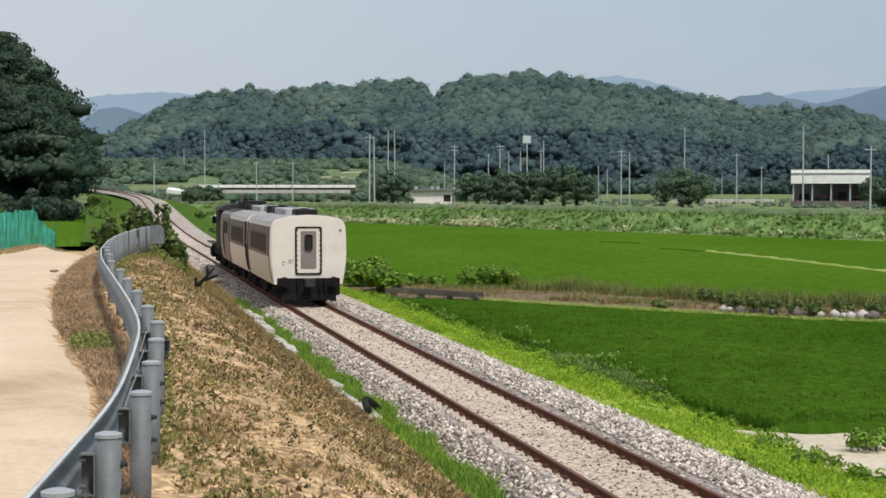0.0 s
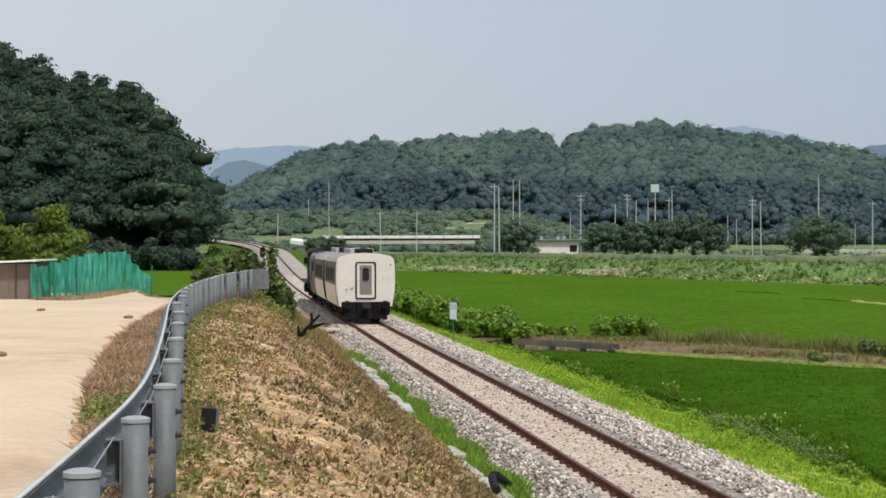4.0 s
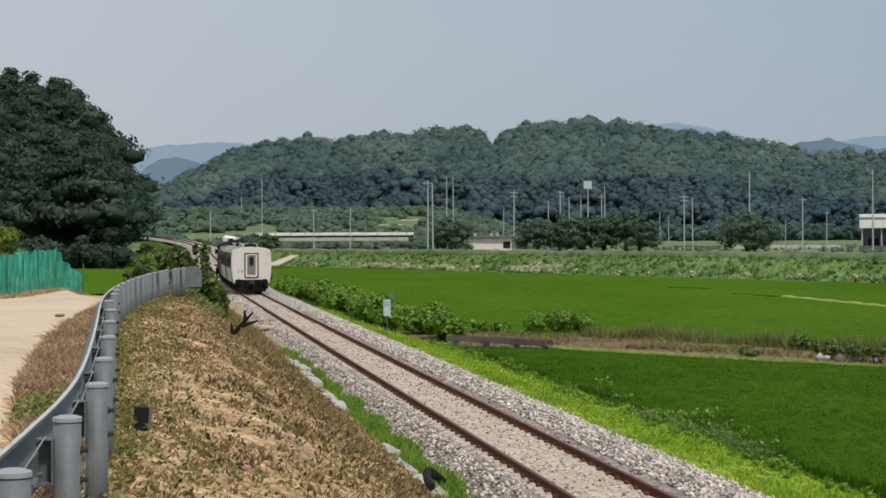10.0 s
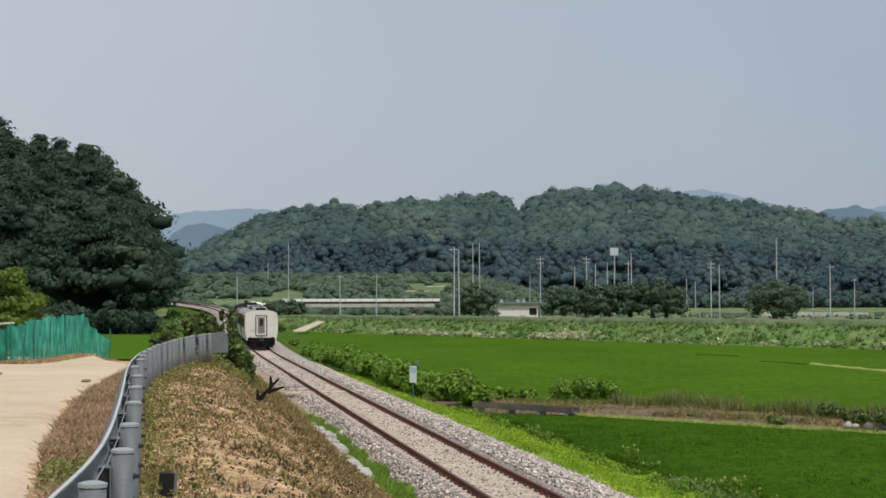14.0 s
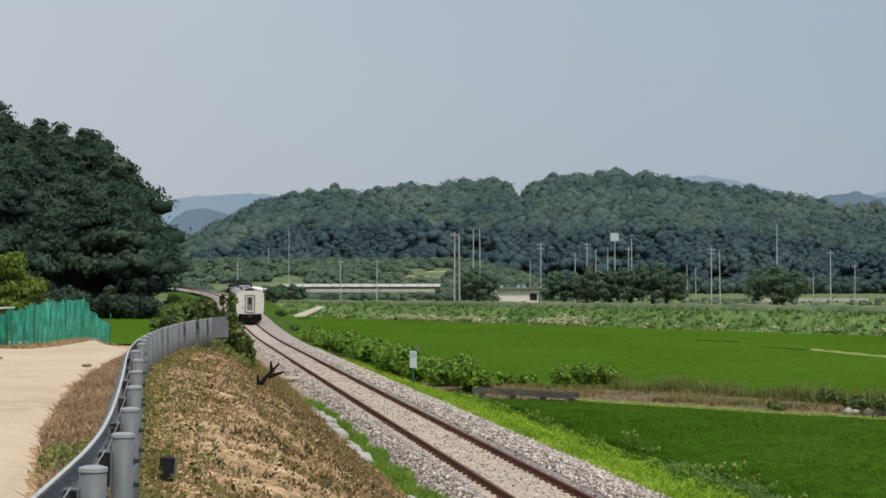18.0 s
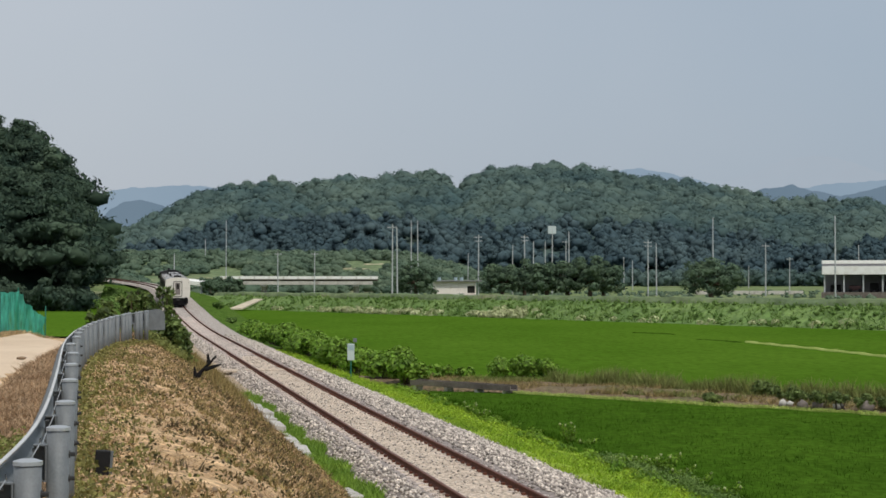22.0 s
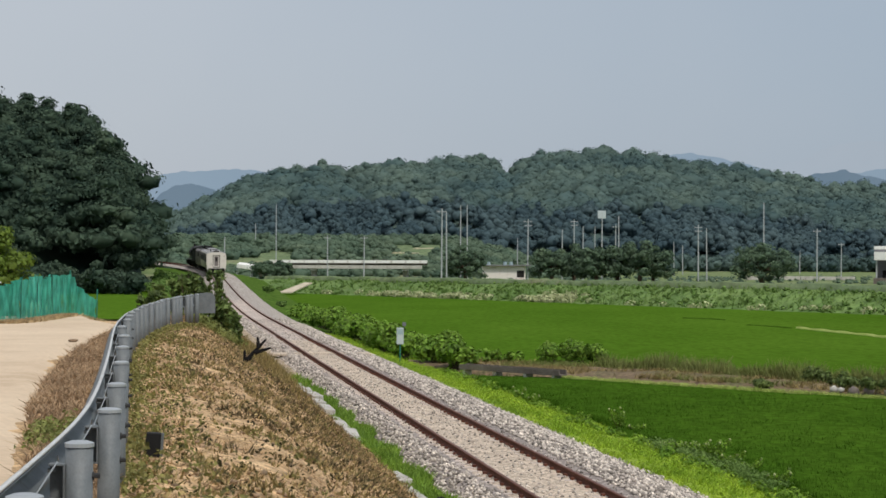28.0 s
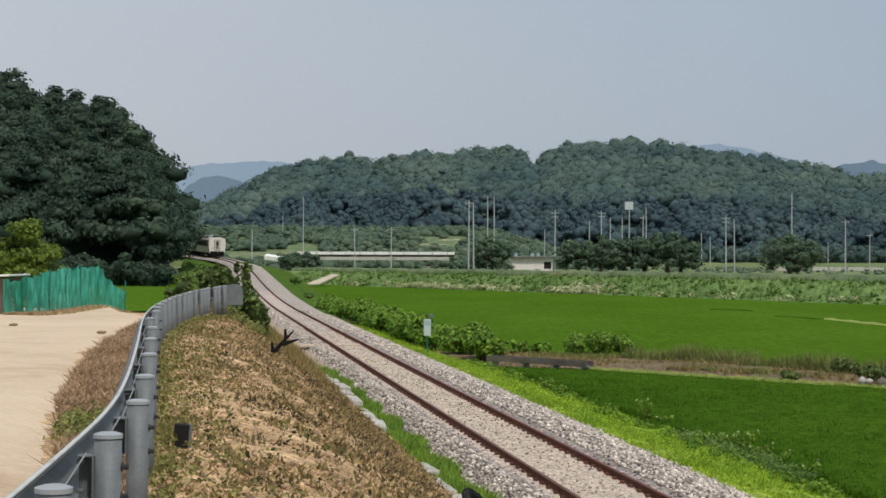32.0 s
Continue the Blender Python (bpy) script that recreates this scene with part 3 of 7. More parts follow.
def strip(name, cols, s0, s1, ds, material, label, category, bumps=0.04, freq=1.5, sub=4, fade=None):
    """A band of ground along the line; cols are (u, z) from left to right. fade: where its height sinks to the far bank's."""
    us, zs = [], []
    for (ua, za), (ub, zb) in zip(cols[:-1], cols[1:]):
        for t in range(sub):
            us.append(ua + (ub - ua) * t / sub)
            zs.append(za + (zb - za) * t / sub)
    us.append(cols[-1][0])
    zs.append(cols[-1][1])
    us, zs = np.array(us), np.array(zs)
    ss = np.arange(s0, s1 + ds / 2, ds)
    Sg, U = np.meshgrid(ss, us, indexing="ij")
    X, Y, Zt = off(Sg, U)
    H = np.repeat(zs[None, :], len(ss), 0)
    if fade:
        f = smooth01(Sg, *fade)
        low = np.interp(us, [-9.6, -6.0, -3.6, -2.5], [0.9, 0.6, 0.0, -0.3])[None, :]
        H = H * (1 - f) + np.minimum(H, low) * f
        H = H - smooth01(Sg, 33, 46) * np.clip(-7.3 - U, 0, 3) * 0.7
    Z = Zt + H + lumps(X, Y, freq, bumps, 3)
    n, k = X.shape
    i, j = np.arange(n - 1)[:, None] * k, np.arange(k - 1)[None, :]
    q = np.stack([i + j, i + j + 1, i + k + j + 1, i + k + j], -1).reshape(-1, 4)
    me = fast_mesh(name, np.stack([X, Y, Z], -1).reshape(-1, 3), q, material, smooth=True)
    return tagged(new(name, me), label, category, kind="structure")


BANK = [(-9.6, 2.36), (-7.2, 2.30), (-6.0, 2.02), (-4.5, 1.10), (-3.0, 0.0), (-2.55, -0.22)]


def bank_z(u):
    return np.interp(u, [c[0] for c in BANK], [c[1] for c in BANK])


# guard rail line: (x, y) of the beam, from behind the camera to the road's crest
GUARD = [(-1.35, -22.0), (-1.30, -10.0), (-1.28, 0.0), (-1.45, 4.7), (-1.64, 6.75), (-1.85, 8.8), (-2.08, 10.85), (-2.45, 13.2), (-2.97, 16.2), (-3.52, 19.3),
         (-4.08, 22.4), (-4.69, 25.8), (-5.27, 29.2), (-6.0, 34.0), (-6.75, 40.0), (-7.35, 46.0), (-7.75, 52.0), (-7.80, 57.0)]


def guard_x(y):
    return np.interp(y, [g[1] for g in GUARD], [g[0] for g in GUARD])


def build_setting():
    build_ground()
    strip("bank", BANK, -36, 96, 0.5, M_BANK, "dry brown grassy bank sloping down from the road to the track", "bank", 0.045, 2.3, 6, (56, 94))
    strip("bank_far", [(-9.0, 0.9), (-6.0, 0.6), (-3.6, 0.0), (-2.5, -0.3)], 94, 250, 2.0, M_VERGEFAR, "low green bank beside the distant track", "bank", 0.08, 0.9)
    strip("ditch_verge", [(-2.75, -0.14), (-2.45, -0.26), (-1.85, -0.36)], -36, 46, 0.5, M_VERGE, "narrow green weedy strip beside the ballast", "grass strip", 0.03, 3.0)
    strip("ditch_verge_dry", [(-2.75, -0.14), (-2.45, -0.24), (-1.85, -0.34)], 46, 130, 0.5, M_DRYVERGE, "narrow dry earthy strip beside the ballast", "earth strip", 0.03, 3.0)
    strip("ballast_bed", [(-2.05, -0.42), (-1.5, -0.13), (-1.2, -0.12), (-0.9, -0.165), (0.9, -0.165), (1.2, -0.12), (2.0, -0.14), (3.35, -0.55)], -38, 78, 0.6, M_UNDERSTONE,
          "crushed-stone ballast bed under the rails, shade between stones put into its colour", "ballast", 0.012, 5.0, 3)
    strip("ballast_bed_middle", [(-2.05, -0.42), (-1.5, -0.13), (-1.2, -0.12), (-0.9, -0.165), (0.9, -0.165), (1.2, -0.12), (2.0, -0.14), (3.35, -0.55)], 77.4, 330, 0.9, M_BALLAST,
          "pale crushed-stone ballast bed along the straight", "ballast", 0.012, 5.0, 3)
    strip("crib_fill", [(-1.16, -0.15), (-0.9, -0.142), (-0.5, -0.130), (0.5, -0.130), (0.9, -0.142), (1.16, -0.15)], -38, 78, 0.4, M_CRIB, "sandy beige ballast packed between the rails", "ballast", 0.012, 7.0, 3)
    strip("ballast_bed_far", [(-2.6, -0.7), (-1.5, -0.12), (1.5, -0.12), (3.35, -0.6)], 329, 460, 2.0, M_BALLAST, "ballast bed in the distant curve", "ballast", 0.01)
    strip("verge", [(3.1, -0.52), (3.8, -0.58), (5.2, -0.95), (7.6, -1.35)], -38, 90, 0.6, M_VERGE, "bright yellow-green grass verge between ballast and paddy", "grass verge", 0.06, 1.8)
    strip("verge_far", [(3.1, -0.55), (4.2, -0.75), (6.0, -1.25), (8.0, -1.4)], 89, 330, 2.0, M_VERGEFAR, "green verge beside the distant track", "grass verge", 0.1, 0.8)
    # road
    ys = np.concatenate([np.arange(-40, 58, 0.6), np.arange(58, 84, 1.0)])
    ts = np.linspace(0, 1, 26)
    rows = []
    for y in ys:
        xr = float(guard_x(min(y, 55))) - float(np.interp(y, [8, 13, 20], [0.32, 0.6, 1.0])) - 0.12 * math.sin(y * 0.5)
        xr -= 0.25 * max(0.0, y - 46) if y > 46 else 0
        xl = -16.0 - max(0, y - 40) * 0.1
        xs = xl + (xr - xl) * ts
        z = ROAD_Z + 0.012 - 0.09 * max(0.0, y - 55) + lumps(xs, np.full(26, y), 0.8, 0.015, 5) - 0.10 * (ts > 0.999)
        rows.append(np.stack([xs, np.full(26, y), z], 1))
    V = np.array(rows)
    n, k = V.shape[:2]
    i, j = np.arange(n - 1)[:, None] * k, np.arange(k - 1)[None, :]
    q = np.stack([i + j, i + j + 1, i + k + j + 1, i + k + j], -1).reshape(-1, 4)
    tagged(new("road", fast_mesh("road", V.reshape(-1, 3), q, M_ROAD, smooth=True)), "pale sandy concrete farm road running over a crest", "road", kind="structure")
    # shoulder under road and guard rail
    rows = []
    for y in np.arange(-40, 62, 0.5):
        gx = float(guard_x(min(y, 57)))
        xs = np.array([-24.0, gx - 2.4, gx - 1.6, gx - 1.1, gx - 0.6, gx - 0.3, gx, gx + 0.1])
        z = np.array([2.20, 2.20, 2.24, 2.31, 2.365, 2.37, 2.31, 2.20]) + lumps(xs, np.full(8, y), 2.5, 0.012, 2) - 0.09 * max(0, y - 52) - 0.5 * smooth01(y, 54, 61)
        rows.append(np.stack([xs, np.full(8, y), z], 1))
    V = np.array(rows)
    n, k = V.shape[:2]
    i, j = np.arange(n - 1)[:, None] * k, np.arange(k - 1)[None, :]
    q = np.stack([i + j, i + j + 1, i + k + j + 1, i + k + j], -1).reshape(-1, 4)
    tagged(new("road_shoulder", fast_mesh("road_shoulder", V.reshape(-1, 3), q, M_BANK, smooth=True)), "dry grassy shoulder between road and guard rail", "shoulder", kind="structure")


def sheet(name, y0, y1, dy, left, right, z, material, label, category, nx=60, amp=0.03, freq=0.9, zskirt=0.45):
    """A planted field: canopy with a short standing edge all round."""
    ys = np.arange(y0, y1 + dy / 2, dy)
    t = np.linspace(0, 1, nx)
    L, Rr = left(ys), right(ys)
    X = L[:, None] + (Rr - L)[:, None] * t[None, :]
    Y = np.repeat(ys[:, None], nx, 1)
    Z = z + lumps(X, Y, freq, amp, 4) + lumps(X, Y, freq * 3.3, amp * 0.6, 9)
    Z[0, :] -= zskirt
    Z[-1, :] -= zskirt
    Z[:, 0] -= zskirt
    Z[:, -1] -= zskirt
    n, k = X.shape
    i, j = np.arange(n - 1)[:, None] * k, np.arange(k - 1)[None, :]
    q = np.stack([i + j, i + j + 1, i + k + j + 1, i + k + j], -1).reshape(-1, 4)
    me = fast_mesh(name, np.stack([X, Y, Z], -1).reshape(-1, 3), q, material, smooth=True)
    return tagged(new(name, me), label, category, kind="stuff")


def track_x(y, u):
    s = np.interp(y, TR[:, 1], np.arange(S0, S1 + 1))
    return off(s, u)[0]


def levee_x(y, back=3.0):
    return LEV_A[0] + (y - LEV_A[1]) * LEV_D[0] / LEV_D[1] - back


# front and back edges of the bund between the paddies, as x for y
BUND_FY, BUND_FX = [40.0, 46.0, 62.5, 64.5, 84.9], [62.0, 46.0, 23.0, 19.0, -1.0]
BUND_BY, BUND_BX = [50.0, 71.0, 74.7, 80.5, 84.5, 89.0, 91.0], [62.0, 20.0, 16.0, 13.0, 9.0, 3.0, -1.5]


def build_fields():
    sheet("near_paddy", 32.0, 80.0, 0.5, lambda y: track_x(y, 7.0) + 0.25 * np.sin(y * 0.8), lambda y: np.maximum(track_x(y, 7.0) + 1.0, np.where(y > 45, np.interp(y, BUND_FY, BUND_FX) - 0.25, 60.0)), RICE_Z, M_RICE,
          "flooded paddy of dense dark green young rice", "rice paddy", 110, 0.03)
    sheet("wide_paddy", 58.0, 338.0, 1.0, lambda y: np.where(y < 90, np.maximum(np.interp(y, BUND_BY, BUND_BX) + 0.2, track_x(y, 6.2)), track_x(y, 6.2)) + 0.15 * np.sin(y * 0.3), lambda y: levee_x(y, 2.0), RICE_Z, M_RICEFAR,
          "wide paddy of green young rice reaching the levee", "rice paddy", 120, 0.03, 0.5)
    sheet("side_paddy", 120.0, 300.0, 2.0, lambda y: -26 - (y - 120) * 0.25, lambda y: track_x(y, -5.0) - 2.0, 0.75, M_RICEFAR, "small green paddy between wooded hill and track", "rice paddy", 40, 0.03, 0.5)


def build_levee():
    n = 130
    L = np.linalg.norm(LEV_B - LEV_A)
    d = np.linspace(-6, L, n)
    prof = np.array([(-1.0, -1.5), (1.5, -0.7), (4.0, 0.7), (6.5, 1.7), (9.5, 1.9), (12.0, 1.7), (16.0, 0.6), (20.0, 0.2)])
    X = LEV_A[0] + LEV_D[0] * d[:, None] + LEV_N[0] * prof[None, :, 0]
    Y = LEV_A[1] + LEV_D[1] * d[:, None] + LEV_N[1] * prof[None, :, 0]
    Z = prof[None, :, 1] + lumps(X, Y, 0.5, 0.12, 6)
    k = len(prof)
    i, j = np.arange(n - 1)[:, None] * k, np.arange(k - 1)[None, :]
    q = np.stack([i + j, i + j + 1, i + k + j + 1, i + k + j], -1).reshape(-1, 4)
    tagged(new("levee", fast_mesh("levee", np.stack([X, Y, Z], -1).reshape(-1, 3), q, M_LEVEE, smooth=True)), "long grassy river levee beyond the rice fields", "levee", kind="structure")
    # worn grassy path on its crest
    rows = []
    for t in d:
        w = 0.5 * math.sin(t * 0.21)
        rows.append([(LEV_A[0] + LEV_D[0] * t + LEV_N[0] * o, LEV_A[1] + LEV_D[1] * t + LEV_N[1] * o, h + 0.1 * math.sin(t * 0.4)) for o, h in ((5.6 + w * 0.3, 1.2), (6.0 + w * 0.3, 2.02), (9.3 + w, 2.12), (9.9 + w, 1.4))])
    V = np.array(rows)
    i, j = np.arange(n - 1)[:, None] * 4, np.arange(3)[None, :]
    q = np.stack([i + j, i + j + 1, i + 4 + j + 1, i + 4 + j], -1).reshape(-1, 4)
    tagged(new("levee_crest", fast_mesh("levee_crest", V.reshape(-1, 3), q, M_SLOPE, smooth=True)), "pale trodden grass path along the levee's crest", "path", kind="structure")
    # shrubs all over it
    m = 1300
    a, b = L * RNG.uniform(0, 1, m) ** 0.85, RNG.uniform(0.2, 6.4, m)
    x, y = LEV_A[0] + LEV_D[0] * a + LEV_N[0] * b, LEV_A[1] + LEV_D[1] * a + LEV_N[1] * b
    z = np.interp(b, prof[:, 0], prof[:, 1])
    r = RNG.uniform(0.16, 0.46, m)
    me = foliage("levee_scrub", np.stack([x, y, z + 0.1], 1), r, 20, 0.13, M_LEAF_E, flat=0.75, soft=True)
    tagged(new("levee_scrub", me), "low green scrub covering the levee", "scrub", kind="stuff")
    m = 7000
    a, b = L * RNG.uniform(0, 1, m) ** 0.85, RNG.uniform(0.2, 6.6, m)
    x, y = LEV_A[0] + LEV_D[0] * a + LEV_N[0] * b, LEV_A[1] + LEV_D[1] * a + LEV_N[1] * b
    V, T = blades(x, y, np.interp(b, prof[:, 0], prof[:, 1]), 0.5 + 0.25 * lumps(x, y, 0.4, 1.0, 7), 0.10, 0.7, 2)
    tagged(new("levee_grass", fast_mesh("levee_grass", V, T, M_LEVBLADE)), "tall rank grass covering the levee's slope", "grass", kind="stuff")
    a = np.concatenate([RNG.normal(c, w, n2) for c, w, n2 in ((113, 2.8, 46), (108, 3, 18), (61, 4, 22), (82, 4, 18), (74, 3, 10))] + [RNG.uniform(30, 330, 70)])
    b = RNG.uniform(-0.2, 1.4, len(a))
    b[:40] += RNG.uniform(0, 1.6, 40)
    x, y = LEV_A[0] + LEV_D[0] * a + LEV_N[0] * b, LEV_A[1] + LEV_D[1] * a + LEV_N[1] * b
    z = np.interp(b, prof[:, 0], prof[:, 1])
    V, T = leaf_quads(np.stack([x, y, z + 0.35], 1), RNG.uniform(0.4, 0.95, len(a)), 46, 0.17, 0.55)
    tagged(new("pale_reeds", fast_mesh("pale_reeds", V, T, M_REED)), "pale dry reeds along the levee's foot", "reeds", kind="stuff")


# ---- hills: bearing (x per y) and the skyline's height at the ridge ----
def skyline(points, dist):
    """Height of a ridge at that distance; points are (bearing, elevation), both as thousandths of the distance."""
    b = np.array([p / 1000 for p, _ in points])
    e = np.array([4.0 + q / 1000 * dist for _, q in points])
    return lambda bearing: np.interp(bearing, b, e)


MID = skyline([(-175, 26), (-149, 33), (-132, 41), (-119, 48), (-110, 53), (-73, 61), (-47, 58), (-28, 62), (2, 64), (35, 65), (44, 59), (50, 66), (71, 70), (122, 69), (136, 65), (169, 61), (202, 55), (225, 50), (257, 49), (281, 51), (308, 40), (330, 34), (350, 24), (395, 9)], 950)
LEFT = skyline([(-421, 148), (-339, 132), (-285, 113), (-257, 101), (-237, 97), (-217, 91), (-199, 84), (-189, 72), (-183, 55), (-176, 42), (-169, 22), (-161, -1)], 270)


def hill_surface(name, crest, y0, y1, y2, b0, b1, nb, ny, drop, base, material, label, power=0.8):
    bs = np.linspace(b0, b1, nb)
    ys = np.concatenate([np.linspace(y0, y1, ny), np.linspace(y1, y2, ny // 2)[1:]])
    B, Y = np.meshgrid(bs, ys)
    t = np.where(Y <= y1, np.clip((Y - y0) / (y1 - y0), 0, 1) ** power, 1 - smooth01(Y, y1, y2) * 0.6)
    H = np.maximum(crest(B) - drop, base + 0.5)
    X = B * Y
    Z = base + (H - base) * t + lumps(X, Y, 0.06, 1.0, 2) * t - (t <= 0) * 1.5
    n, k = X.shape
    i, j = np.arange(n - 1)[:, None] * k, np.arange(k - 1)[None, :]
    q = np.stack([i + j, i + j + 1, i + k + j + 1, i + k + j], -1).reshape(-1, 4)
    me = fast_mesh(name, np.stack([X, Y, Z], -1).reshape(-1, 3), q, material, smooth=True)
    tagged(new(name, me), label, "hill", kind="structure")

    def zat(b, y):
        tt = np.where(y <= y1, np.clip((y - y0) / (y1 - y0), 0, 1) ** power, 1.0)
        return base + (np.maximum(crest(b) - drop, base + 0.5) - base) * tt
    return zat


def wood(name, b, y, zat, h, w, clumps, per, size, material, label, flat=0.8, k=0.8, shell=(0.72, 1.06), tumble=0.38, soft=False, dome=False, small=1.0, up=0.25):
    """Many crowns at bearings b and depths y, as one mass."""
    n = len(b)
    x, z = b * y, zat(b, y)
    hh, ww = h * RNG.uniform(0.65, 1.3, n), w * RNG.uniform(0.6, 1.3, n)
    C, Rr = [], []
    for c in range(clumps):
        a = RNG.uniform(0, 2 * np.pi, n)
        f = c / max(1, clumps - 1)
        rad = small * ww * (0.42 - 0.18 * f) * RNG.uniform(0.8, 1.2, n)
        o = ww * (0.34 + 0.3 * (1 - small)) * (1 - f) * RNG.uniform(0.5, 1.2, n)
        if dome and c == 0:
            C.append(np.stack([x, y, z + hh * 0.5], 1))
            Rr.append(ww * 0.46)
            continue
        C.append(np.stack([x + np.cos(a) * o, y + np.sin(a) * o, z + hh * (0.35 + 0.5 * f) * RNG.uniform(0.85, 1.1, n)], 1))
        Rr.append(rad)
    me = foliage(name, np.concatenate(C), np.concatenate(Rr), per, size, material, flat=flat, k=k, up=up, shell=shell, tumble=tumble, soft=soft)
    tagged(new(name, me), label, "woodland", kind="stuff")


def build_hills():
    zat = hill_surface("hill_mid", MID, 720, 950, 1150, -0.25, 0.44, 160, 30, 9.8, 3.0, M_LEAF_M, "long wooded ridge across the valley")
    n = 2350
    b, y = RNG.uniform(-0.2, 0.35, n), 722 + 232 * RNG.uniform(0, 1, n) ** 0.8
    # the lower trees take the leaf colour with shade painted in
    shady = y < 800 + lumps(b * 900, y, 0.02, 45.0, 5)
    notch = (np.abs(b - 0.0445) > 0.0035) | (y < 880)
    k = ~shady & notch
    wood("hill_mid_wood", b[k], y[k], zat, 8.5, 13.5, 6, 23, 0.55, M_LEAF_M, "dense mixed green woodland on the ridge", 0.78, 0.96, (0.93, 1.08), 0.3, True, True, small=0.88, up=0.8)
    wood("hill_mid_shade_wood", b[shady], y[shady], zat, 9.0, 12.5, 9, 22, 0.46, M_LEAF_MSHADE, "wood along the foot of the ridge, its shade put into the leaf colour", 0.85, 0.9, (0.88, 1.1), 0.35, True, small=0.62, up=0.8)
    n = 200
    b, y = RNG.uniform(0.06, 0.42, n), RNG.uniform(700, 724, n)
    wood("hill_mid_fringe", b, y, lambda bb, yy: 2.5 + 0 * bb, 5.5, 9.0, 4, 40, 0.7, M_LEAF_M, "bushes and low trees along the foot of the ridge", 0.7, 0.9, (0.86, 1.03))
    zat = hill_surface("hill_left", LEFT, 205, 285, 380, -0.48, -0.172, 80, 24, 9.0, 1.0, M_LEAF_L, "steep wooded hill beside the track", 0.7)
    n = 270
    b, y = RNG.uniform(-0.355, -0.1835, n), 205 + 85 * RNG.uniform(0, 1, n) ** 0.9
    wood("hill_left_wood", b, y, zat, 10.5, 10.5, 14, 62, 0.31, M_LEAF_L, "dense dark green woodland of broadleaf trees and pines", 0.55, 0.72, (0.74, 1.1), 0.34, True, small=0.62, up=0.6)
    n = 90
    b, y = RNG.uniform(-0.40, -0.173, n), RNG.uniform(197, 206, n)
    wood("hill_left_fringe", b, y, lambda bb, yy: 0.6 + 0 * bb, 3.6, 4.0, 6, 60, 0.24, M_LEAF_L, "lower bushes and saplings along the foot of the wooded hill", 0.6, 0.62)
    n = 70
    b, y = RNG.uniform(-0.190, -0.1725, n), RNG.uniform(206, 275, n)
    wood("hill_left_edge", b, y, zat, 7.5, 5.0, 10, 50, 0.26, M_LEAF_L, "smaller trees along the hill's flank beside the track", 0.55, 0.72, (0.74, 1.1), 0.34, True, small=0.8, up=0.6)
    # scrubby lower slopes
    zz = lambda bb, yy: 0.6 + smooth01(yy, 500, 680) * 13.0 * (1 - smooth01(bb, 0.0, 0.09))
    B, Y = np.meshgrid(np.linspace(-0.20, 0.10, 70), np.linspace(498, 735, 40))
    X, Z = B * Y, zz(B, Y) + lumps(B * Y, Y, 0.06, 0.5, 4)
    nr, nc = X.shape
    i, j = np.arange(nr - 1)[:, None] * nc, np.arange(nc - 1)[None, :]
    q = np.stack([i + j, i + j + 1, i + nc + j + 1, i + nc + j], -1).reshape(-1, 4)
    tagged(new("lower_slope", fast_mesh("lower_slope", np.stack([X, Y, Z], -1).reshape(-1, 3), q, M_SLOPE, smooth=True)), "green lower slope with pale bare patches, haze put into its colour", "slope", kind="structure")
    n = 1300
    b, y = RNG.uniform(-0.19, 0.09, n), RNG.uniform(505, 720, n)
    keep = (lumps(b * y, y, 0.035, 1.0, 8) > -0.25) & ((np.abs(b + 0.014) > 0.012) | (np.abs(y - 603) > 24))
    b, y = b[keep], y[keep]
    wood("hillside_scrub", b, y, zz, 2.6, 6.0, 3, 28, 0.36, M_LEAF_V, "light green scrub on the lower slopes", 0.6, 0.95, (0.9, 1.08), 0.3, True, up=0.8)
    # narrow terraced fields
    for xc, yc, wd in ((-9.5, 588, 17), (-12, 606, 12), (-5, 624, 9), (-24, 572, 10)):
        rows = []
        for t in np.linspace(0, 1, 16):
            x = xc - wd / 2 + wd * t
            zt = float(zz(np.array(xc / yc), np.array(float(yc)))) + 0.9 + 0.25 * math.sin(7 * t + xc)
            e = math.sin(math.pi * t) ** 0.5
            rows.append([(x, yc - 3, zt - 2.6), (x, yc - 2.6, zt - 0.6 - (1 - e)), (x, yc + 4 + math.sin(9 * t), zt - 0.3 - (1 - e)), (x, yc + 7, zt - 2.4)])
        V = np.array(rows)
        i, j = np.arange(15)[:, None] * 4, np.arange(3)[None, :]
        q = np.stack([i + j, i + 4 + j, i + 4 + j + 1, i + j + 1], -1).reshape(-1, 4)
        tagged(new("terrace", fast_mesh("terrace", V.reshape(-1, 3), q, M_TERRACE, smooth=True)), "narrow pale terraced field on the lower slope", "terraced field", kind="structure")
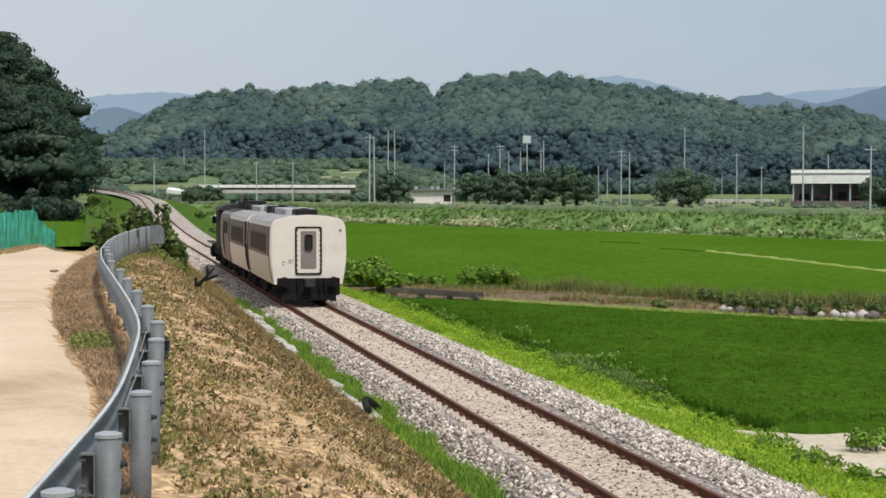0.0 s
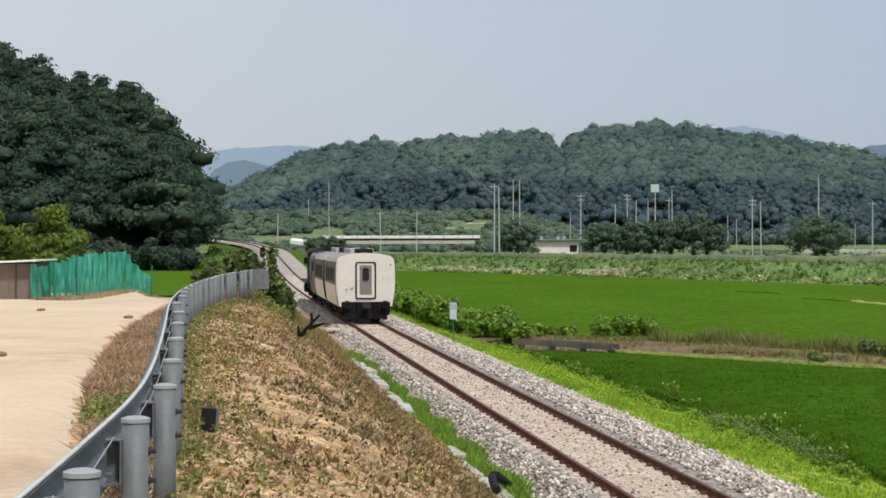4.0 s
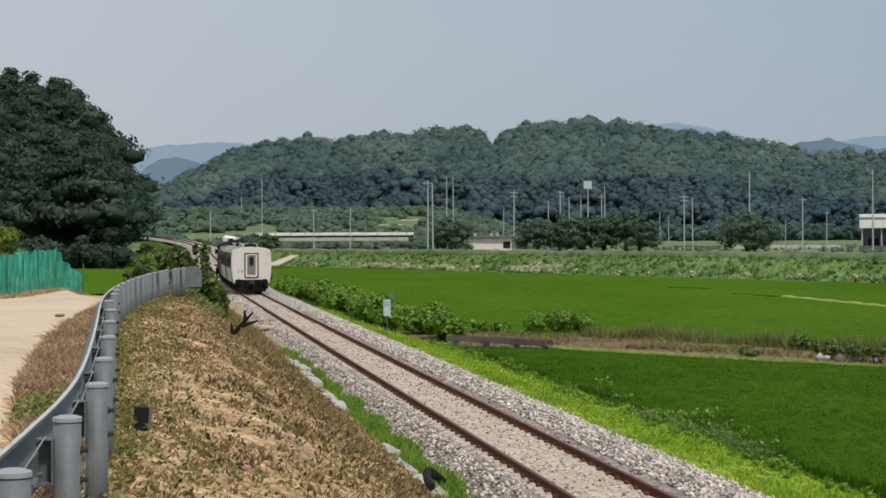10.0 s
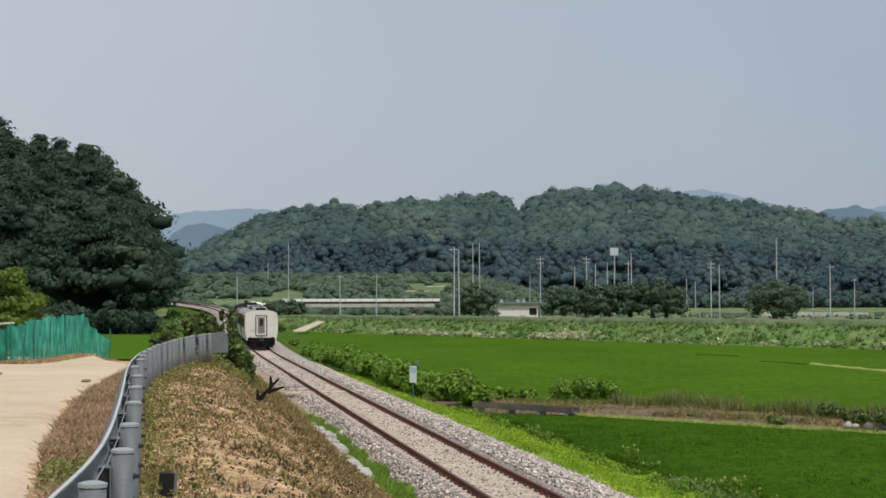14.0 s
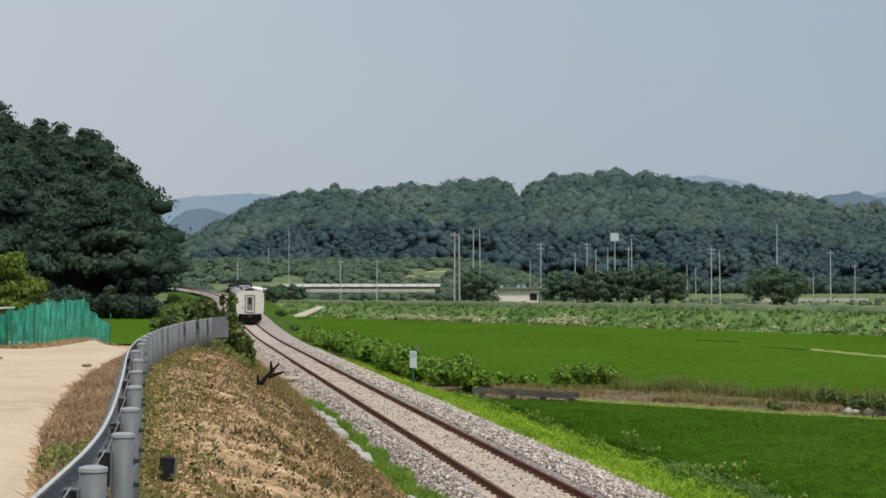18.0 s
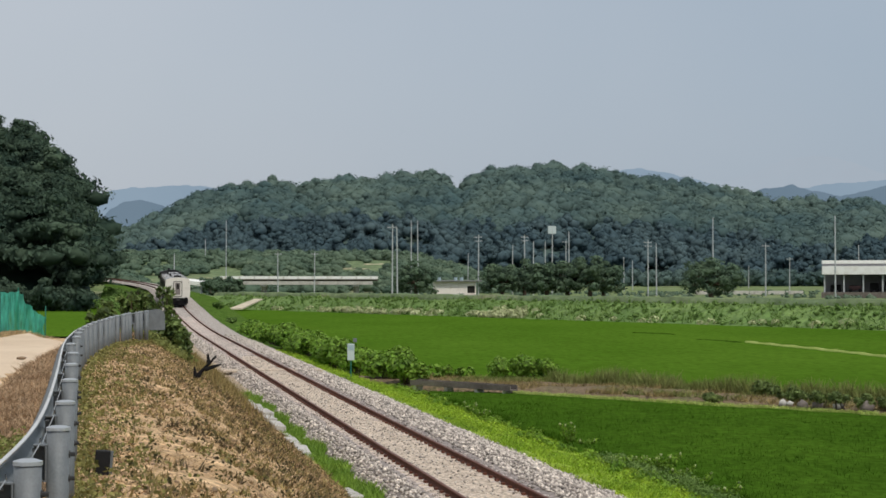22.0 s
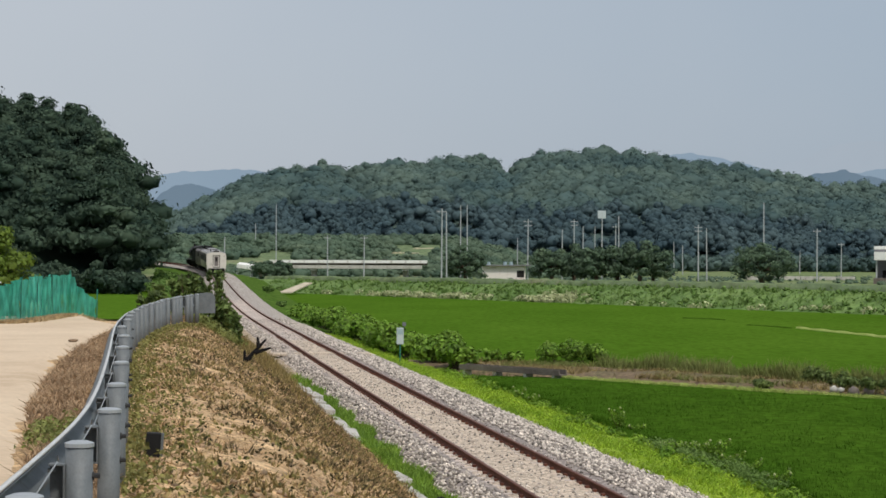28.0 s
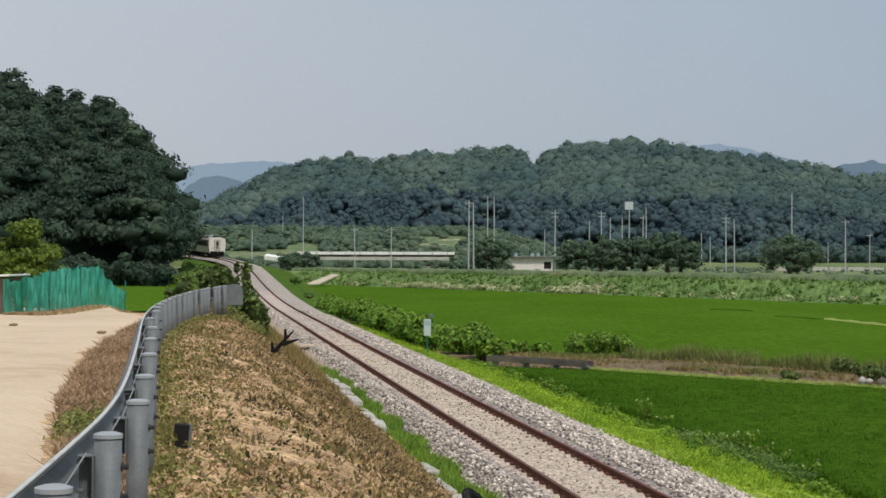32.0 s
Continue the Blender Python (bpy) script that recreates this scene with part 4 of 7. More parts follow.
    # mountains, their haze painted as flat glowing blues
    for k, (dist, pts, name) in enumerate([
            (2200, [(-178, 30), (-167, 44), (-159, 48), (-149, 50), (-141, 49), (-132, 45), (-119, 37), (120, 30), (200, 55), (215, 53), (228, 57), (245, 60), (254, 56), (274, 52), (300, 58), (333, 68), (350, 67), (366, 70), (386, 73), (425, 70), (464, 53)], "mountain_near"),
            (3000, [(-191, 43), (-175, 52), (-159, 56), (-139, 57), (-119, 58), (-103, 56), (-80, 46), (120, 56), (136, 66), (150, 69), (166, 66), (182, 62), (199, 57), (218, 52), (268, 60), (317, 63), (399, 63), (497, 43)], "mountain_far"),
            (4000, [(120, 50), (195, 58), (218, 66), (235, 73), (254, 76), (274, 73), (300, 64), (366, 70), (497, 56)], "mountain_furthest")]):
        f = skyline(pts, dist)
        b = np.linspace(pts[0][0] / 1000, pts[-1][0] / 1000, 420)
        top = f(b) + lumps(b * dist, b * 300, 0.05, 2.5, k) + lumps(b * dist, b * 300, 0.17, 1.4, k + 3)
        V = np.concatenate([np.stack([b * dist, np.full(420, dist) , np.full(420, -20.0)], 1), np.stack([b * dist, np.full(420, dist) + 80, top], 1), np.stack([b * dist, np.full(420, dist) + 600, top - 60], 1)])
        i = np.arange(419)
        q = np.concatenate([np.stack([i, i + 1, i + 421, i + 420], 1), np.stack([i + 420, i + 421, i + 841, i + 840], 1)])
        tagged(new("backdrop_" + name, fast_mesh(name, V, q, M_MT[k], smooth=True)), "distant mountain ridge with summer haze put into its glowing blue", "mountain", kind="structure")


build_setting()
build_fields()
build_levee()
build_hills()


# ---- railway track ----
RAIL_PROFILE = [(-0.065, -0.15), (0.065, -0.15), (0.065, -0.135), (0.012, -0.12), (0.012, -0.045), (0.036, -0.03), (0.036, 0.0), (-0.036, 0.0), (-0.036, -0.03), (-0.012, -0.045), (-0.012, -0.12), (-0.065, -0.135)]


def build_track():
    tr = thing("railway_track", None, "single railway track with rust-brown rails on concrete sleepers", "railway track", kind="structure")
    pts = along(np.concatenate([np.arange(-38, 240, 4.0), np.arange(240, 460, 2.0)]))
    for u in (-0.7535, 0.7535):
        p = pts.copy()
        p[:, 0] += np.cos(p[:, 3]) * u
        p[:, 1] += np.sin(p[:, 3]) * u
        V, Q = rails_sweep(RAIL_PROFILE, p)
        ids = np.tile(np.array([1 if k == 6 else 0 for k in range(12)]), len(p) - 1)
        part_mesh("rail", fast_mesh("rail", V, Q, [M_RAIL, M_RAILTOP], ids), tr, "rust-brown steel rail")
    bm = bmnew()
    # concrete sleeper: waisted in the middle, raised rail seats
    prof = [(-1.2, -0.105), (-1.12, -0.085), (-0.95, -0.075), (-0.5, -0.075), (-0.35, -0.10), (0.35, -0.10), (0.5, -0.075), (0.95, -0.075), (1.12, -0.085), (1.2, -0.105)]
    rows = [[bm.verts.new((x, w, z)) for w, z in ((-0.14, -0.2), (-0.105, h), (0.105, h), (0.14, -0.2))] for x, h in prof]
    for a, b in zip(rows[:-1], rows[1:]):
        for k in range(3):
            bm.faces.new((a[k], a[k + 1], b[k + 1], b[k]))
    bm.faces.new(rows[0])
    bm.faces.new(rows[-1][::-1])
    bmesh.ops.recalc_face_normals(bm, faces=bm.faces)
    me = bpy.data.meshes.new("sleeper")
    bm.to_mesh(me)
    bm.free()
    me.materials.append(M_SLEEPER)
    bm = bmnew()
    for x in (-0.7535, 0.7535):
        for dx in (-0.13, 0.13):
            box(bm, x + dx * 0.8 - 0.035, x + dx * 0.8 + 0.035, -0.06, 0.06, -0.09, -0.025)
    fm = bpy.data.meshes.new("fastening")
    bm.to_mesh(fm)
    bm.free()
    fm.materials.append(M_RAIL)
    for k in range(290):
        s = -8.0 + 0.6 * k
        p = along(s)
        ob = part_mesh("sleeper", me, tr)
        ob.matrix_world = pose(p[0], p[1], p[2] - 0.056 + 0.006 * math.sin(k * 7.7), 0, 0, math.degrees(p[3]))
        if k < 150:
            f = part_mesh("fastening", fm, ob)
    # loose stones of the ballast, thickest where the line runs nearest
    n = 66000
    s = -7 + 125 * RNG.uniform(0, 1, n) ** 1.75
    u = RNG.uniform(-2.1, 3.45, n)
    inside = np.abs(u) < 1.25
    keep = ((~inside) | (RNG.uniform(size=n) < 0.22)) & (np.abs(np.abs(u) - 0.7535) > 0.11)
    s, u = s[keep], u[keep]
    x, y, z = off(s, u)
    z = z + np.interp(u, [-2.05, -1.5, -1.2, -0.9, 0.9, 1.2, 2.0, 3.35], [-0.42, -0.13, -0.12, -0.12, -0.12, -0.12, -0.14, -0.55])
    z = np.where(np.abs(u) < 1.2, z + 0.002, z + 0.02)
    oct_v = np.array([(1, 0, 0), (0, 1, 0), (-1, 0, 0), (0, -1, 0), (0, 0, 1), (0, 0, -1)], float)
    oct_f = np.array([(0, 1, 4), (1, 2, 4), (2, 3, 4), (3, 0, 4), (1, 0, 5), (2, 1, 5), (3, 2, 5), (0, 3, 5)])
    m = len(s)
    size = RNG.uniform(0.028, 0.066, m) * np.where(np.abs(u) < 1.2, 0.6, 1.0)
    jit = RNG.uniform(0.6, 1.3, (m, 6, 3))
    a = RNG.uniform(0, 6.28, m)
    ca, sa = np.cos(a), np.sin(a)
    v = oct_v[None] * jit * size[:, None, None]
    vx = v[..., 0] * ca[:, None] - v[..., 1] * sa[:, None]
    vy = v[..., 0] * sa[:, None] + v[..., 1] * ca[:, None]
    V = np.stack([x[:, None] + vx, y[:, None] + vy, z[:, None] + v[..., 2] * 0.8], -1).reshape(-1, 3)
    F = ((np.arange(m) * 6)[:, None, None] + oct_f[None]).reshape(-1, 3)
    tagged(new("ballast_stones", fast_mesh("ballast_stones", V, F, M_STONE)), "loose grey crushed stones of the ballast", "ballast", kind="stuff")


# ---- guard rail ----
def guard_pts(step=0.5, y0=-20.0, y1=57.0, side=0.0):
    ys = np.arange(y0, y1 + 1e-6, step)
    xs = guard_x(ys)
    k = np.ones(5) / 5
    xs = np.convolve(np.pad(xs, 2, mode="edge"), k, "valid")
    h = np.arctan2(-np.gradient(xs, ys), np.ones_like(ys))
    x = xs + np.cos(h) * side
    y = ys + np.sin(h) * side
    return np.stack([x, y, np.full_like(x, 0.0), h], 1)


POST_TOP = 3.10
POST_Y = [-18.0, -14.0, -10.0, -6.0, -2.0, 1.0, 2.8, 4.75, 6.75, 8.8, 10.85, 13.2, 16.2, 19.3, 22.4, 25.8, 29.2, 31.6, 33.8, 35.9, 37.9, 39.8, 41.6, 43.3, 44.9, 46.4, 47.9, 49.3, 50.7, 52.0, 53.3, 54.5, 55.7]


def build_guard_rail():
    g = thing("guard_rail", None, "galvanised steel crash barrier with round posts beside the farm road", "guard rail")
    # corrugated beam, on the road side of the posts
    wave = [(0.008, -0.012), (0.0, 0.0), (-0.015, -0.012), (-0.055, -0.06), (-0.078, -0.09), (-0.07, -0.11), (-0.012, -0.155), (-0.004, -0.17), (-0.012, -0.185), (-0.07, -0.23), (-0.078, -0.25), (-0.055, -0.28), (-0.015, -0.328), (0.0, -0.34), (0.008, -0.33)]
    prof = [(a, b + POST_TOP - 0.05) for a, b in wave]
    V, Q = rails_sweep(prof, guard_pts(0.5, -20, 57, -0.15), closed=False)
    V2, Q2 = rails_sweep([(a + 0.003, b - 0.003) for a, b in prof], guard_pts(0.5, -20, 57, -0.15), closed=False)
    V, Q = join_arrays([(V, Q), (V2, Q2[:, ::-1])])
    beam = part_mesh("beam", fast_mesh("beam", V, Q, M_GALVD, smooth=False), g, "two-wave corrugated steel beam")
    # rolled edge in the pale colour that imitates caught light
    lip = [(a, b + POST_TOP - 0.05) for a, b in ((-0.014, -0.004), (-0.012, 0.008), (0.010, 0.010), (0.014, 0.004), (0.010, -0.004))]
    V, Q = rails_sweep(lip, guard_pts(0.5, -20, 57, -0.15))
    part_mesh("lip", fast_mesh("lip", V, Q, M_LIP), beam, "rolled upper edge with its light put into a pale colour")
    # rounded end terminal
    e = guard_pts(0.5, 56.0, 57.0, -0.2)[-1]
    bm = bmnew()
    # a tall plate bent round to the field side, with a rounded upper corner
    outline = [(-0.28, -0.66), (-0.28, -0.10), (-0.12, -0.05), (0.15, 0.0), (0.42, 0.03), (0.56, 0.02), (0.65, -0.04), (0.70, -0.15), (0.71, -0.66)]
    fr = [bm.verts.new((e[0] - 0.1 + a, e[1] + 0.35 * a, POST_TOP + b)) for a, b in outline]
    bk = [bm.verts.new((e[0] - 0.1 + a, e[1] + 0.35 * a + 0.05, POST_TOP + b)) for a, b in outline]
    bm.faces.new(fr[::-1])
    bm.faces.new(bk)
    for i in range(len(fr)):
        j = (i + 1) % len(fr)
        bm.faces.new((fr[i], fr[j], bk[j], bk[i]))
    bmesh.ops.recalc_face_normals(bm, faces=bm.faces)
    part("end_terminal", bm, M_GALV, g, "wide grey plate closing the barrier's end")
    bm = bmnew()
    tube(bm, (0, 0, 2.0), (0, 0, POST_TOP - 0.02), 0.07, seg=20)
    pm = bpy.data.meshes.new("post")
    for f in bm.faces:
        f.smooth = len(f.verts) == 4
    bm.to_mesh(pm)
    bm.free()
    pm.materials.append(M_GALV)
    bm = bmnew()
    bmesh.ops.create_cone(bm, cap_ends=True, segments=20, radius1=0.075, radius2=0.075, depth=0.02, matrix=Matrix.Translation((0, 0, POST_TOP - 0.012)))
    bmesh.ops.create_cone(bm, cap_ends=True, segments=20, radius1=0.075, radius2=0.045, depth=0.010, matrix=Matrix.Translation((0, 0, POST_TOP + 0.003)))
    cm = bpy.data.meshes.new("cap")
    bm.to_mesh(cm)
    bm.free()
    cm.materials.append(M_GALVLIGHT)
    bm = bmnew()
    # folded bracket between post and beam
    box(bm, -0.150, -0.062, -0.045, 0.045, POST_TOP - 0.115, POST_TOP - 0.107)
    box(bm, -0.150, -0.062, 0.036, 0.045, POST_TOP - 0.33, POST_TOP - 0.115)
    box(bm, -0.076, -0.066, -0.045, 0.045, POST_TOP - 0.33, POST_TOP - 0.115)
    box(bm, -0.150, -0.062, -0.045, 0.045, POST_TOP - 0.338, POST_TOP - 0.33)
    for zz in (0.14, 0.29):
        tube(bm, (-0.155, -0.02, POST_TOP - zz), (-0.118, -0.02, POST_TOP - zz), 0.012, seg=6)
    km = bpy.data.meshes.new("bracket")
    bm.to_mesh(km)
    bm.free()
    km.materials.append(M_GALVD)
    bm = bmnew()
    tube(bm, (0.06, 0, POST_TOP - 0.17), (0.105, 0, POST_TOP - 0.17), 0.014, seg=6)
    tube(bm, (0.062, 0, POST_TOP - 0.17), (0.075, 0, POST_TOP - 0.17), 0.024, seg=8)
    bo = bpy.data.meshes.new("bolt")
    bm.to_mesh(bo)
    bm.free()
    bo.materials.append(M_DARK)
    gp = guard_pts(0.25, -20, 57, 0.0)
    cable = []
    for y in POST_Y:
        x, h = float(np.interp(y, gp[:, 1], gp[:, 0])), float(np.interp(y, gp[:, 1], gp[:, 3]))
        p = part_mesh("post", pm, g)
        p.matrix_world = pose(x, y, 0, 0, 0.6 * math.sin(y * 3.1), math.degrees(h))
        part_mesh("cap", cm, p)
        part_mesh("bracket", km, p)
        if y < 30:
            part_mesh("bolt", bo, p)
            part_mesh("bolt", bo, p).matrix_local = pose(0, 0, -0.15)
        cable.append((x - 0.085, y))
    # thin wire hung from post to post
    bm = bmnew()
    for (xa, ya), (xb, yb) in zip(cable[:-1], cable[1:]):
        if ya < 4 or ya > 30:
            continue
        last = None
        for k in range(9):
            t = k / 8
            q = Vector((xa + (xb - xa) * t - 0.05 * math.sin(math.pi * t), ya + (yb - ya) * t, POST_TOP - 0.07 - 0.16 * math.sin(math.pi * t ** 0.8) - 0.03 * t))
            if last is not None:
                tube(bm, last, q, 0.0045, seg=5, caps=False)
            last = q
    part("cable", bm, M_GALVLIGHT, g, "thin grey sagging wire")
    return g


# ---- train ----
HALF = 1.48


def shell_profile(inset=0.0):
    """Coach cross-section (x, z), from the left foot over the roof to the right foot."""
    w = HALF - inset
    pts = [(-w + 0.16, 0.78), (-w + 0.10, 1.05), (-w + 0.03, 1.5), (-w, 2.0), (-w + 0.01, 2.6), (-w + 0.03, 2.98), (-w + 0.09, 3.17), (-w + 0.24, 3.30), (-w * 0.5, 3.41), (0.0, 3.46 - inset)]
    return pts + [(-a, b) for a, b in pts[-2::-1]]


def extrude_profile(bm, prof, y0, y1, cap=True, thick=None):
    a = [bm.verts.new((x, y0, z)) for x, z in prof]
    b = [bm.verts.new((x, y1, z)) for x, z in prof]
    for i in range(len(prof) - 1):
        bm.faces.new((a[i], b[i], b[i + 1], a[i + 1]))
    if cap:
        bm.faces.new(a)
        bm.faces.new(b[::-1])
        bm.faces.new((a[0], a[-1], b[-1], b[0]))
    return bm


def side_panel(bm, z0, z1, y0, y1, side, out=0.006):
    """A skin that follows the coach's side."""
    prof = [(p[0] * 1.0, p[1]) for p in shell_profile() if p[0] < 0 and p[1] <= 3.05]
    zs = sorted({z0, z1, *[p[1] for p in prof if z0 < p[1] < z1]})
    xs = [np.interp(z, [p[1] for p in prof], [p[0] for p in prof]) - out for z in zs]
    a = [bm.verts.new((side * -x, y0, z)) for x, z in zip(xs, zs)]
    b = [bm.verts.new((side * -x, y1, z)) for x, z in zip(xs, zs)]
    c = [bm.verts.new((side * (-x - 0.03), y0, z)) for x, z in zip(xs, zs)]
    d = [bm.verts.new((side * (-x - 0.03), y1, z)) for x, z in zip(xs, zs)]
    for i in range(len(zs) - 1):
        bm.faces.new((a[i], a[i + 1], b[i + 1], b[i]))
        bm.faces.new((a[i], c[i], c[i + 1], a[i + 1]))
        bm.faces.new((b[i], b[i + 1], d[i + 1], d[i]))
    bm.faces.new((a[0], b[0], d[0], c[0]))
    bm.faces.new((a[-1], c[-1], d[-1], b[-1]))
    bmesh.ops.recalc_face_normals(bm, faces=bm.faces)
    return bm


WHEELS = []


def bogie(parent, y, name="bogie"):
    bm = bmnew()
    for x in (-0.98, 0.98):
        box(bm, x - 0.07, x + 0.07, y - 1.35, y + 1.35, 0.42, 0.62, 0.02)
        box(bm, x - 0.10, x + 0.10, y - 0.25, y + 0.25, 0.30, 0.80, 0.03)
        for dy in (-0.95, 0.95):
            box(bm, x - 0.11, x + 0.11, y + dy - 0.15, y + dy + 0.15, 0.28, 0.58, 0.03)
            tube(bm, (x, y + dy + 0.28, 0.5), (x, y + dy + 0.28, 0.78), 0.09, seg=8)
    box(bm, -0.98, 0.98, y - 0.2, y + 0.2, 0.45, 0.65)
    b = part("bogie", bm, M_UNDER, parent)
    for dy in (-0.95, 0.95):
        bm = bmnew()
        tube(bm, (-0.95, 0, 0), (0.95, 0, 0), 0.07, seg=10)
        for x in (-0.75, 0.75):
            s = 1 if x > 0 else -1
            tube(bm, (x - 0.06 * s, 0, 0), (x + 0.07 * s, 0, 0), 0.43, seg=24)
            tube(bm, (x - 0.09 * s, 0, 0), (x - 0.06 * s, 0, 0), 0.455, seg=24)
            for k in range(5):
                a = k * 2 * math.pi / 5
                tube(bm, (x + 0.072 * s, 0.26 * math.cos(a), 0.26 * math.sin(a)), (x + 0.085 * s, 0.26 * math.cos(a), 0.26 * math.sin(a)), 0.05, seg=6)
        w = part("wheelset", bm, M_DARK, parent)
        WHEELS.append((w, y + dy))
    return b


def coupler(bm, y, d):
    box(bm, -0.13, 0.13, min(y, y + d * 0.45), max(y, y + d * 0.45), 0.72, 0.98, 0.03)
    box(bm, -0.2, 0.2, min(y + d * 0.32, y + d * 0.55), max(y + d * 0.32, y + d * 0.55), 0.68, 1.04, 0.05)


def build_coach(name, L, last, label):
    c = thing(name, None, label, "train coach", "train")
    bm = bmnew()
    extrude_profile(bm, shell_profile(), 0.0, L)
    # skirt: the foot of each end stands lower at the corners
    bmesh.ops.recalc_face_normals(bm, faces=bm.faces)
    es = [e for e in bm.edges if abs(e.verts[0].co.y - e.verts[1].co.y) < 1e-6 and e.verts[0].co.z > 0.9 and e.verts[1].co.z > 0.9 and len(e.link_faces) == 2]
    bmesh.ops.bevel(bm, geom=es, offset=0.05, segments=2, affect="EDGES")
    body = part("body", bm, M_CREAM, c, "cream painted steel shell")
    # silver roof skin
    bm = bmnew()
    prof = [(x * 1.004, z + 0.006) for x, z in shell_profile() if z >= 3.1]
    extrude_profile(bm, prof, 0.12, L - 0.06, cap=True)
    bmesh.ops.recalc_face_normals(bm, faces=bm.faces)
    part("roof", bm, M_ROOF, c, "silver ribbed roof")
    for k in range(int(L / 1.4)):
        bm = bmnew()
        y = 0.7 + k * 1.4
        extrude_profile(bm, [(x * 1.007, z + 0.022) for x, z in prof], y, y + 0.05, cap=True)
        bmesh.ops.recalc_face_normals(bm, faces=bm.faces)
        part("roof_rib", bm, M_ROOF, c)
    for side in (-1, 1):
        part("side_band", side_panel(bmnew(), 1.84, 3.0, 0.62, L - 0.2, side), M_BAND, c, "dull brownish maroon band round the windows")
        frame_ = part("window_frame", side_panel(bmnew(), 1.94, 2.72, 1.5, L - 1.5, side, 0.012), M_MAROON, c, "dark maroon window frame")
        part("pane", side_panel(bmnew(), 2.0, 2.66, 1.65, L - 1.65, side, 0.018), M_GLASS, frame_, "wide dark side window")
        part("end_trim", side_panel(bmnew(), 0.85, 3.05, L - 0.32, L, side, 0.012), M_UNDER, c, "dark rubber edge")
        part("corner_trim", side_panel(bmnew(), 0.86, 3.02, 0.46 if last else 0.0, 0.60, side, 0.012), M_UNDER, c, "dark corner strip")
        for y in (0.9, L - 1.2):
            bm = bmnew()
            box(bm, side * 1.12 - 0.16, side * 1.12 + 0.16, y, y + 0.55, 0.30, 0.34)
            box(bm, side * 1.12 - 0.16, side * 1.12 + 0.16, y, y + 0.55, 0.56, 0.60)
            box(bm, side * 1.25 - 0.02, side * 1.25 + 0.02, y, y + 0.03, 0.3, 0.85)
            box(bm, side * 1.25 - 0.02, side * 1.25 + 0.02, y + 0.52, y + 0.55, 0.3, 0.85)
            part("step", bm, M_DARK, c)
    # running gear
    bm = bmnew()
    box(bm, -1.18, 1.18, 0.25, L - 0.25, 0.62, 0.95, 0.03)
    for y, w, z in ((L * 0.42, 1.3, 0.35), (L * 0.6, 0.9, 0.4)):
        box(bm, -1.2, -0.55, y, y + w, z, 0.9, 0.03)
        box(bm, 0.5, 1.2, y + 0.1, y + w, z, 0.9, 0.03)
        tube(bm, (0, y, 0.55), (0, y + w, 0.55), 0.2, seg=12)
    part("underframe", bm, M_UNDER, c, "black underframe with hung equipment")
    bogie(c, 2.2)
    bogie(c, L - 2.2)
    for y, d in ((0.0, -1), (L, 1)):
        bm = bmnew()
        coupler(bm, y, d)
        part("coupling", bm, M_DARK, c)
    # end wall: gangway door with its rubber surround
    ends = ((0.0, -1),) if last else ((0.0, -1), (L, 1))
    for y, d in ends:
        bm = bmnew()
        box(bm, -1.22, 1.22, y - 0.02 if d < 0 else y - 0.15, y + 0.15 if d < 0 else y + 0.02, 0.35, 1.02, 0.02)
        for x in (-0.95, 0.95):
            tube(bm, (x, y, 1.0 - 0.12), (x, y + d * 0.22, 1.0 - 0.12), 0.09, seg=12)
            tube(bm, (x, y + d * 0.22, 1.0 - 0.12), (x, y + d * 0.26, 1.0 - 0.12), 0.2, seg=16)
            box(bm, x - 0.12, x + 0.12, y + d * 0.02 - 0.05, y + d * 0.02 + 0.05, 0.12, 0.6)
        for x in (-0.45, 0.4, 0.62):
            tube(bm, (x, y + d * 0.08, 0.95), (x + 0.05, y + d * 0.16, 0.4), 0.03, seg=8)
        box(bm, -1.05, 1.05, y - 0.06, y + 0.06, 0.16, 0.40, 0.02)
        part("headstock", bm, M_UNDER, c, "black buffer beam with hoses")
        bm = bmnew()
        y1 = y + d * 0.05
        lo, hi = min(y, y1), max(y, y1)
        box(bm, -0.52, -0.46, lo, hi, 1.24, 2.94, 0.012)
        box(bm, 0.46, 0.52, lo, hi, 1.24, 2.94, 0.012)
        box(bm, -0.44, 0.44, lo, hi, 2.95, 3.01, 0.012)
        box(bm, -0.44, 0.44, lo, hi, 1.15, 1.22, 0.012)
        for x, z in ((-0.46, 2.95), (0.46, 2.95), (-0.46, 1.21), (0.46, 1.21)):
            tube(bm, (x, lo, z), (x, hi, z), 0.05, seg=10)
        # scalloped inner lip
        for k in range(9):
            z = 1.33 + k * 0.19
            for x in (-0.46, 0.46):
                tube(bm, (x, lo + 0.01, z), (x, hi + 0.012, z), 0.042, seg=8)
        part("gangway_surround", bm, M_BLACK, c, "black rubber gangway surround")
        bm = bmnew()
        box(bm, -0.455, 0.455, y + d * 0.008 - 0.008, y + d * 0.008 + 0.008, 1.21, 2.95)
        part("gangway_panel", bm, M_CREAM, c)
        bm = bmnew()
        box(bm, -0.30, 0.30, y + d * 0.025 - 0.02, y + d * 0.025 + 0.02, 1.40, 2.84, 0.01)
        door = part("end_door", bm, M_GREYDOOR, c, "grey end door with a small window")
        bm = bmnew()
        box(bm, -0.15, 0.15, y + d * 0.05 - 0.012, y + d * 0.05 + 0.012, 2.08, 2.70, 0.06)
        part("door_window", bm, M_GLASS, door)
        bm = bmnew()
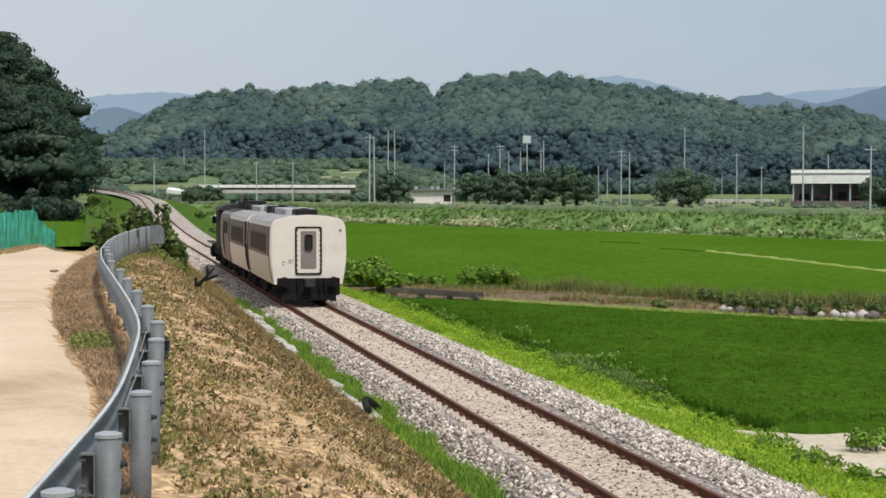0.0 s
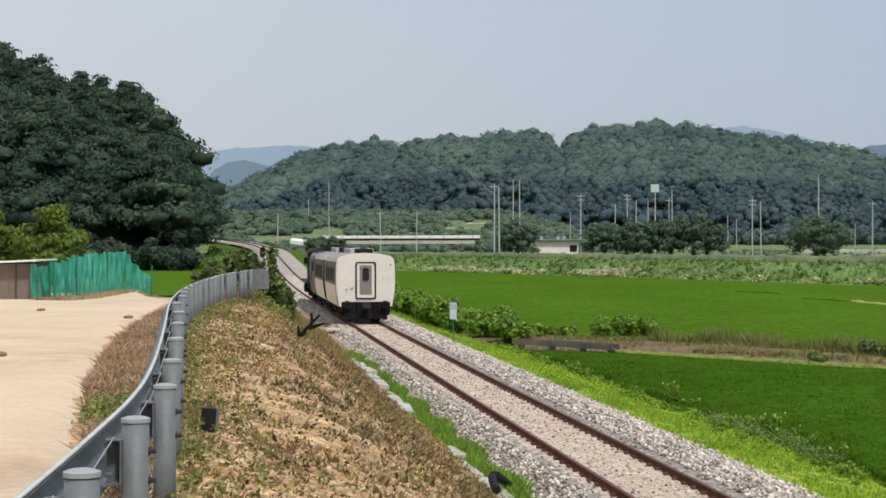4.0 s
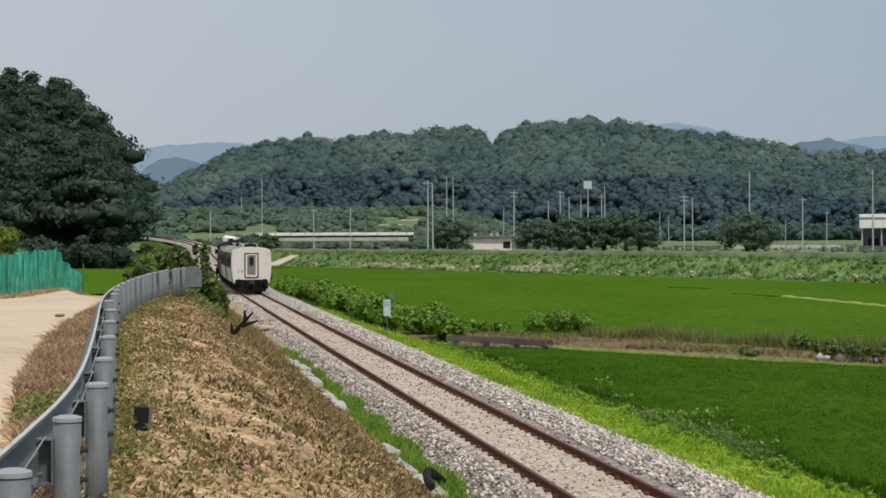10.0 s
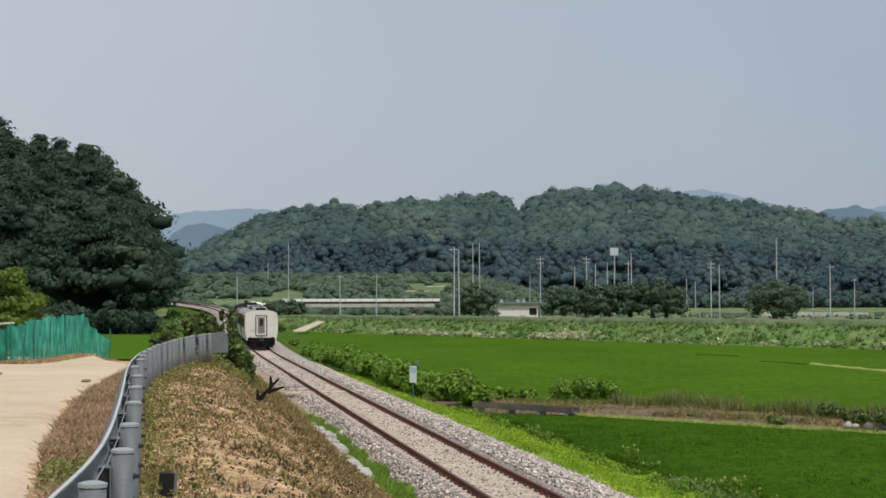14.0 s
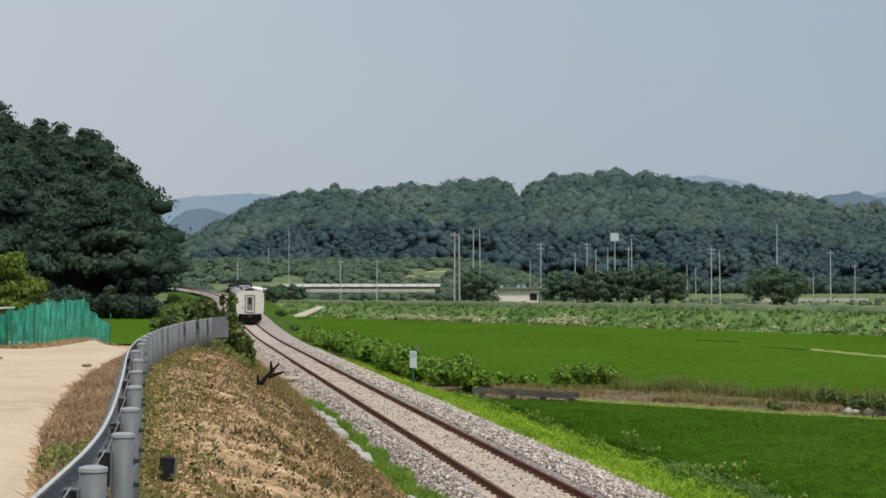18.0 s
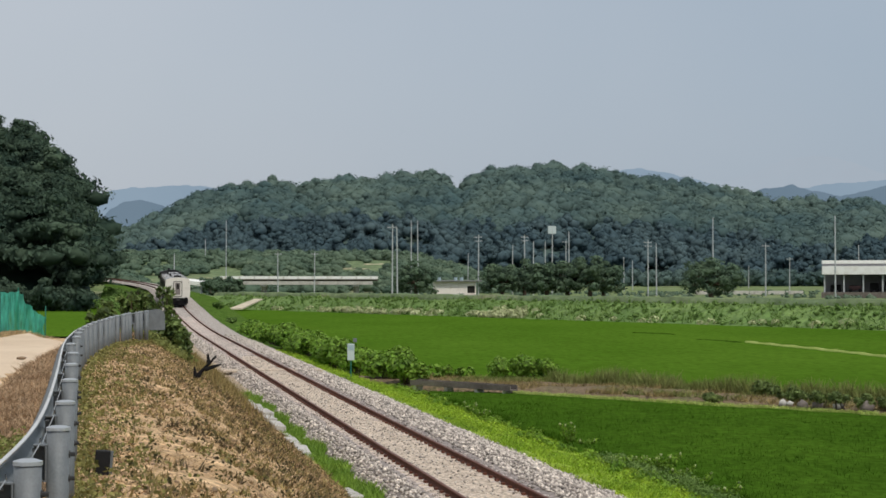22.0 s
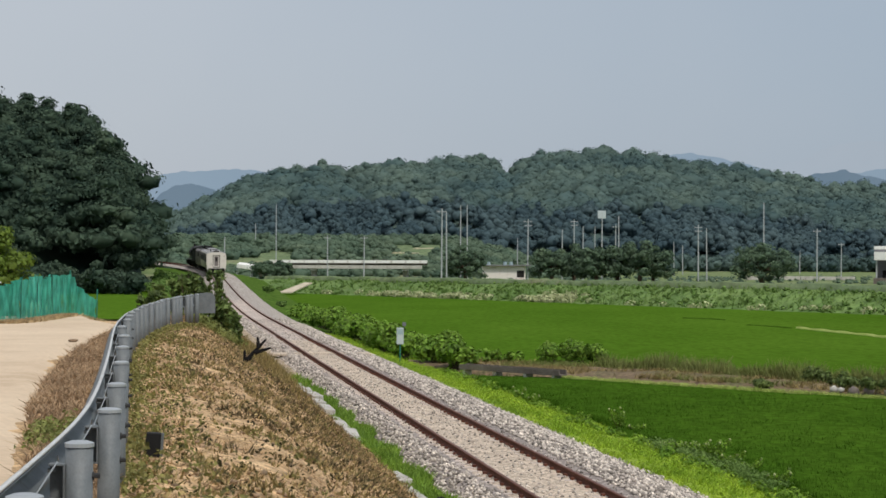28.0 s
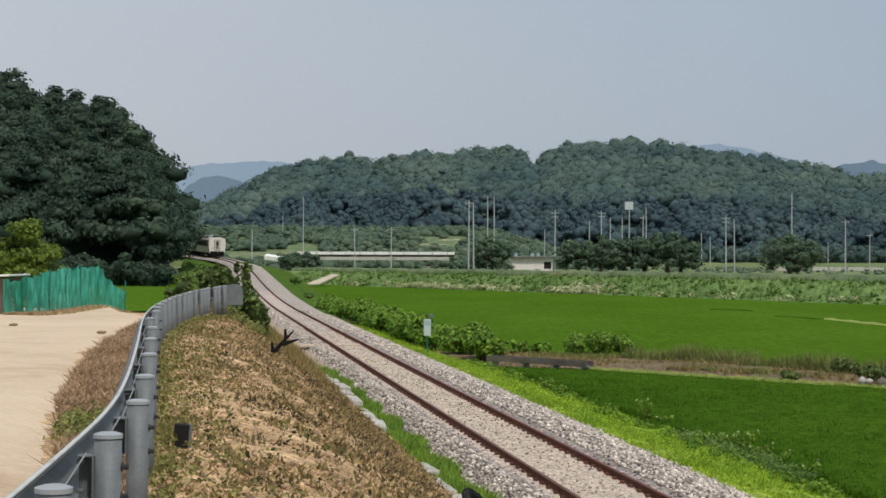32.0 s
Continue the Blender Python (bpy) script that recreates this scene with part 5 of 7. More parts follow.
        box(bm, -0.27, -0.24, y + d * 0.06 - 0.02, y + d * 0.06 + 0.02, 1.95, 2.1, 0.005)
        part("door_handle", bm, M_GALVLIGHT, door)
        bm = bmnew()
        tube(bm, (1.24, y, 2.86), (1.24, y + d * 0.03, 2.86), 0.04, seg=12)
        part("marker_lamp", bm, M_DARK, c)
        # small lettering, too far to read, as bars
        for a, b, z in ((-1.02, -0.9, 1.62), (-1.02, -0.93, 1.52), (-0.78, -0.6, 1.68), (-0.78, -0.64, 1.6)):
            bm = bmnew()
            box(bm, a, b, y + d * 0.003 - 0.002, y + d * 0.003 + 0.002, z, z + 0.045)
            part("lettering", bm, M_GREYDOOR, c, "small grey lettering")
    # roof equipment
    specs = [(-0.42, 0.42, 0.6, 1.9, 0.24, M_BLACK)] if last else [(-0.5, 0.5, 0.8, 2.0, 0.26, M_ROOF)]
    specs += [(-0.62, 0.62, 2.5, 4.4, 0.24, M_ROOF), (-0.62, 0.62, 4.7, 6.6, 0.26, M_ROOF), (-0.6, 0.6, 7.0, 8.2, 0.24, M_DARK), (-0.7, 0.6, 8.5, 9.4, 0.30, M_BLACK)]
    for x0, x1, y0, y1, h, m in specs:
        bm = bmnew()
        box(bm, x0, x1, y0, y1, 3.38, 3.43 + h, 0.04)
        for k in range(4):
            yy = y0 + (k + 0.5) * (y1 - y0) / 4
            tube(bm, ((x0 + x1) / 2, yy, 3.43 + h), ((x0 + x1) / 2, yy, 3.46 + h), 0.13, seg=10)
        part("roof_unit", bm, m, c, "boxy roof ventilation unit")
    return c


def build_van(L=6.0):
    c = thing("generator_van", None, "short grey-brown windowless van coupled behind the engine", "train van", "train")
    bm = bmnew()
    extrude_profile(bm, shell_profile(0.05), 0.0, L)
    bmesh.ops.recalc_face_normals(bm, faces=bm.faces)
    part("body", bm, M_GREYDOOR, c)
    bm = bmnew()
    extrude_profile(bm, [(x * 1.004, z + 0.006) for x, z in shell_profile(0.05) if z >= 3.2], 0.05, L - 0.05)
    bmesh.ops.recalc_face_normals(bm, faces=bm.faces)
    part("roof", bm, M_DARK, c)
    for side in (-1, 1):
        part("louvre", side_panel(bmnew(), 2.2, 2.8, 1.0, 2.6, side, 0.01), M_DARK, c)
        part("sliding_door", side_panel(bmnew(), 1.1, 2.9, 3.2, 4.6, side, 0.02), M_GREYDOOR, c)
    bm = bmnew()
    box(bm, -1.15, 1.15, 0.2, L - 0.2, 0.6, 0.95, 0.03)
    part("underframe", bm, M_UNDER, c)
    bogie(c, L / 2)
    for y, d in ((0.0, -1), (L, 1)):
        bm = bmnew()
        coupler(bm, y, d)
        part("coupling", bm, M_DARK, c)
    bm = bmnew()
    box(bm, -0.6, 0.6, 1.2, 4.6, 3.48, 3.86, 0.05)
    tube(bm, (-0.4, 2.0, 3.8), (-0.4, 2.0, 4.0), 0.12, seg=10)
    part("roof_unit", bm, M_BLACK, c)
    return c


def build_engine():
    c = thing("locomotive", None, "black steam-style locomotive with cab and boiler", "locomotive", "train")
    L = 9.5
    bm = bmnew()
    box(bm, -1.4, 1.4, 0.2, 2.9, 1.2, 3.35, 0.06)
    part("cab", bm, M_BLACK, c)
    bm = bmnew()
    prof = [(-1.5, 3.32), (-1.3, 3.5), (-0.7, 3.66), (0, 3.72), (0.7, 3.66), (1.3, 3.5), (1.5, 3.32)]
    extrude_profile(bm, prof, -0.1, 3.2)
    bmesh.ops.recalc_face_normals(bm, faces=bm.faces)
    part("cab_roof", bm, M_DARK, c)
    for side in (-1, 1):
        bm = bmnew()
        box(bm, side * 1.41 - 0.01, side * 1.41 + 0.01, 0.7, 1.5, 2.3, 3.0)
        part("cab_window", bm, M_GLASS, c)
        bm = bmnew()
        tube(bm, (side * 1.52, 2.9, 2.4), (side * 1.52, 2.9, 3.0), 0.02, seg=6)
        box(bm, side * 1.5 - 0.12, side * 1.5 + 0.12, 2.88, 2.93, 2.55, 2.95, 0.01)
        part("mirror", bm, M_BLACK, c)
        bm = bmnew()
        box(bm, side * 1.3 - 0.2, side * 1.3 + 0.2, 2.9, L - 0.4, 1.35, 1.42)
        part("running_board", bm, M_DARK, c)
    bm = bmnew()
    tube(bm, (0, 2.9, 2.35), (0, L - 0.3, 2.35), 0.85, seg=24)
    tube(bm, (0, L - 0.3, 2.35), (0, L - 0.1, 2.35), 0.75, 0.5, seg=24)
    part("boiler", bm, M_BLACK, c)
    for y, h, r in ((4.4, 0.55, 0.32), (6.0, 0.5, 0.3), (8.4, 0.75, 0.2)):
        bm = bmnew()
        tube(bm, (0, y, 3.1), (0, y, 3.1 + h), r, r * 0.9, seg=16)
        part("chimney" if y > 8 else "dome", bm, M_BLACK, c)
    bm = bmnew()
    box(bm, -1.2, 1.2, 0.1, L, 0.75, 1.2, 0.04)
    box(bm, -1.35, -0.95, L - 2.2, L - 0.8, 0.5, 1.1, 0.08)
    box(bm, 0.95, 1.35, L - 2.2, L - 0.8, 0.5, 1.1, 0.08)
    part("underframe", bm, M_UNDER, c)
    bogie(c, 2.2)
    bogie(c, 6.8)
    bm = bmnew()
    coupler(bm, 0.1, -1)
    part("coupling", bm, M_DARK, c)
    return c


COACH_L, VAN_L = 10.0, 6.0
build_track()
build_guard_rail()
CARS = []
CARS.append((build_coach("coach", COACH_L, True, "cream and maroon railway coach, the last of the train"), 0.0, COACH_L, 2.2, COACH_L - 2.2))
_n = len(WHEELS)
CARS.append((build_coach("coach", COACH_L, False, "cream and maroon railway coach in the middle of the train"), COACH_L + 0.7, COACH_L, 2.2, COACH_L - 2.2))
CARS.append((build_van(VAN_L), 2 * COACH_L + 1.4, VAN_L, 1.5, VAN_L - 1.5))
CARS.append((build_engine(), 2 * COACH_L + VAN_L + 2.1, 9.5, 2.2, 6.8))

# where the train's rear end stands on the line, second by second
TRAIN = [(0.0, 40.5), (2.0, 53.2), (4.0, 66.8), (6.5, 85.0), (9.0, 102.6), (11.0, 116.2), (13.0, 129.3), (16.0, 149.0), (19.0, 169.5), (21.0, 182.5), (23.0, 197.0), (25.0, 213.0),
         (27.0, 231.5), (29.0, 250.5), (31.0, 271.0), (32.0, 281.5)]


def train_s(t):
    ts, ss = np.array([a for a, _ in TRAIN]), np.array([b for _, b in TRAIN])
    m = np.gradient(ss, ts)
    i = int(np.clip(np.searchsorted(ts, t) - 1, 0, len(ts) - 2))
    h = ts[i + 1] - ts[i]
    q = (t - ts[i]) / h
    return float((2 * q ** 3 - 3 * q ** 2 + 1) * ss[i] + (q ** 3 - 2 * q ** 2 + q) * h * m[i] + (-2 * q ** 3 + 3 * q ** 2) * ss[i + 1] + (q ** 3 - q ** 2) * h * m[i + 1])


def car_pose(s, a, b):
    """Pose of a car whose rear end is at s and whose bogies stand at a and b metres from it."""
    p, q = Vector(along(s + a)[:3]), Vector(along(s + b)[:3])
    d = (q - p).normalized()
    o = p - d * a
    yaw = math.degrees(math.atan2(-d.x, d.y))
    return pose(o.x, o.y, o.z, math.degrees(math.asin(d.z)), 0, yaw)


def motions():
    for ob, gap, length, a, b in CARS:
        walk(ob, [(k * 0.5, car_pose(train_s(k * 0.5) + gap, a, b)) for k in range(65)])
    for w, y in WHEELS:
        walk(w, [(k / 15, pose(0, y, 0.43, -math.degrees((train_s(k / 15) - train_s(0)) / 0.43) % 360.0)) for k in range(481)])


# ---- plants and ground cover beside the line ----
def scatter(name, V, T, material, label, category):
    return tagged(new(name, fast_mesh(name, V, T, material)), label, category, kind="stuff")


def bank_place(n, s0, s1, u0, u1, power=1.0):
    s = s0 + (s1 - s0) * RNG.uniform(0, 1, n) ** power
    u = RNG.uniform(u0, u1, n)
    x, y, z = off(s, u)
    f = smooth01(s, 56, 94)
    low = np.interp(u, [-9.6, -6.0, -3.6, -2.5], [0.9, 0.6, 0.0, -0.3])
    h = bank_z(u)
    return x, y, z + h * (1 - f) + np.minimum(h, low) * f, s, u


def patchy(x, y, f, seed, cut):
    return lumps(x, y, f, 1.0, seed) > cut


def build_cover():
    x, y, z, s, u = bank_place(19000, -24, 80, -7.6, -2.6, 1.35)
    k = patchy(x, y, 1.1, 1, -0.35)
    V, T = blades(x[k], y[k], z[k] - 0.01, 0.05, 0.011, 1.3, 4)
    scatter("dry_grass", V, T, M_STRAW, "dry straw-coloured grass tufts on the bank", "dry grass")
    x, y, z, s, u = bank_place(15000, -24, 80, -7.4, -2.6, 1.3)
    V, T = blades(x, y, z - 0.01, 0.045 + 0.03 * smooth01(u, -5.0, -3.0), 0.014, 1.0, 3)
    scatter("dead_tufts", V, T, M_RUST, "reddish brown dead grass tufts on the bank", "dry grass")
    x, y, z, s, u = bank_place(10000, -24, 80, -7.6, -2.6, 1.25)
    k = patchy(x, y, 0.8, 4, -0.1) | (RNG.uniform(size=len(x)) < smooth01(u, -4.8, -3.2) * 0.8)
    V, T = blades(x[k], y[k], z[k], 0.075, 0.016, 0.6, 5)
    scatter("withered_weeds", V, T, M_WITHER, "withered brown-green weeds on the bank", "weeds")
    x, y, z, s, u = bank_place(5200, -16, 75, -7.5, -2.7, 1.2)
    k = (u < -6.7) | patchy(x, y, 0.9, 7, 0.45)
    V, Q = leaf_quads(np.stack([x[k], y[k], z[k] + 0.04], 1), RNG.uniform(0.03, 0.08, k.sum()), 8, 0.022, 0.6)
    scatter("green_weeds", V, Q, M_WEED, "small green weeds sprouting on the dry bank", "weeds")
    x, y, z, s, u = bank_place(4200, -20, 70, -6.8, -2.7, 1.25)
    k = (u > -4.9 + 0.8 * lumps(x, y, 0.5, 1.0, 2)) | patchy(x, y, 0.8, 11, 0.35)
    V, T = blades(x[k], y[k], z[k], 0.095, 0.02, 0.7, 4)
    scatter("dark_weeds", V, T, M_DARKTUFT, "dark shrivelled weeds on the bank's slope", "weeds")
    # shrivelled broad leaves of the mown weeds
    x, y, z, s, u = bank_place(3600, -20, 72, -7.5, -2.7, 1.3)
    k = patchy(x, y, 1.3, 5, 0.0)
    V, Q = leaf_quads(np.stack([x[k], y[k], z[k] + 0.03], 1), RNG.uniform(0.03, 0.09, k.sum()), 5, 0.022, 0.5, 0.6, (0.4, 1.1), 0.8)
    scatter("mown_leaves", V, Q, M_MOWN, "shrivelled olive-brown leaves of mown weeds", "weeds")
    x, y, z, s, u = bank_place(1500, -18, 60, -7.3, -2.8, 1.2)
    V, Q = leaf_quads(np.stack([x, y, z + 0.05], 1), RNG.uniform(0.04, 0.10, len(x)), 5, 0.022, 0.8, 0.8, (0.3, 1.1), 0.8)
    scatter("dark_leaf_tufts", V, Q, M_DARKLEAF, "dark curled leaf tufts scattered on the bank", "weeds")
    # weeds left standing along the foot of the posts
    n = 1000
    y = 6 + 51 * RNG.uniform(0, 1, n)
    x = guard_x(y) + RNG.uniform(0.06, 0.14 + 0.45 * RNG.uniform(0, 1, n) ** 2, n)
    ss, u = nearest(x, y)
    z = np.where(u > -9.6, bank_z(np.clip(u, -9.6, -2.6)), 2.3) - smooth01(ss, 33, 46) * np.clip(-7.3 - u, 0, 3) * 0.7
    V, Q = leaf_quads(np.stack([x, y, z + 0.06], 1), RNG.uniform(0.04, 0.11, n), 6, 0.024, 0.9, 0.6, (0.4, 1.1), 0.7)
    scatter("post_foot_weeds", V, Q, M_WEED, "olive green weeds along the foot of the guard rail", "weeds")
    # clods and small stones
    x, y, z, s, u = bank_place(3600, -18, 65, -7.4, -2.7, 1.3)
    v, f = cores(np.stack([x, y, z], 1), RNG.uniform(0.012, 0.05, len(x)), 0.6, 1.0)
    scatter("clods", v, f[:, :3], M_CLOD, "clods and pebbles lying on the dry bank", "clods")
    # road shoulder
    n = 8500
    yy = -6 + 62 * RNG.uniform(0, 1, n) ** 1.1
    g = guard_x(yy)
    xx = g - RNG.uniform(0.1, 1.0, n) * np.interp(yy, [8, 13, 20], [0.4, 0.7, 1.1])
    V, T = blades(xx, yy, np.full(n, 2.36), 0.085 + 0.035 * lumps(xx, yy, 2.2, 1.0, 3), 0.012, 0.9, 4)
    scatter("shoulder_grass", V, T, M_SHOULDER, "dry brown grass along the road's edge", "dry grass")
    m = 150
    yy = np.concatenate([RNG.normal(c, 0.5, m // 2) for c in (16.8, 16.0)])
    xx = guard_x(yy) - RNG.uniform(0.35, 0.85, len(yy))
    V, Q = leaf_quads(np.stack([xx, yy, np.full(len(yy), 2.42)], 1), np.full(len(yy), 0.09), 8, 0.025, 0.6)
    scatter("shoulder_weeds", V, Q, M_WITHERG, "green weeds beside the road", "weeds")
    # weeds in the ditch strip
    n = 3800
    s = -8 + 56 * RNG.uniform(0, 1, n)
    u = RNG.uniform(-2.62, -2.0, n) + 0.14 * np.sin(s * 1.3)
    k = (s < 42) | (RNG.uniform(size=n) < 0.25)
    s, u = s[k], u[k]
    x, y, z = off(s, u)
    V, T = blades(x, y, z - 0.30, 0.20, 0.022, 0.5, 5)
    scatter("ditch_grass", V, T, M_DITCH, "bright green grass in the narrow strip beside the ballast", "grass")
    # verge
    n = 20000
    s = -2 + 100 * RNG.uniform(0, 1, n) ** 1.2
    u = 3.25 + 3.9 * RNG.uniform(0, 1, n)
    x, y, z = off(s, u)
    z = z + np.interp(u, [3.1, 3.8, 5.2, 7.6], [-0.52, -0.58, -0.95, -1.35])
    V, T = blades(x, y, z - 0.01, 0.11 + 0.09 * np.clip(lumps(x, y, 1.6, 1.0, 3), -0.4, 1.0), 0.024, 0.7, 3)
    scatter("verge_grass", V, T, M_GRASS, "lush bright yellow-green grass on the verge", "grass")
    # leafy clumps that break the verge's edge against the rice
    n = 260
    s = -2 + 92 * RNG.uniform(0, 1, n) ** 1.15
    u = 6.5 + RNG.normal(size=n) * 0.35 + 0.3 * np.sin(s * 0.7)
    x, y, z = off(s, u)
    z = z + np.interp(u, [3.1, 3.8, 5.2, 7.6], [-0.52, -0.58, -0.95, -1.35])
    me = foliage("verge_clumps", np.stack([x, y, z + 0.12], 1), RNG.uniform(0.08, 0.24, n), 30, 0.045, M_VERGELEAF, 0.8, 0.5, 0.6)
    tagged(new("verge_clumps", me), "leafy green weed clumps along the verge's edge", "weeds", kind="stuff")
    n = 900
    s = -2 + 95 * RNG.uniform(0, 1, n) ** 1.15
    u = 3.3 + 3.2 * RNG.uniform(0, 1, n)
    x, y, z = off(s, u)
    z = z + np.interp(u, [3.1, 3.8, 5.2, 7.6], [-0.52, -0.58, -0.95, -1.35])
    k = patchy(x, y, 0.9, 6, 0.05)
    V, Q = leaf_quads(np.stack([x[k], y[k], z[k] + 0.08], 1), RNG.uniform(0.10, 0.28, k.sum()), 30, 0.032, 0.6, 0.5)
    scatter("verge_leaves", V, Q, M_GRASS, "bright leafy weeds in the verge grass", "weeds")
    # standing rice, thickest along the paddy's near edges
    n = 42000
    s = 12 + 62 * RNG.uniform(0, 1, n) ** 1.2
    u = 6.9 + 26 * RNG.uniform(0, 1, n) ** 1.5
    x, y, z = off(s, u)
    k = (y > 32.2) & ((y < 45) | (x < np.interp(y, BUND_FY, BUND_FX) - 0.4)) & (y < 80)
    V, T = blades(x[k], y[k], np.full(k.sum(), RICE_Z - 0.12), 0.19, 0.022, 0.35, 2)
    scatter("rice_plants", V, T, M_BLADE, "young rice plants standing in the paddy", "rice")
    # low olive weeds where the verge meets the rice
    n = 260
    y = RNG.uniform(39.5, 49.5, n)
    x = np.interp(y, [39.5, 44.0, 49.5], [7.8, 7.3, 6.2]) + RNG.normal(size=n) * 0.17
    V, Q = leaf_quads(np.stack([x, y, np.full(n, -1.12) + RNG.uniform(0, 0.16, n)], 1), RNG.uniform(0.08, 0.2, n), 26, 0.034, 0.9, 0.4, (0.3, 1.1), 0.8)
    scatter("paddy_edge_weeds", V, Q, M_LEVBLADE, "olive weeds along the edge of the rice", "weeds")
    # tall flowering weeds between verge and rice
    for px, py, h in ((5.75, 54.5, 0.8), (6.2, 53.6, 0.35), (3.2, 67.7, 0.5), (3.6, 66.0, 0.35), (6.55, 48.6, 0.34), (6.75, 48.0, 0.38), (7.05, 47.2, 0.5), (7.2, 46.4, 0.55), (7.35, 45.8, 0.65), (7.55, 44.6, 0.45), (7.8, 43.4, 0.38), (8.0, 40.6, 0.45)):
        w = thing("tall_weed", pose(px, py, -1.22), "tall leafy weed with pale flower heads beside the rice", "weed")
        bm = bmnew()
        cen, top = [], []
        for j in range(5):
            a, l = j * 1.3 + px, 0.14 + 0.07 * j
            tip = Vector((math.cos(a) * l, math.sin(a) * l, h * (0.7 + 0.08 * j)))
            tube(bm, (0, 0, 0), tip, 0.012, 0.006, seg=5)
            for q in range(5):
                cen.append(tuple(tip * (0.35 + 0.14 * q)))
            top.append(tuple(tip))
        part("stem", bm, M_WEED, w)
        V, Q = leaf_quads(cen, np.full(len(cen), 0.11), 14, 0.045, 0.8)
        part_mesh("leaves", fast_mesh("leaves", V, Q, M_VERGELEAF), w)
        for tip in top:
            V, Q = cores([tip], [0.036], 1.3, 1.0)
            part_mesh("flower_head", fast_mesh("flower_head", V, Q[:, :3], M_FLOWER), w, "pale cream flower head")


def shrub(px, py, pz, h, w, material, label, leaf=0.07, n=14, per=70, name="shrub", seed=0, loose=False):
    """A bush: short stems and a loose crown of leaf clumps."""
    r = np.random.default_rng(seed + int(abs(px * 13 + py * 7)))
    sh = thing(name, pose(px, py, pz), label, "shrub", "bushes")
    a, rad = r.uniform(0, 6.28, n), np.sqrt(r.uniform(0, 1, n)) * w * 0.42
    zz = h * (0.35 + 0.5 * r.uniform(0, 1, n) * (1 - (rad / (w * 0.5)) ** 2 * 0.6))
    cen = np.stack([np.cos(a) * rad, np.sin(a) * rad, zz], 1)
    bm = bmnew()
    for j in range(0, n, 3):
        tube(bm, (0.1 * math.cos(j), 0.1 * math.sin(j), -0.1), tuple(cen[j]), 0.03, 0.01, seg=5)
    part("stem", bm, M_BARK, sh)
    if loose:
        # upright shoots with separate tufts of leaves
        zz = h * r.uniform(0.15, 1.0, n)
        cen = np.stack([np.cos(a) * rad * (0.5 + 0.7 * zz / h), np.sin(a) * rad * (0.5 + 0.7 * zz / h), zz], 1)
        part_mesh("crown", foliage("crown", cen, r.uniform(0.09, 0.17, n) * w, per, leaf, material, 0.9, 0.15, 0.4, shell=(0.3, 1.15)), sh)
        return sh
    part_mesh("crown", foliage("crown", cen, r.uniform(0.16, 0.26, n) * w * 0.9, per, leaf, material, 0.85, 0.5, 0.6), sh)
    return sh


def sapling(px, py, pz, h, w, seed):
    """Upright shoots with large drooping leaves and gaps between them."""
    r = np.random.default_rng(900 + seed)
    sh = thing("sapling", pose(px, py, pz), "dark leafy sapling beside the end of the guard rail", "sapling", "saplings by the guard rail")
    C = []
    for j in range(6):
        a, o = r.uniform(0, 6.28), w * r.uniform(0.1, 0.55)
        foot = Vector((math.cos(a) * o * 0.4, math.sin(a) * o * 0.4, -0.15))
        tip = Vector((math.cos(a) * o, math.sin(a) * o, h * r.uniform(0.55, 1.0)))
        bm = bmnew()
        tube(bm, foot, tip, 0.028, 0.010, seg=6)
        part("shoot", bm, M_BARK, sh)
        for q in range(15):
            f = r.uniform(0.25, 1.02)
            C.append(foot.lerp(tip, f) + Vector(r.normal(size=3) * 0.05))
    V, Q = leaf_quads(np.array([c[:] for c in C]), r.uniform(0.05, 0.13, len(C)), 7, 0.10, 0.9, 0.1, (0.3, 1.1), 0.7)
    part_mesh("leaves", fast_mesh("leaves", V, Q, M_LEAF_D), sh)
    return sh


def tree(px, py, pz, h, w, material, label, leaf, clumps=16, per=90, name="tree", seed=1, low=0.25, group="trees across the river", fat=1.0):
    """A tapered trunk with limbs and a crown of many leaf clumps with gaps."""
    r = np.random.default_rng(seed)
    t = thing(name, pose(px, py, pz), label, "tree", group)
    bm = bmnew()
    fork = Vector((r.normal() * 0.1, r.normal() * 0.1, h * 0.42))
    tube(bm, (0, 0, -0.3), fork, w * 0.045 + 0.05, w * 0.03 + 0.03, seg=9)
    cen, rad = [], []
    for j in range(clumps):
        f = j / (clumps - 1)
        a = j * 2.4 + r.uniform(-0.4, 0.4)
        o = w * 0.44 * math.sqrt(r.uniform(0.02, 1.0))
        top = 0.93 - 0.42 * (o / (w * 0.5)) ** 2
        c = Vector((math.cos(a) * o, math.sin(a) * o, h * (low + (top - low) * f ** 0.8) + r.normal() * 0.025 * h))
        cen.append(c)
        rad.append(fat * w * r.uniform(0.09, 0.165))
        if j % 2 == 0:
            tube(bm, fork * r.uniform(0.75, 1.0), c, w * 0.015 + 0.02, 0.02, seg=5)
    part("trunk", bm, M_BARK, t)
    part_mesh("crown", foliage("crown", np.array([c[:] for c in cen]), np.array(rad), per, leaf, material, 0.6, 0.55, 0.4), t)
    return t


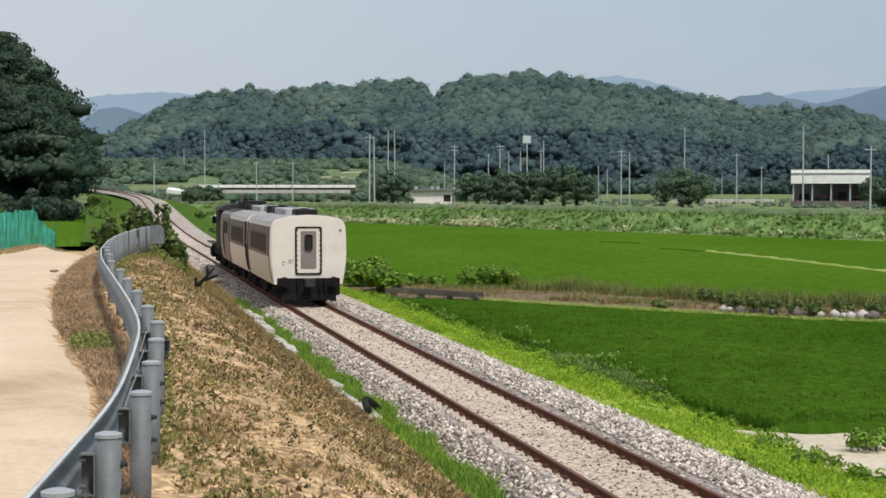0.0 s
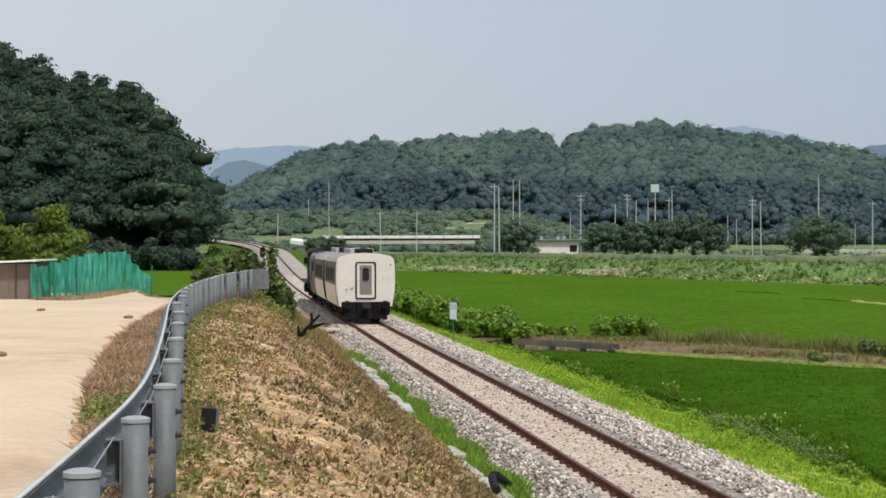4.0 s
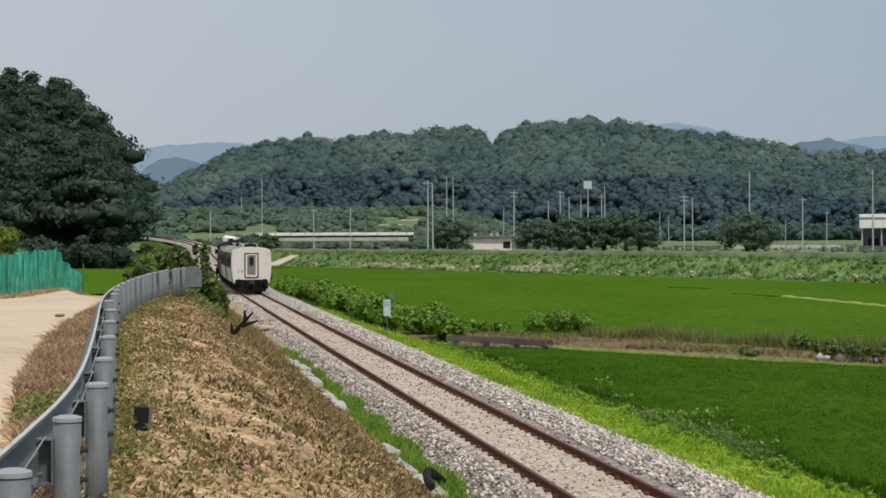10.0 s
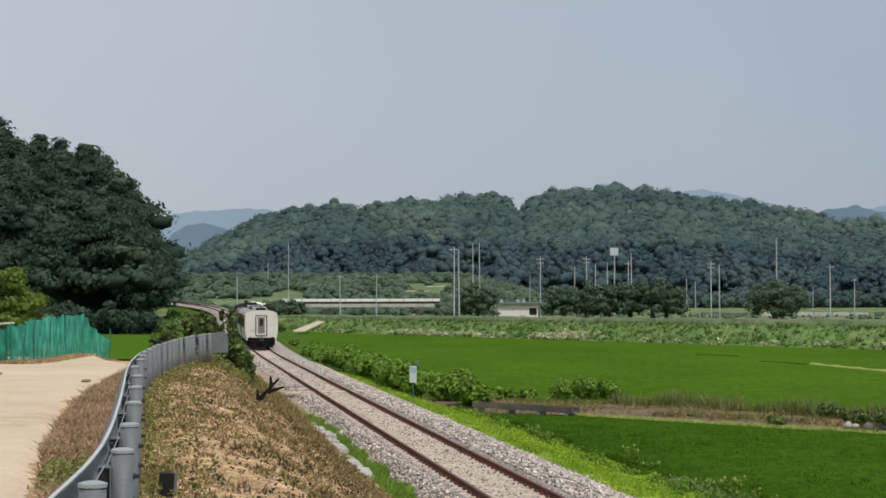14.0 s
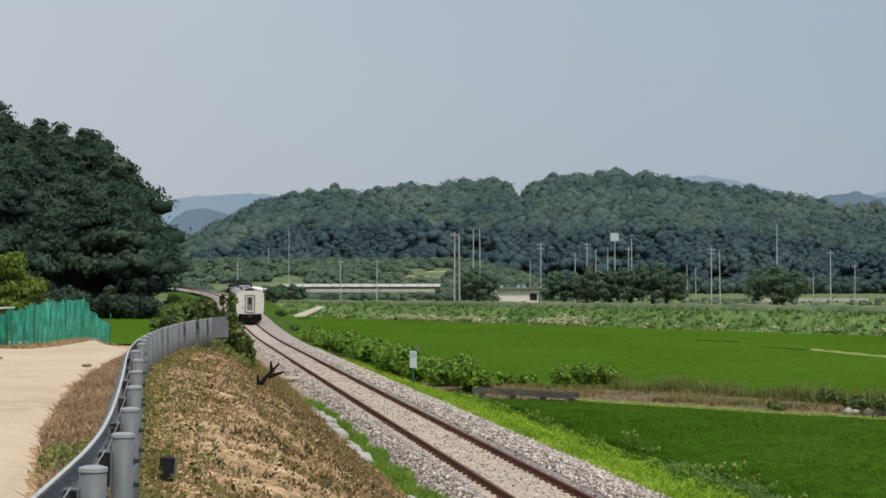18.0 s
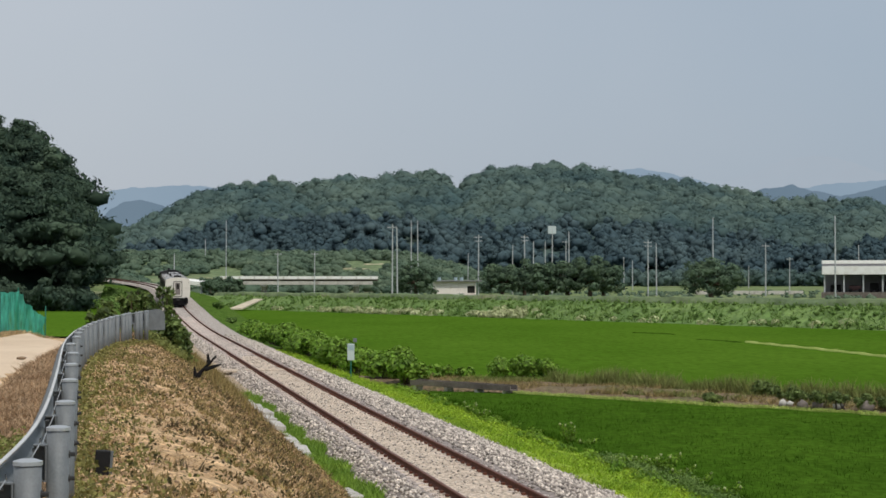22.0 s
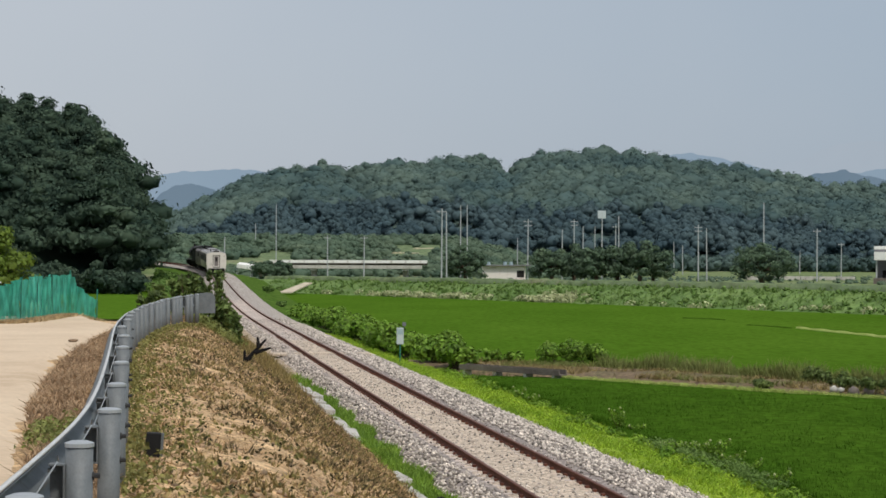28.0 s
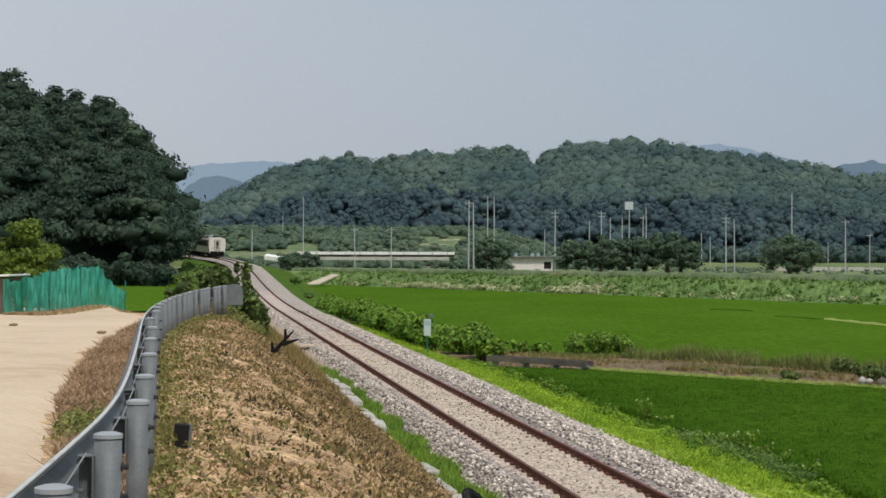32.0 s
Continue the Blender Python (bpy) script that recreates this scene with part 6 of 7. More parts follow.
def build_shrubs():
    # dark bushes at the end of the guard rail
    for k, (px, py, h, w) in enumerate([(-10.3, 62.2, 3.15, 0.9), (-9.9, 61.6, 3.35, 0.9), (-9.45, 62.2, 3.85, 1.0), (-9.0, 61.8, 3.95, 1.0), (-8.55, 62.5, 3.85, 1.0), (-8.2, 61.8, 3.85, 0.9), (-7.9, 62.3, 3.4, 0.8), (-8.3, 61.2, 2.9, 0.9), (-7.6, 61.5, 2.8, 0.8), (-7.3, 60.8, 2.6, 0.7), (-7.05, 60.2, 2.2, 0.6)]):
        s, u = nearest(np.array([px]), np.array([py]))
        z = float(bank_z(u)[0]) - 0.7 * max(0.0, -7.3 - float(u[0])) - 0.1
        sapling(px, py, z, h - z, w, k)
    # low weeds at the foot of the saplings
    n = 190
    x, y = RNG.uniform(-8.9, -6.9, n), RNG.uniform(57.0, 61.5, n)
    ss, u = nearest(x, y)
    V, Q = leaf_quads(np.stack([x, y, bank_z(u) - 0.7 * np.clip(-7.3 - u, 0, 3) + 0.16], 1), RNG.uniform(0.10, 0.26, n), 9, 0.06, 0.8)
    scatter("crest_weeds", V, Q, M_WITHERG, "fresh green weeds under the saplings", "weeds")
    # green scrub on the far side of the track
    r = np.random.default_rng(5)
    for k in range(46):
        s = 64.5 + 82 * (k / 45.0) + r.normal() * 0.8
        u = 4.9 + r.uniform(-0.2, 1.2) + 0.9 * (s < 71)
        x, y, z = off(s, u)
        h = r.uniform(1.2, 2.1) * (1.0 if s > 72 else 0.85) * (0.6 if s > 118 else 1.0)
        if s > 118 and k % 2:
            continue
        shrub(float(x), float(y), float(z) - 0.95, h, r.uniform(1.8, 2.6), M_LEAF_S, "low green roadside bush beside the track", 0.125, 24, 46, seed=100 + k)
    for k, (px, py, h, w) in enumerate([(6.1, 86.2, 1.25, 2.1), (7.6, 86.1, 1.3, 2.2), (6.9, 86.4, 1.35, 2.0)]):
        shrub(px, py, -1.0, h, w, M_LEAF_S, "rounded green bush on the earth bund", 0.08, 14, 70, seed=200 + k)
    for k, (px, py, h, w) in enumerate([(15.9, 72.4, 0.9, 1.2), (16.4, 70.4, 0.8, 1.1), (16.5, 68.9, 0.7, 1.0), (17.0, 67.6, 0.75, 0.9), (17.5, 66.6, 0.8, 0.8), (18.3, 66.0, 0.7, 0.8), (19.2, 65.6, 0.7, 0.8), (20.4, 66.0, 0.8, 1.0), (21.6, 65.2, 0.7, 1.0), (13.4, 71.3, 0.35, 0.8)]):
        shrub(px, py, -0.98, h, w, M_LEAF_D, "low dark bush among stones at the bund's edge", 0.06, 12, 60, seed=250 + k)
    for k, (px, py, h, w) in enumerate([(0.6, 86.4, 0.9, 1.3), (1.6, 85.8, 0.75, 1.2), (2.7, 87.4, 0.8, 1.4), (3.8, 87.8, 0.6, 1.2), (0.9, 84.6, 0.5, 0.9)]):
        shrub(px, py, -1.0, h, w, M_LEAF_S, "straggly green weeds beside the water channel", 0.10, 16, 22, seed=270 + k, loose=True)
    # further bushes by the distant curve
    for k, (s, u, h, w) in enumerate([(166, 4.8, 1.3, 1.8), (204, 5.6, 1.8, 2.0), (262, 8.5, 4.2, 5.4)]):
        x, y, z = off(s, u)
        shrub(float(x), float(y), float(z) - 1.0, h * 0.55, w * 0.8, M_LEAF_T if s > 250 else M_LEAF_E, "green bush beside the distant track", 0.12, 14, 60, seed=300 + k)
    r = np.random.default_rng(8)
    for k in range(11):
        s = 166 + 60 * k / 10.0
        x, y, z = off(s, -6.6 - r.uniform(0, 2.6))
        shrub(float(x), float(y), float(z) + 0.3, r.uniform(0.7, 1.3), r.uniform(1.8, 2.8), M_LEAF_E, "low green bush on the far bank of the track", 0.13, 12, 40, seed=500 + k)
    # dead black branches on the bank
    d = thing("dead_shrub", pose(-4.83, 45.0, 1.50) @ Matrix.Scale(0.62, 4), "bare blackened dead shrub at the bank's edge", "shrub")
    for a, b in (((-0.35, 0, 0), (0.55, 0.1, 0.95)), ((-0.2, 0, 0.1), (0.15, 0.1, 0.55)), ((0.1, 0, 0.4), (0.75, 0.2, 0.6)), ((-0.3, 0, 0), (-0.35, 0.1, 0.5)), ((0.25, 0.05, 0.6), (0.2, 0.1, 1.05))):
        bm = bmnew()
        tube(bm, a, b, 0.10, 0.04, seg=6)
        part("branch", bm, M_UNDER, d)
    # dry reddish weeds near the bank's edge
    n = 900
    s = RNG.normal(50, 9, n)
    u = RNG.uniform(-4.6, -2.7, n)
    x, y, z = off(s, u)
    f = smooth01(s, 56, 94)
    low = np.interp(u, [-9.6, -6.0, -3.6, -2.5], [0.9, 0.6, 0.0, -0.3])
    V, T = blades(x, y, bank_z(u) * (1 - f) + np.minimum(bank_z(u), low) * f, 0.35, 0.018, 0.35, 4)
    scatter("dry_stalks", V, T, M_WITHER, "tall withered brown stalks at the bank's edge", "dry weeds")


# ---- the bund between the paddies ----
def build_bund():
    rows = []
    for x in np.arange(-1.5, 62, 0.5):
        f = float(np.interp(x, BUND_FX[::-1], BUND_FY[::-1]))
        b = max(f + 4.0, float(np.interp(x, BUND_BX[::-1], BUND_BY[::-1])) + 0.3)
        ys = np.linspace(f, b, 12)
        z = np.interp(np.linspace(0, 1, 12), [0, 0.06, 0.3, 0.7, 0.94, 1], [-1.4, -1.0, -0.82, -0.80, -0.95, -1.4]) + lumps(np.full(12, x), ys, 1.4, 0.06, 2)
        rows.append(np.stack([np.full(12, x), ys, z], 1))
    V = np.array(rows)
    n, k = V.shape[:2]
    i, j = np.arange(n - 1)[:, None] * k, np.arange(k - 1)[None, :]
    q = np.stack([i + j, i + k + j, i + k + j + 1, i + j + 1], -1).reshape(-1, 4)
    tagged(new("bund", fast_mesh("bund", V.reshape(-1, 3), q, M_BUND, smooth=True)), "brown earth bund with dry growth between two paddies", "earth bund", kind="structure")
    n = 8500
    x = RNG.uniform(0, 34, n)
    t = RNG.uniform(0.0, 1, n)
    f = np.interp(x, BUND_FX[::-1], BUND_FY[::-1])
    y = f + (np.maximum(4.0, np.interp(x, BUND_BX[::-1], BUND_BY[::-1]) - f)) * t
    k = patchy(x, y, 0.7, 3, -0.1) & (t > 0.15)
    V, T = blades(x[k], y[k], np.full(k.sum(), -0.9), 0.24, 0.022, 0.8, 4)
    scatter("bund_dry_grass", V, T, M_WITHER, "brown withered grass on the bund", "dry grass")
    k = patchy(x, y, 0.5, 9, 0.12) & (t > 0.2) & (x > 3)
    V, T = blades(x[k], y[k], np.full(k.sum(), -0.9), 0.3, 0.026, 0.7, 5)
    scatter("bund_olive_tufts", V, T, M_WITHERG, "olive weeds scattered over the bund", "weeds")
    k = (t > 0.82) & (x > 8)
    V, T = blades(x[k], y[k], np.full(k.sum(), -0.95), 0.7 + 0.35 * lumps(x[k], y[k], 1.1, 1.0, 2), 0.035, 0.35, 7)
    scatter("bund_tall_weeds", V, T, M_WITHERG, "tall olive weeds along the back of the bund", "weeds")
    k = (t > 0.9) & (x <= 8)
    V, T = blades(x[k], y[k], np.full(k.sum(), -0.95), 0.3, 0.03, 0.5, 6)
    scatter("bund_green_grass", V, T, M_DITCH, "green grass edging the bund", "grass")
    n = 1500
    x = RNG.uniform(5.6, 24, n)
    y = np.interp(x, BUND_FX[::-1], BUND_FY[::-1]) + RNG.normal(size=n) * 0.16 - 0.05
    V, T = blades(x, y, np.full(n, -1.12), 0.24, 0.03, 0.6, 6)
    scatter("bund_edge_grass", V, T, M_EDGEGRASS, "pale yellow-green grass along the bund's front edge", "grass")
    # concrete water channel on short legs
    c = thing("water_channel", pose(1.2, 82.3, -0.98, 0, 0, -48), "weathered concrete irrigation channel on short legs", "irrigation channel")
    bm = bmnew()
    box(bm, 0, 6.6, -0.25, -0.19, 0.18, 0.36)
    part("wall", bm, M_CONCD, c)
    bm = bmnew()
    box(bm, 0, 6.6, 0.19, 0.25, 0.18, 0.38)
    part("wall", bm, M_CONCD, c)
    bm = bmnew()
    box(bm, 0, 6.6, -0.25, 0.25, 0.12, 0.176)
    part("floor_slab", bm, M_CONCD, c)
    for xx in (0.3, 2.4, 4.4, 6.2):
        bm = bmnew()
        box(bm, xx - 0.1, xx + 0.1, -0.22, 0.22, -0.3, 0.12, 0.01)
        part("leg", bm, M_CONC, c)
    # stones
    r = np.random.default_rng(3)
    for k in range(16):
        xx = 15.8 + 6 * r.uniform()
        yy = float(np.interp(xx, BUND_FX[::-1], BUND_FY[::-1])) + r.uniform(0.25, 1.0)
        st = thing("stone", pose(xx, yy, -0.95, 0, 0, r.uniform(0, 360)), "pale rough field stone at the bund's edge", "stone", "stones on the bund")
        v, f = cores([(0, 0, 0.12)], [r.uniform(0.16, 0.36)], 0.8, 1.0)
        part_mesh("rock", fast_mesh("rock", v, f[:, :3], M_CONC if k % 3 else M_CONCD), st)
    # thin pale earth ridge in the wide paddy
    rows = []
    for t in np.linspace(0, 1, 60):
        y = 143.5 - 46 * t
        x = float(np.interp(y, [97, 112, 127, 143.5], [35.2, 33.6, 32.2, 29.9]))
        w = 0.11 + 0.04 * math.sin(t * 40)
        z = -0.86 + 0.03 * math.sin(t * 63)
        rows.append([(x - w, y - w * 0.3, -1.15), (x - w * 0.6, y - w * 0.2, z), (x + w * 0.6, y + w * 0.2, z), (x + w, y + w * 0.3, -1.15)])
    V = np.array(rows)
    n, k = V.shape[:2]
    i, j = np.arange(n - 1)[:, None] * k, np.arange(k - 1)[None, :]
    q = np.stack([i + j, i + k + j, i + k + j + 1, i + j + 1], -1).reshape(-1, 4)
    tagged(new("paddy_ridge", fast_mesh("paddy_ridge", V.reshape(-1, 3), q, M_EDGEGRASS)), "thin pale grassy ridge across the wide paddy", "earth ridge", kind="structure")
    # dark strips added as the shade of gaps between rice rows, further back
    for (xa, ya), (xb, yb) in (((27.06, 151.0), (29.6, 143.9)), ((24.4, 172.0), (27.7, 166.0))):
        rows = []
        for t in np.linspace(0, 1, 24):
            x, y, e = xa + (xb - xa) * t, ya + (yb - ya) * t, math.sin(math.pi * t) ** 0.4
            z, w = -0.965 + 0.055 * e + 0.015 * math.sin(t * 31), 0.28
            rows.append([(x - w * 0.3, y - w, -1.1), (x - w * 0.2, y - w * 0.6, z), (x + w * 0.2, y + w * 0.6, z), (x + w * 0.3, y + w, -1.1)])
        V = np.array(rows)
        i, j = np.arange(23)[:, None] * 4, np.arange(3)[None, :]
        q = np.stack([i + j, i + 4 + j, i + 4 + j + 1, i + j + 1], -1).reshape(-1, 4)
        tagged(new("rice_gap_shade", fast_mesh("rice_gap_shade", V.reshape(-1, 3), q, M_RICE)), "dark green strip added for the shade of a gap in the wide paddy", "rice", kind="stuff")
    # bare patch at the near paddy's corner
    xs = np.linspace(7.5, 22, 30)
    rows = []
    for x in xs:
        ys = np.linspace(26.0, 32.2 + 0.4 * math.sin(x), 12)
        rows.append(np.stack([np.full(12, x), ys, -1.12 + lumps(np.full(12, x), ys, 2.0, 0.05, 1)], 1))
    V = np.array(rows)
    n, k = V.shape[:2]
    i, j = np.arange(n - 1)[:, None] * k, np.arange(k - 1)[None, :]
    q = np.stack([i + j, i + k + j, i + k + j + 1, i + j + 1], -1).reshape(-1, 4)
    tagged(new("bare_patch", fast_mesh("bare_patch", V.reshape(-1, 3), q, M_RIDGE, smooth=True)), "bare sandy earth at the corner of the paddy", "bare earth", kind="structure")
    shrub(10.8, 29.5, -1.12, 0.42, 1.1, M_LEAF_S, "small weed bush on bare earth", 0.05, 14, 50, seed=400)


# ---- small things by the line ----
def build_line_things():
    x, y, z = (float(v) for v in off(63.0, 3.9))
    s = thing("track_sign", pose(x, y, z - 0.52), "small white and pale blue trackside sign on a thin post", "sign")
    bm = bmnew()
    tube(bm, (0, 0, 0), (0, 0, 1.65), 0.03, seg=10)
    part("post", bm, M_GREENPOST, s)
    bm = bmnew()
    box(bm, -0.17, 0.17, -0.065, -0.04, 0.80, 1.60, 0.01)
    plate = part("plate", bm, M_SIGN, s)
    bm = bmnew()
    box(bm, -0.135, 0.135, -0.072, -0.067, 1.28, 1.54)
    part("marking", bm, M_SIGNBLUE, plate, "pale blue panel")
    bm = bmnew()
    box(bm, 0.10, 0.28, -0.02, 0.02, 1.66, 1.86, 0.01)
    part("bracket", bm, M_GALV, s)
    # black marker box on the bank
    m = thing("marker_box", pose(-2.54, 15.35, 2.22, 0, 0, 8), "small black plastic box standing on the bank", "marker box")
    bm = bmnew()
    box(bm, -0.066, 0.066, -0.045, 0.045, 0.01, 0.30, 0.008, pose(0, 0, 0, 0, 4, 0))
    part("case", bm, M_BLACK, m)
    bm = bmnew()
    box(bm, -0.075, 0.085, -0.05, 0.05, -0.1, 0.006, 0.01)
    part("foot", bm, M_CONCD, m)
    bm = bmnew()
    box(bm, -0.05, 0.088, 0.048, 0.064, -0.02, 0.295, 0.006, pose(0, 0, 0, 0, 4, 0))
    part("frame", bm, M_GALV, m, "pale frame behind the black case")
    # level-crossing planks sunk in the ballast
    pl = thing("crossing_boards", None, "sandy boarded foot crossing between the rails", "foot crossing")
    for k, (u0, u1) in enumerate([(-2.3, -0.86), (-0.62, 0.62), (0.86, 2.4)]):
        for j in range(3):
            p = along(62.2 + 0.5 * j)
            bm = bmnew()
            box(bm, u0, u1, -0.22, 0.22, -0.2, -0.085 - 0.02 * (k != 1), 0.01)
            o = part("board", bm, M_CRIB, pl)
            o.matrix_world = pose(p[0], p[1], p[2], 0, 0, math.degrees(p[3]))
    # kerb slabs of the side drain
    dr = thing("drain_kerb", None, "broken pale concrete kerb of the side drain", "kerb")
    r = np.random.default_rng(9)
    for s0, ln in [(8.5, 2.3), (11.2, 2.4), (14.0, 1.8), (21.5, 2.4), (24.2, 2.4), (26.8, 1.6), (29.0, 2.2), (31.4, 2.4), (34.0, 2.4), (36.6, 1.4), (39.4, 1.2), (41.6, 0.9)]:
        p = along(s0 + ln / 2)
        bm = bmnew()
        box(bm, -0.16, 0.16, -ln / 2, ln / 2, -0.3, 0.0, 0.02)
        o = part("slab", bm, M_CONC, dr)
        vis = 0.10 if 28 < s0 < 38 else 0.0
        o.matrix_world = pose(p[0] - 2.62 * math.cos(p[3]) - 0.04 * r.normal(), p[1] - 2.62 * math.sin(p[3]), -0.14 + vis * 1.4, 2 * r.normal(), 4 + 3 * r.normal(), math.degrees(p[3]) + 1.2 * r.normal())
    # black ribbed drain pipe
    h = thing("drain_pipe", None, "black ribbed plastic drain pipe lying in the ditch", "pipe")
    bm = bmnew()
    last = None
    for k in range(15):
        t = k / 14
        x, y, z = (float(v) for v in off(7.6 + 2.8 * t, -2.85 + 0.7 * t * t))
        q = Vector((x, y, 0.10 + 0.16 * math.sin(t * 2.6) - 0.45 * t * t))
        if last is not None:
            tube(bm, last, q, 0.065, seg=12)
            tube(bm, last.lerp(q, 0.4), last.lerp(q, 0.6), 0.075, seg=12)
        last = q
    part("hose", bm, M_BLACK, h)
    # pale sacks by the track behind the bushes
    for k, (s, u, w) in enumerate([(92, -4.2, 0.7), (95, -4.5, 0.8), (100, -4.0, 0.6), (104, -4.4, 0.75)]):
        x, y, z = (float(v) for v in off(s, u))
        b = thing("rock", pose(x, y, z + 0.2, 0, 0, k * 50), "large pale boulder beside the track", "rock", "boulders")
        v, f = cores([(0, 0, 0.2), (0.3, 0.1, 0.05)], [w, w * 0.7], 0.9, 1.0)
        part_mesh("stone", fast_mesh("stone", v, f[:, :3], M_CONC), b)


# ---- left of the road ----
def build_roadside():
    f = thing("net_fence", None, "sagging green netting hung between thin posts beside the road", "net fence")
    line = [(-12.75, 47.6), (-12.1, 47.4), (-11.85, 49.0), (-11.9, 51.2), (-12.0, 53.6), (-12.0, 56.2), (-11.75, 59.4)]
    tops = [3.4, 3.5, 3.66, 3.74, 3.72, 3.84, 3.2]
    for k, ((xa, ya), (xb, yb)) in enumerate(zip(line[:-1], line[1:])):
        n, m = 22, 9
        rows = []
        L = math.hypot(xb - xa, yb - ya)
        nx, ny = (yb - ya) / L, -(xb - xa) / L
        for i in range(n):
            t = i / (n - 1)
            top = tops[k] + (tops[k + 1] - tops[k]) * t - 0.10 * math.sin(math.pi * t) + 0.03 * math.sin(t * 17 + k)
            col = []
            for j in range(m):
                v = j / (m - 1)
                w = 0.07 * math.sin(t * 21 + k * 2 + 2.2 * math.sin(v * 2 + k)) * (0.35 + v * 0.65) + 0.04 * math.sin(t * 47 + v * 3)
                col.append((xa + (xb - xa) * t + nx * w, ya + (yb - ya) * t + ny * w, 2.33 - 0.09 * max(0, ya + (yb - ya) * t - 55) + (top - 2.33) * v))
            rows.append(col)
        V = np.array(rows)
        i, j = np.arange(n - 1)[:, None] * m, np.arange(m - 1)[None, :]
        q = np.stack([i + j, i + m + j, i + m + j + 1, i + j + 1], -1).reshape(-1, 4)
        part_mesh("net", fast_mesh("net", V.reshape(-1, 3), q, M_NET, smooth=True), f, "crumpled green mesh net")
    for (x, y), t in zip(line, tops):
        bm = bmnew()
        tube(bm, (x, y, 1.9), (x + 0.02, y, t + 0.01), 0.022, seg=8)
        part("post", bm, M_GREENPOST, f)
    n = 2200
    t = RNG.uniform(0, len(line) - 1.001, n)
    i = t.astype(int)
    la = np.array(line)
    p = la[i] + (la[i + 1] - la[i]) * (t - i)[:, None]
    V, T = blades(p[:, 0] + RNG.uniform(0.0, 0.6, n), p[:, 1] - RNG.uniform(0, 0.4, n), 2.38 - 0.09 * np.maximum(0, p[:, 1] - 55), 0.13, 0.02, 0.8, 3)
    scatter("fence_foot_grass", V, T, M_STRAW, "dry grass along the foot of the net", "dry grass")
    # low shed
    s = thing("low_shed", pose(-14.1, 47.9, 2.36), "low brown shed with a pale overhanging roof", "shed")
    bm = bmnew()
    box(bm, -1.6, 1.35, -0.05, 0.0, -0.3, 1.05)
    part("front_wall", bm, M_BROWNWALL, s)
    for x in (-1.6, 1.30):
        bm = bmnew()
        box(bm, x, x + 0.05, 0.002, 1.6, -0.3, 1.05)
        part("side_wall", bm, M_BROWNWALL, s)
    bm = bmnew()
    box(bm, -1.6, 1.35, 1.602, 1.65, -0.3, 1.05)
    part("back_wall", bm, M_BROWNWALL, s)
    bm = bmnew()
    box(bm, -1.9, 1.55, -0.35, 1.9, 1.055, 1.11, 0.01, pose(0, 0, 0, 0, -2.5, 0))
    part("roof", bm, M_WHITE, s, "pale sheet roof")
    for x in (-0.9, 0.0, 0.8):
        bm = bmnew()
        box(bm, x, x + 0.05, -0.075, -0.052, -0.2, 1.03)
        part("batten", bm, M_BARK, s)
    # young trees behind the netting
    G = "young trees behind the net"
    tree(-15.8, 62.0, 1.6, 3.9, 2.7, M_LEAF_B, "young broadleaf tree with bright yellow-green leaves", 0.085, 50, 80, seed=11, low=0.15, group=G, fat=1.35)
    tree(-18.6, 62.5, 1.6, 4.6, 2.8, M_LEAF_B, "taller young tree with bright yellow-green leaves", 0.085, 50, 80, seed=12, low=0.15, group=G, fat=1.35)
    tree(-21.2, 63.0, 1.6, 4.0, 2.8, M_LEAF_B, "bushy young tree with bright green leaves", 0.10, 20, 90, seed=13, low=0.15, group=G, fat=1.35)
    # a few clods on the road
    for k, (x, y) in enumerate([(-7.6, 36.0), (-7.9, 44.5), (-10.5, 40.0), (-6.9, 24.0), (-9.4, 30.5)]):
        c = thing("clod", pose(x, y, 2.42, 0, 0, 40 * k), "dark lump of earth lying on the road", "clod", "clods on the road")
        v, f2 = cores([(0, 0, 0.02)], [0.12], 0.35, 1.0)
        part_mesh("lump", fast_mesh("lump", v, f2[:, :3], M_CLOD), c)


# ---- across the valley ----
def gz(x, y):
    return float(ground_z(np.array([x]), np.array([y]))[0])


def build_pole(b, top, d, arms=1, board=False):
    x, y = b / 1000 * d, d
    z0 = gz(x, y) - 0.3
    zt = 4.0 + top / 1000 * d
    p = thing("utility_pole", pose(x, y, z0), "grey concrete utility pole with short crossarms" if not board else "tall pole carrying a pale square board", "utility pole", "utility poles")
    h = zt - z0
    bm = bmnew()
    tube(bm, (0, 0, 0), (0.1 * math.sin(b), 0, h), 0.18, 0.11, seg=9)
    part("shaft", bm, M_POLE, p)
    for k in range(arms):
        bm = bmnew()
        box(bm, -0.95 + 0.2 * k, 0.95, -0.08, 0.08, h - 0.7 - 0.9 * k, h - 0.55 - 0.9 * k)
        part("crossarm", bm, M_POLE, p)
        for xx in (-0.8, 0.0, 0.8):
            bm = bmnew()
            tube(bm, (xx, 0, h - 0.56 - 0.9 * k), (xx, 0, h - 0.3 - 0.9 * k), 0.06, seg=6)
            part("insulator", bm, M_GREYWALL, p)
    if board:
        bm = bmnew()
        box(bm, -0.95, 0.95, -0.1, 0.1, h - 1.4, h + 0.4, 0.04)
        part("board", bm, M_SIGN, p)


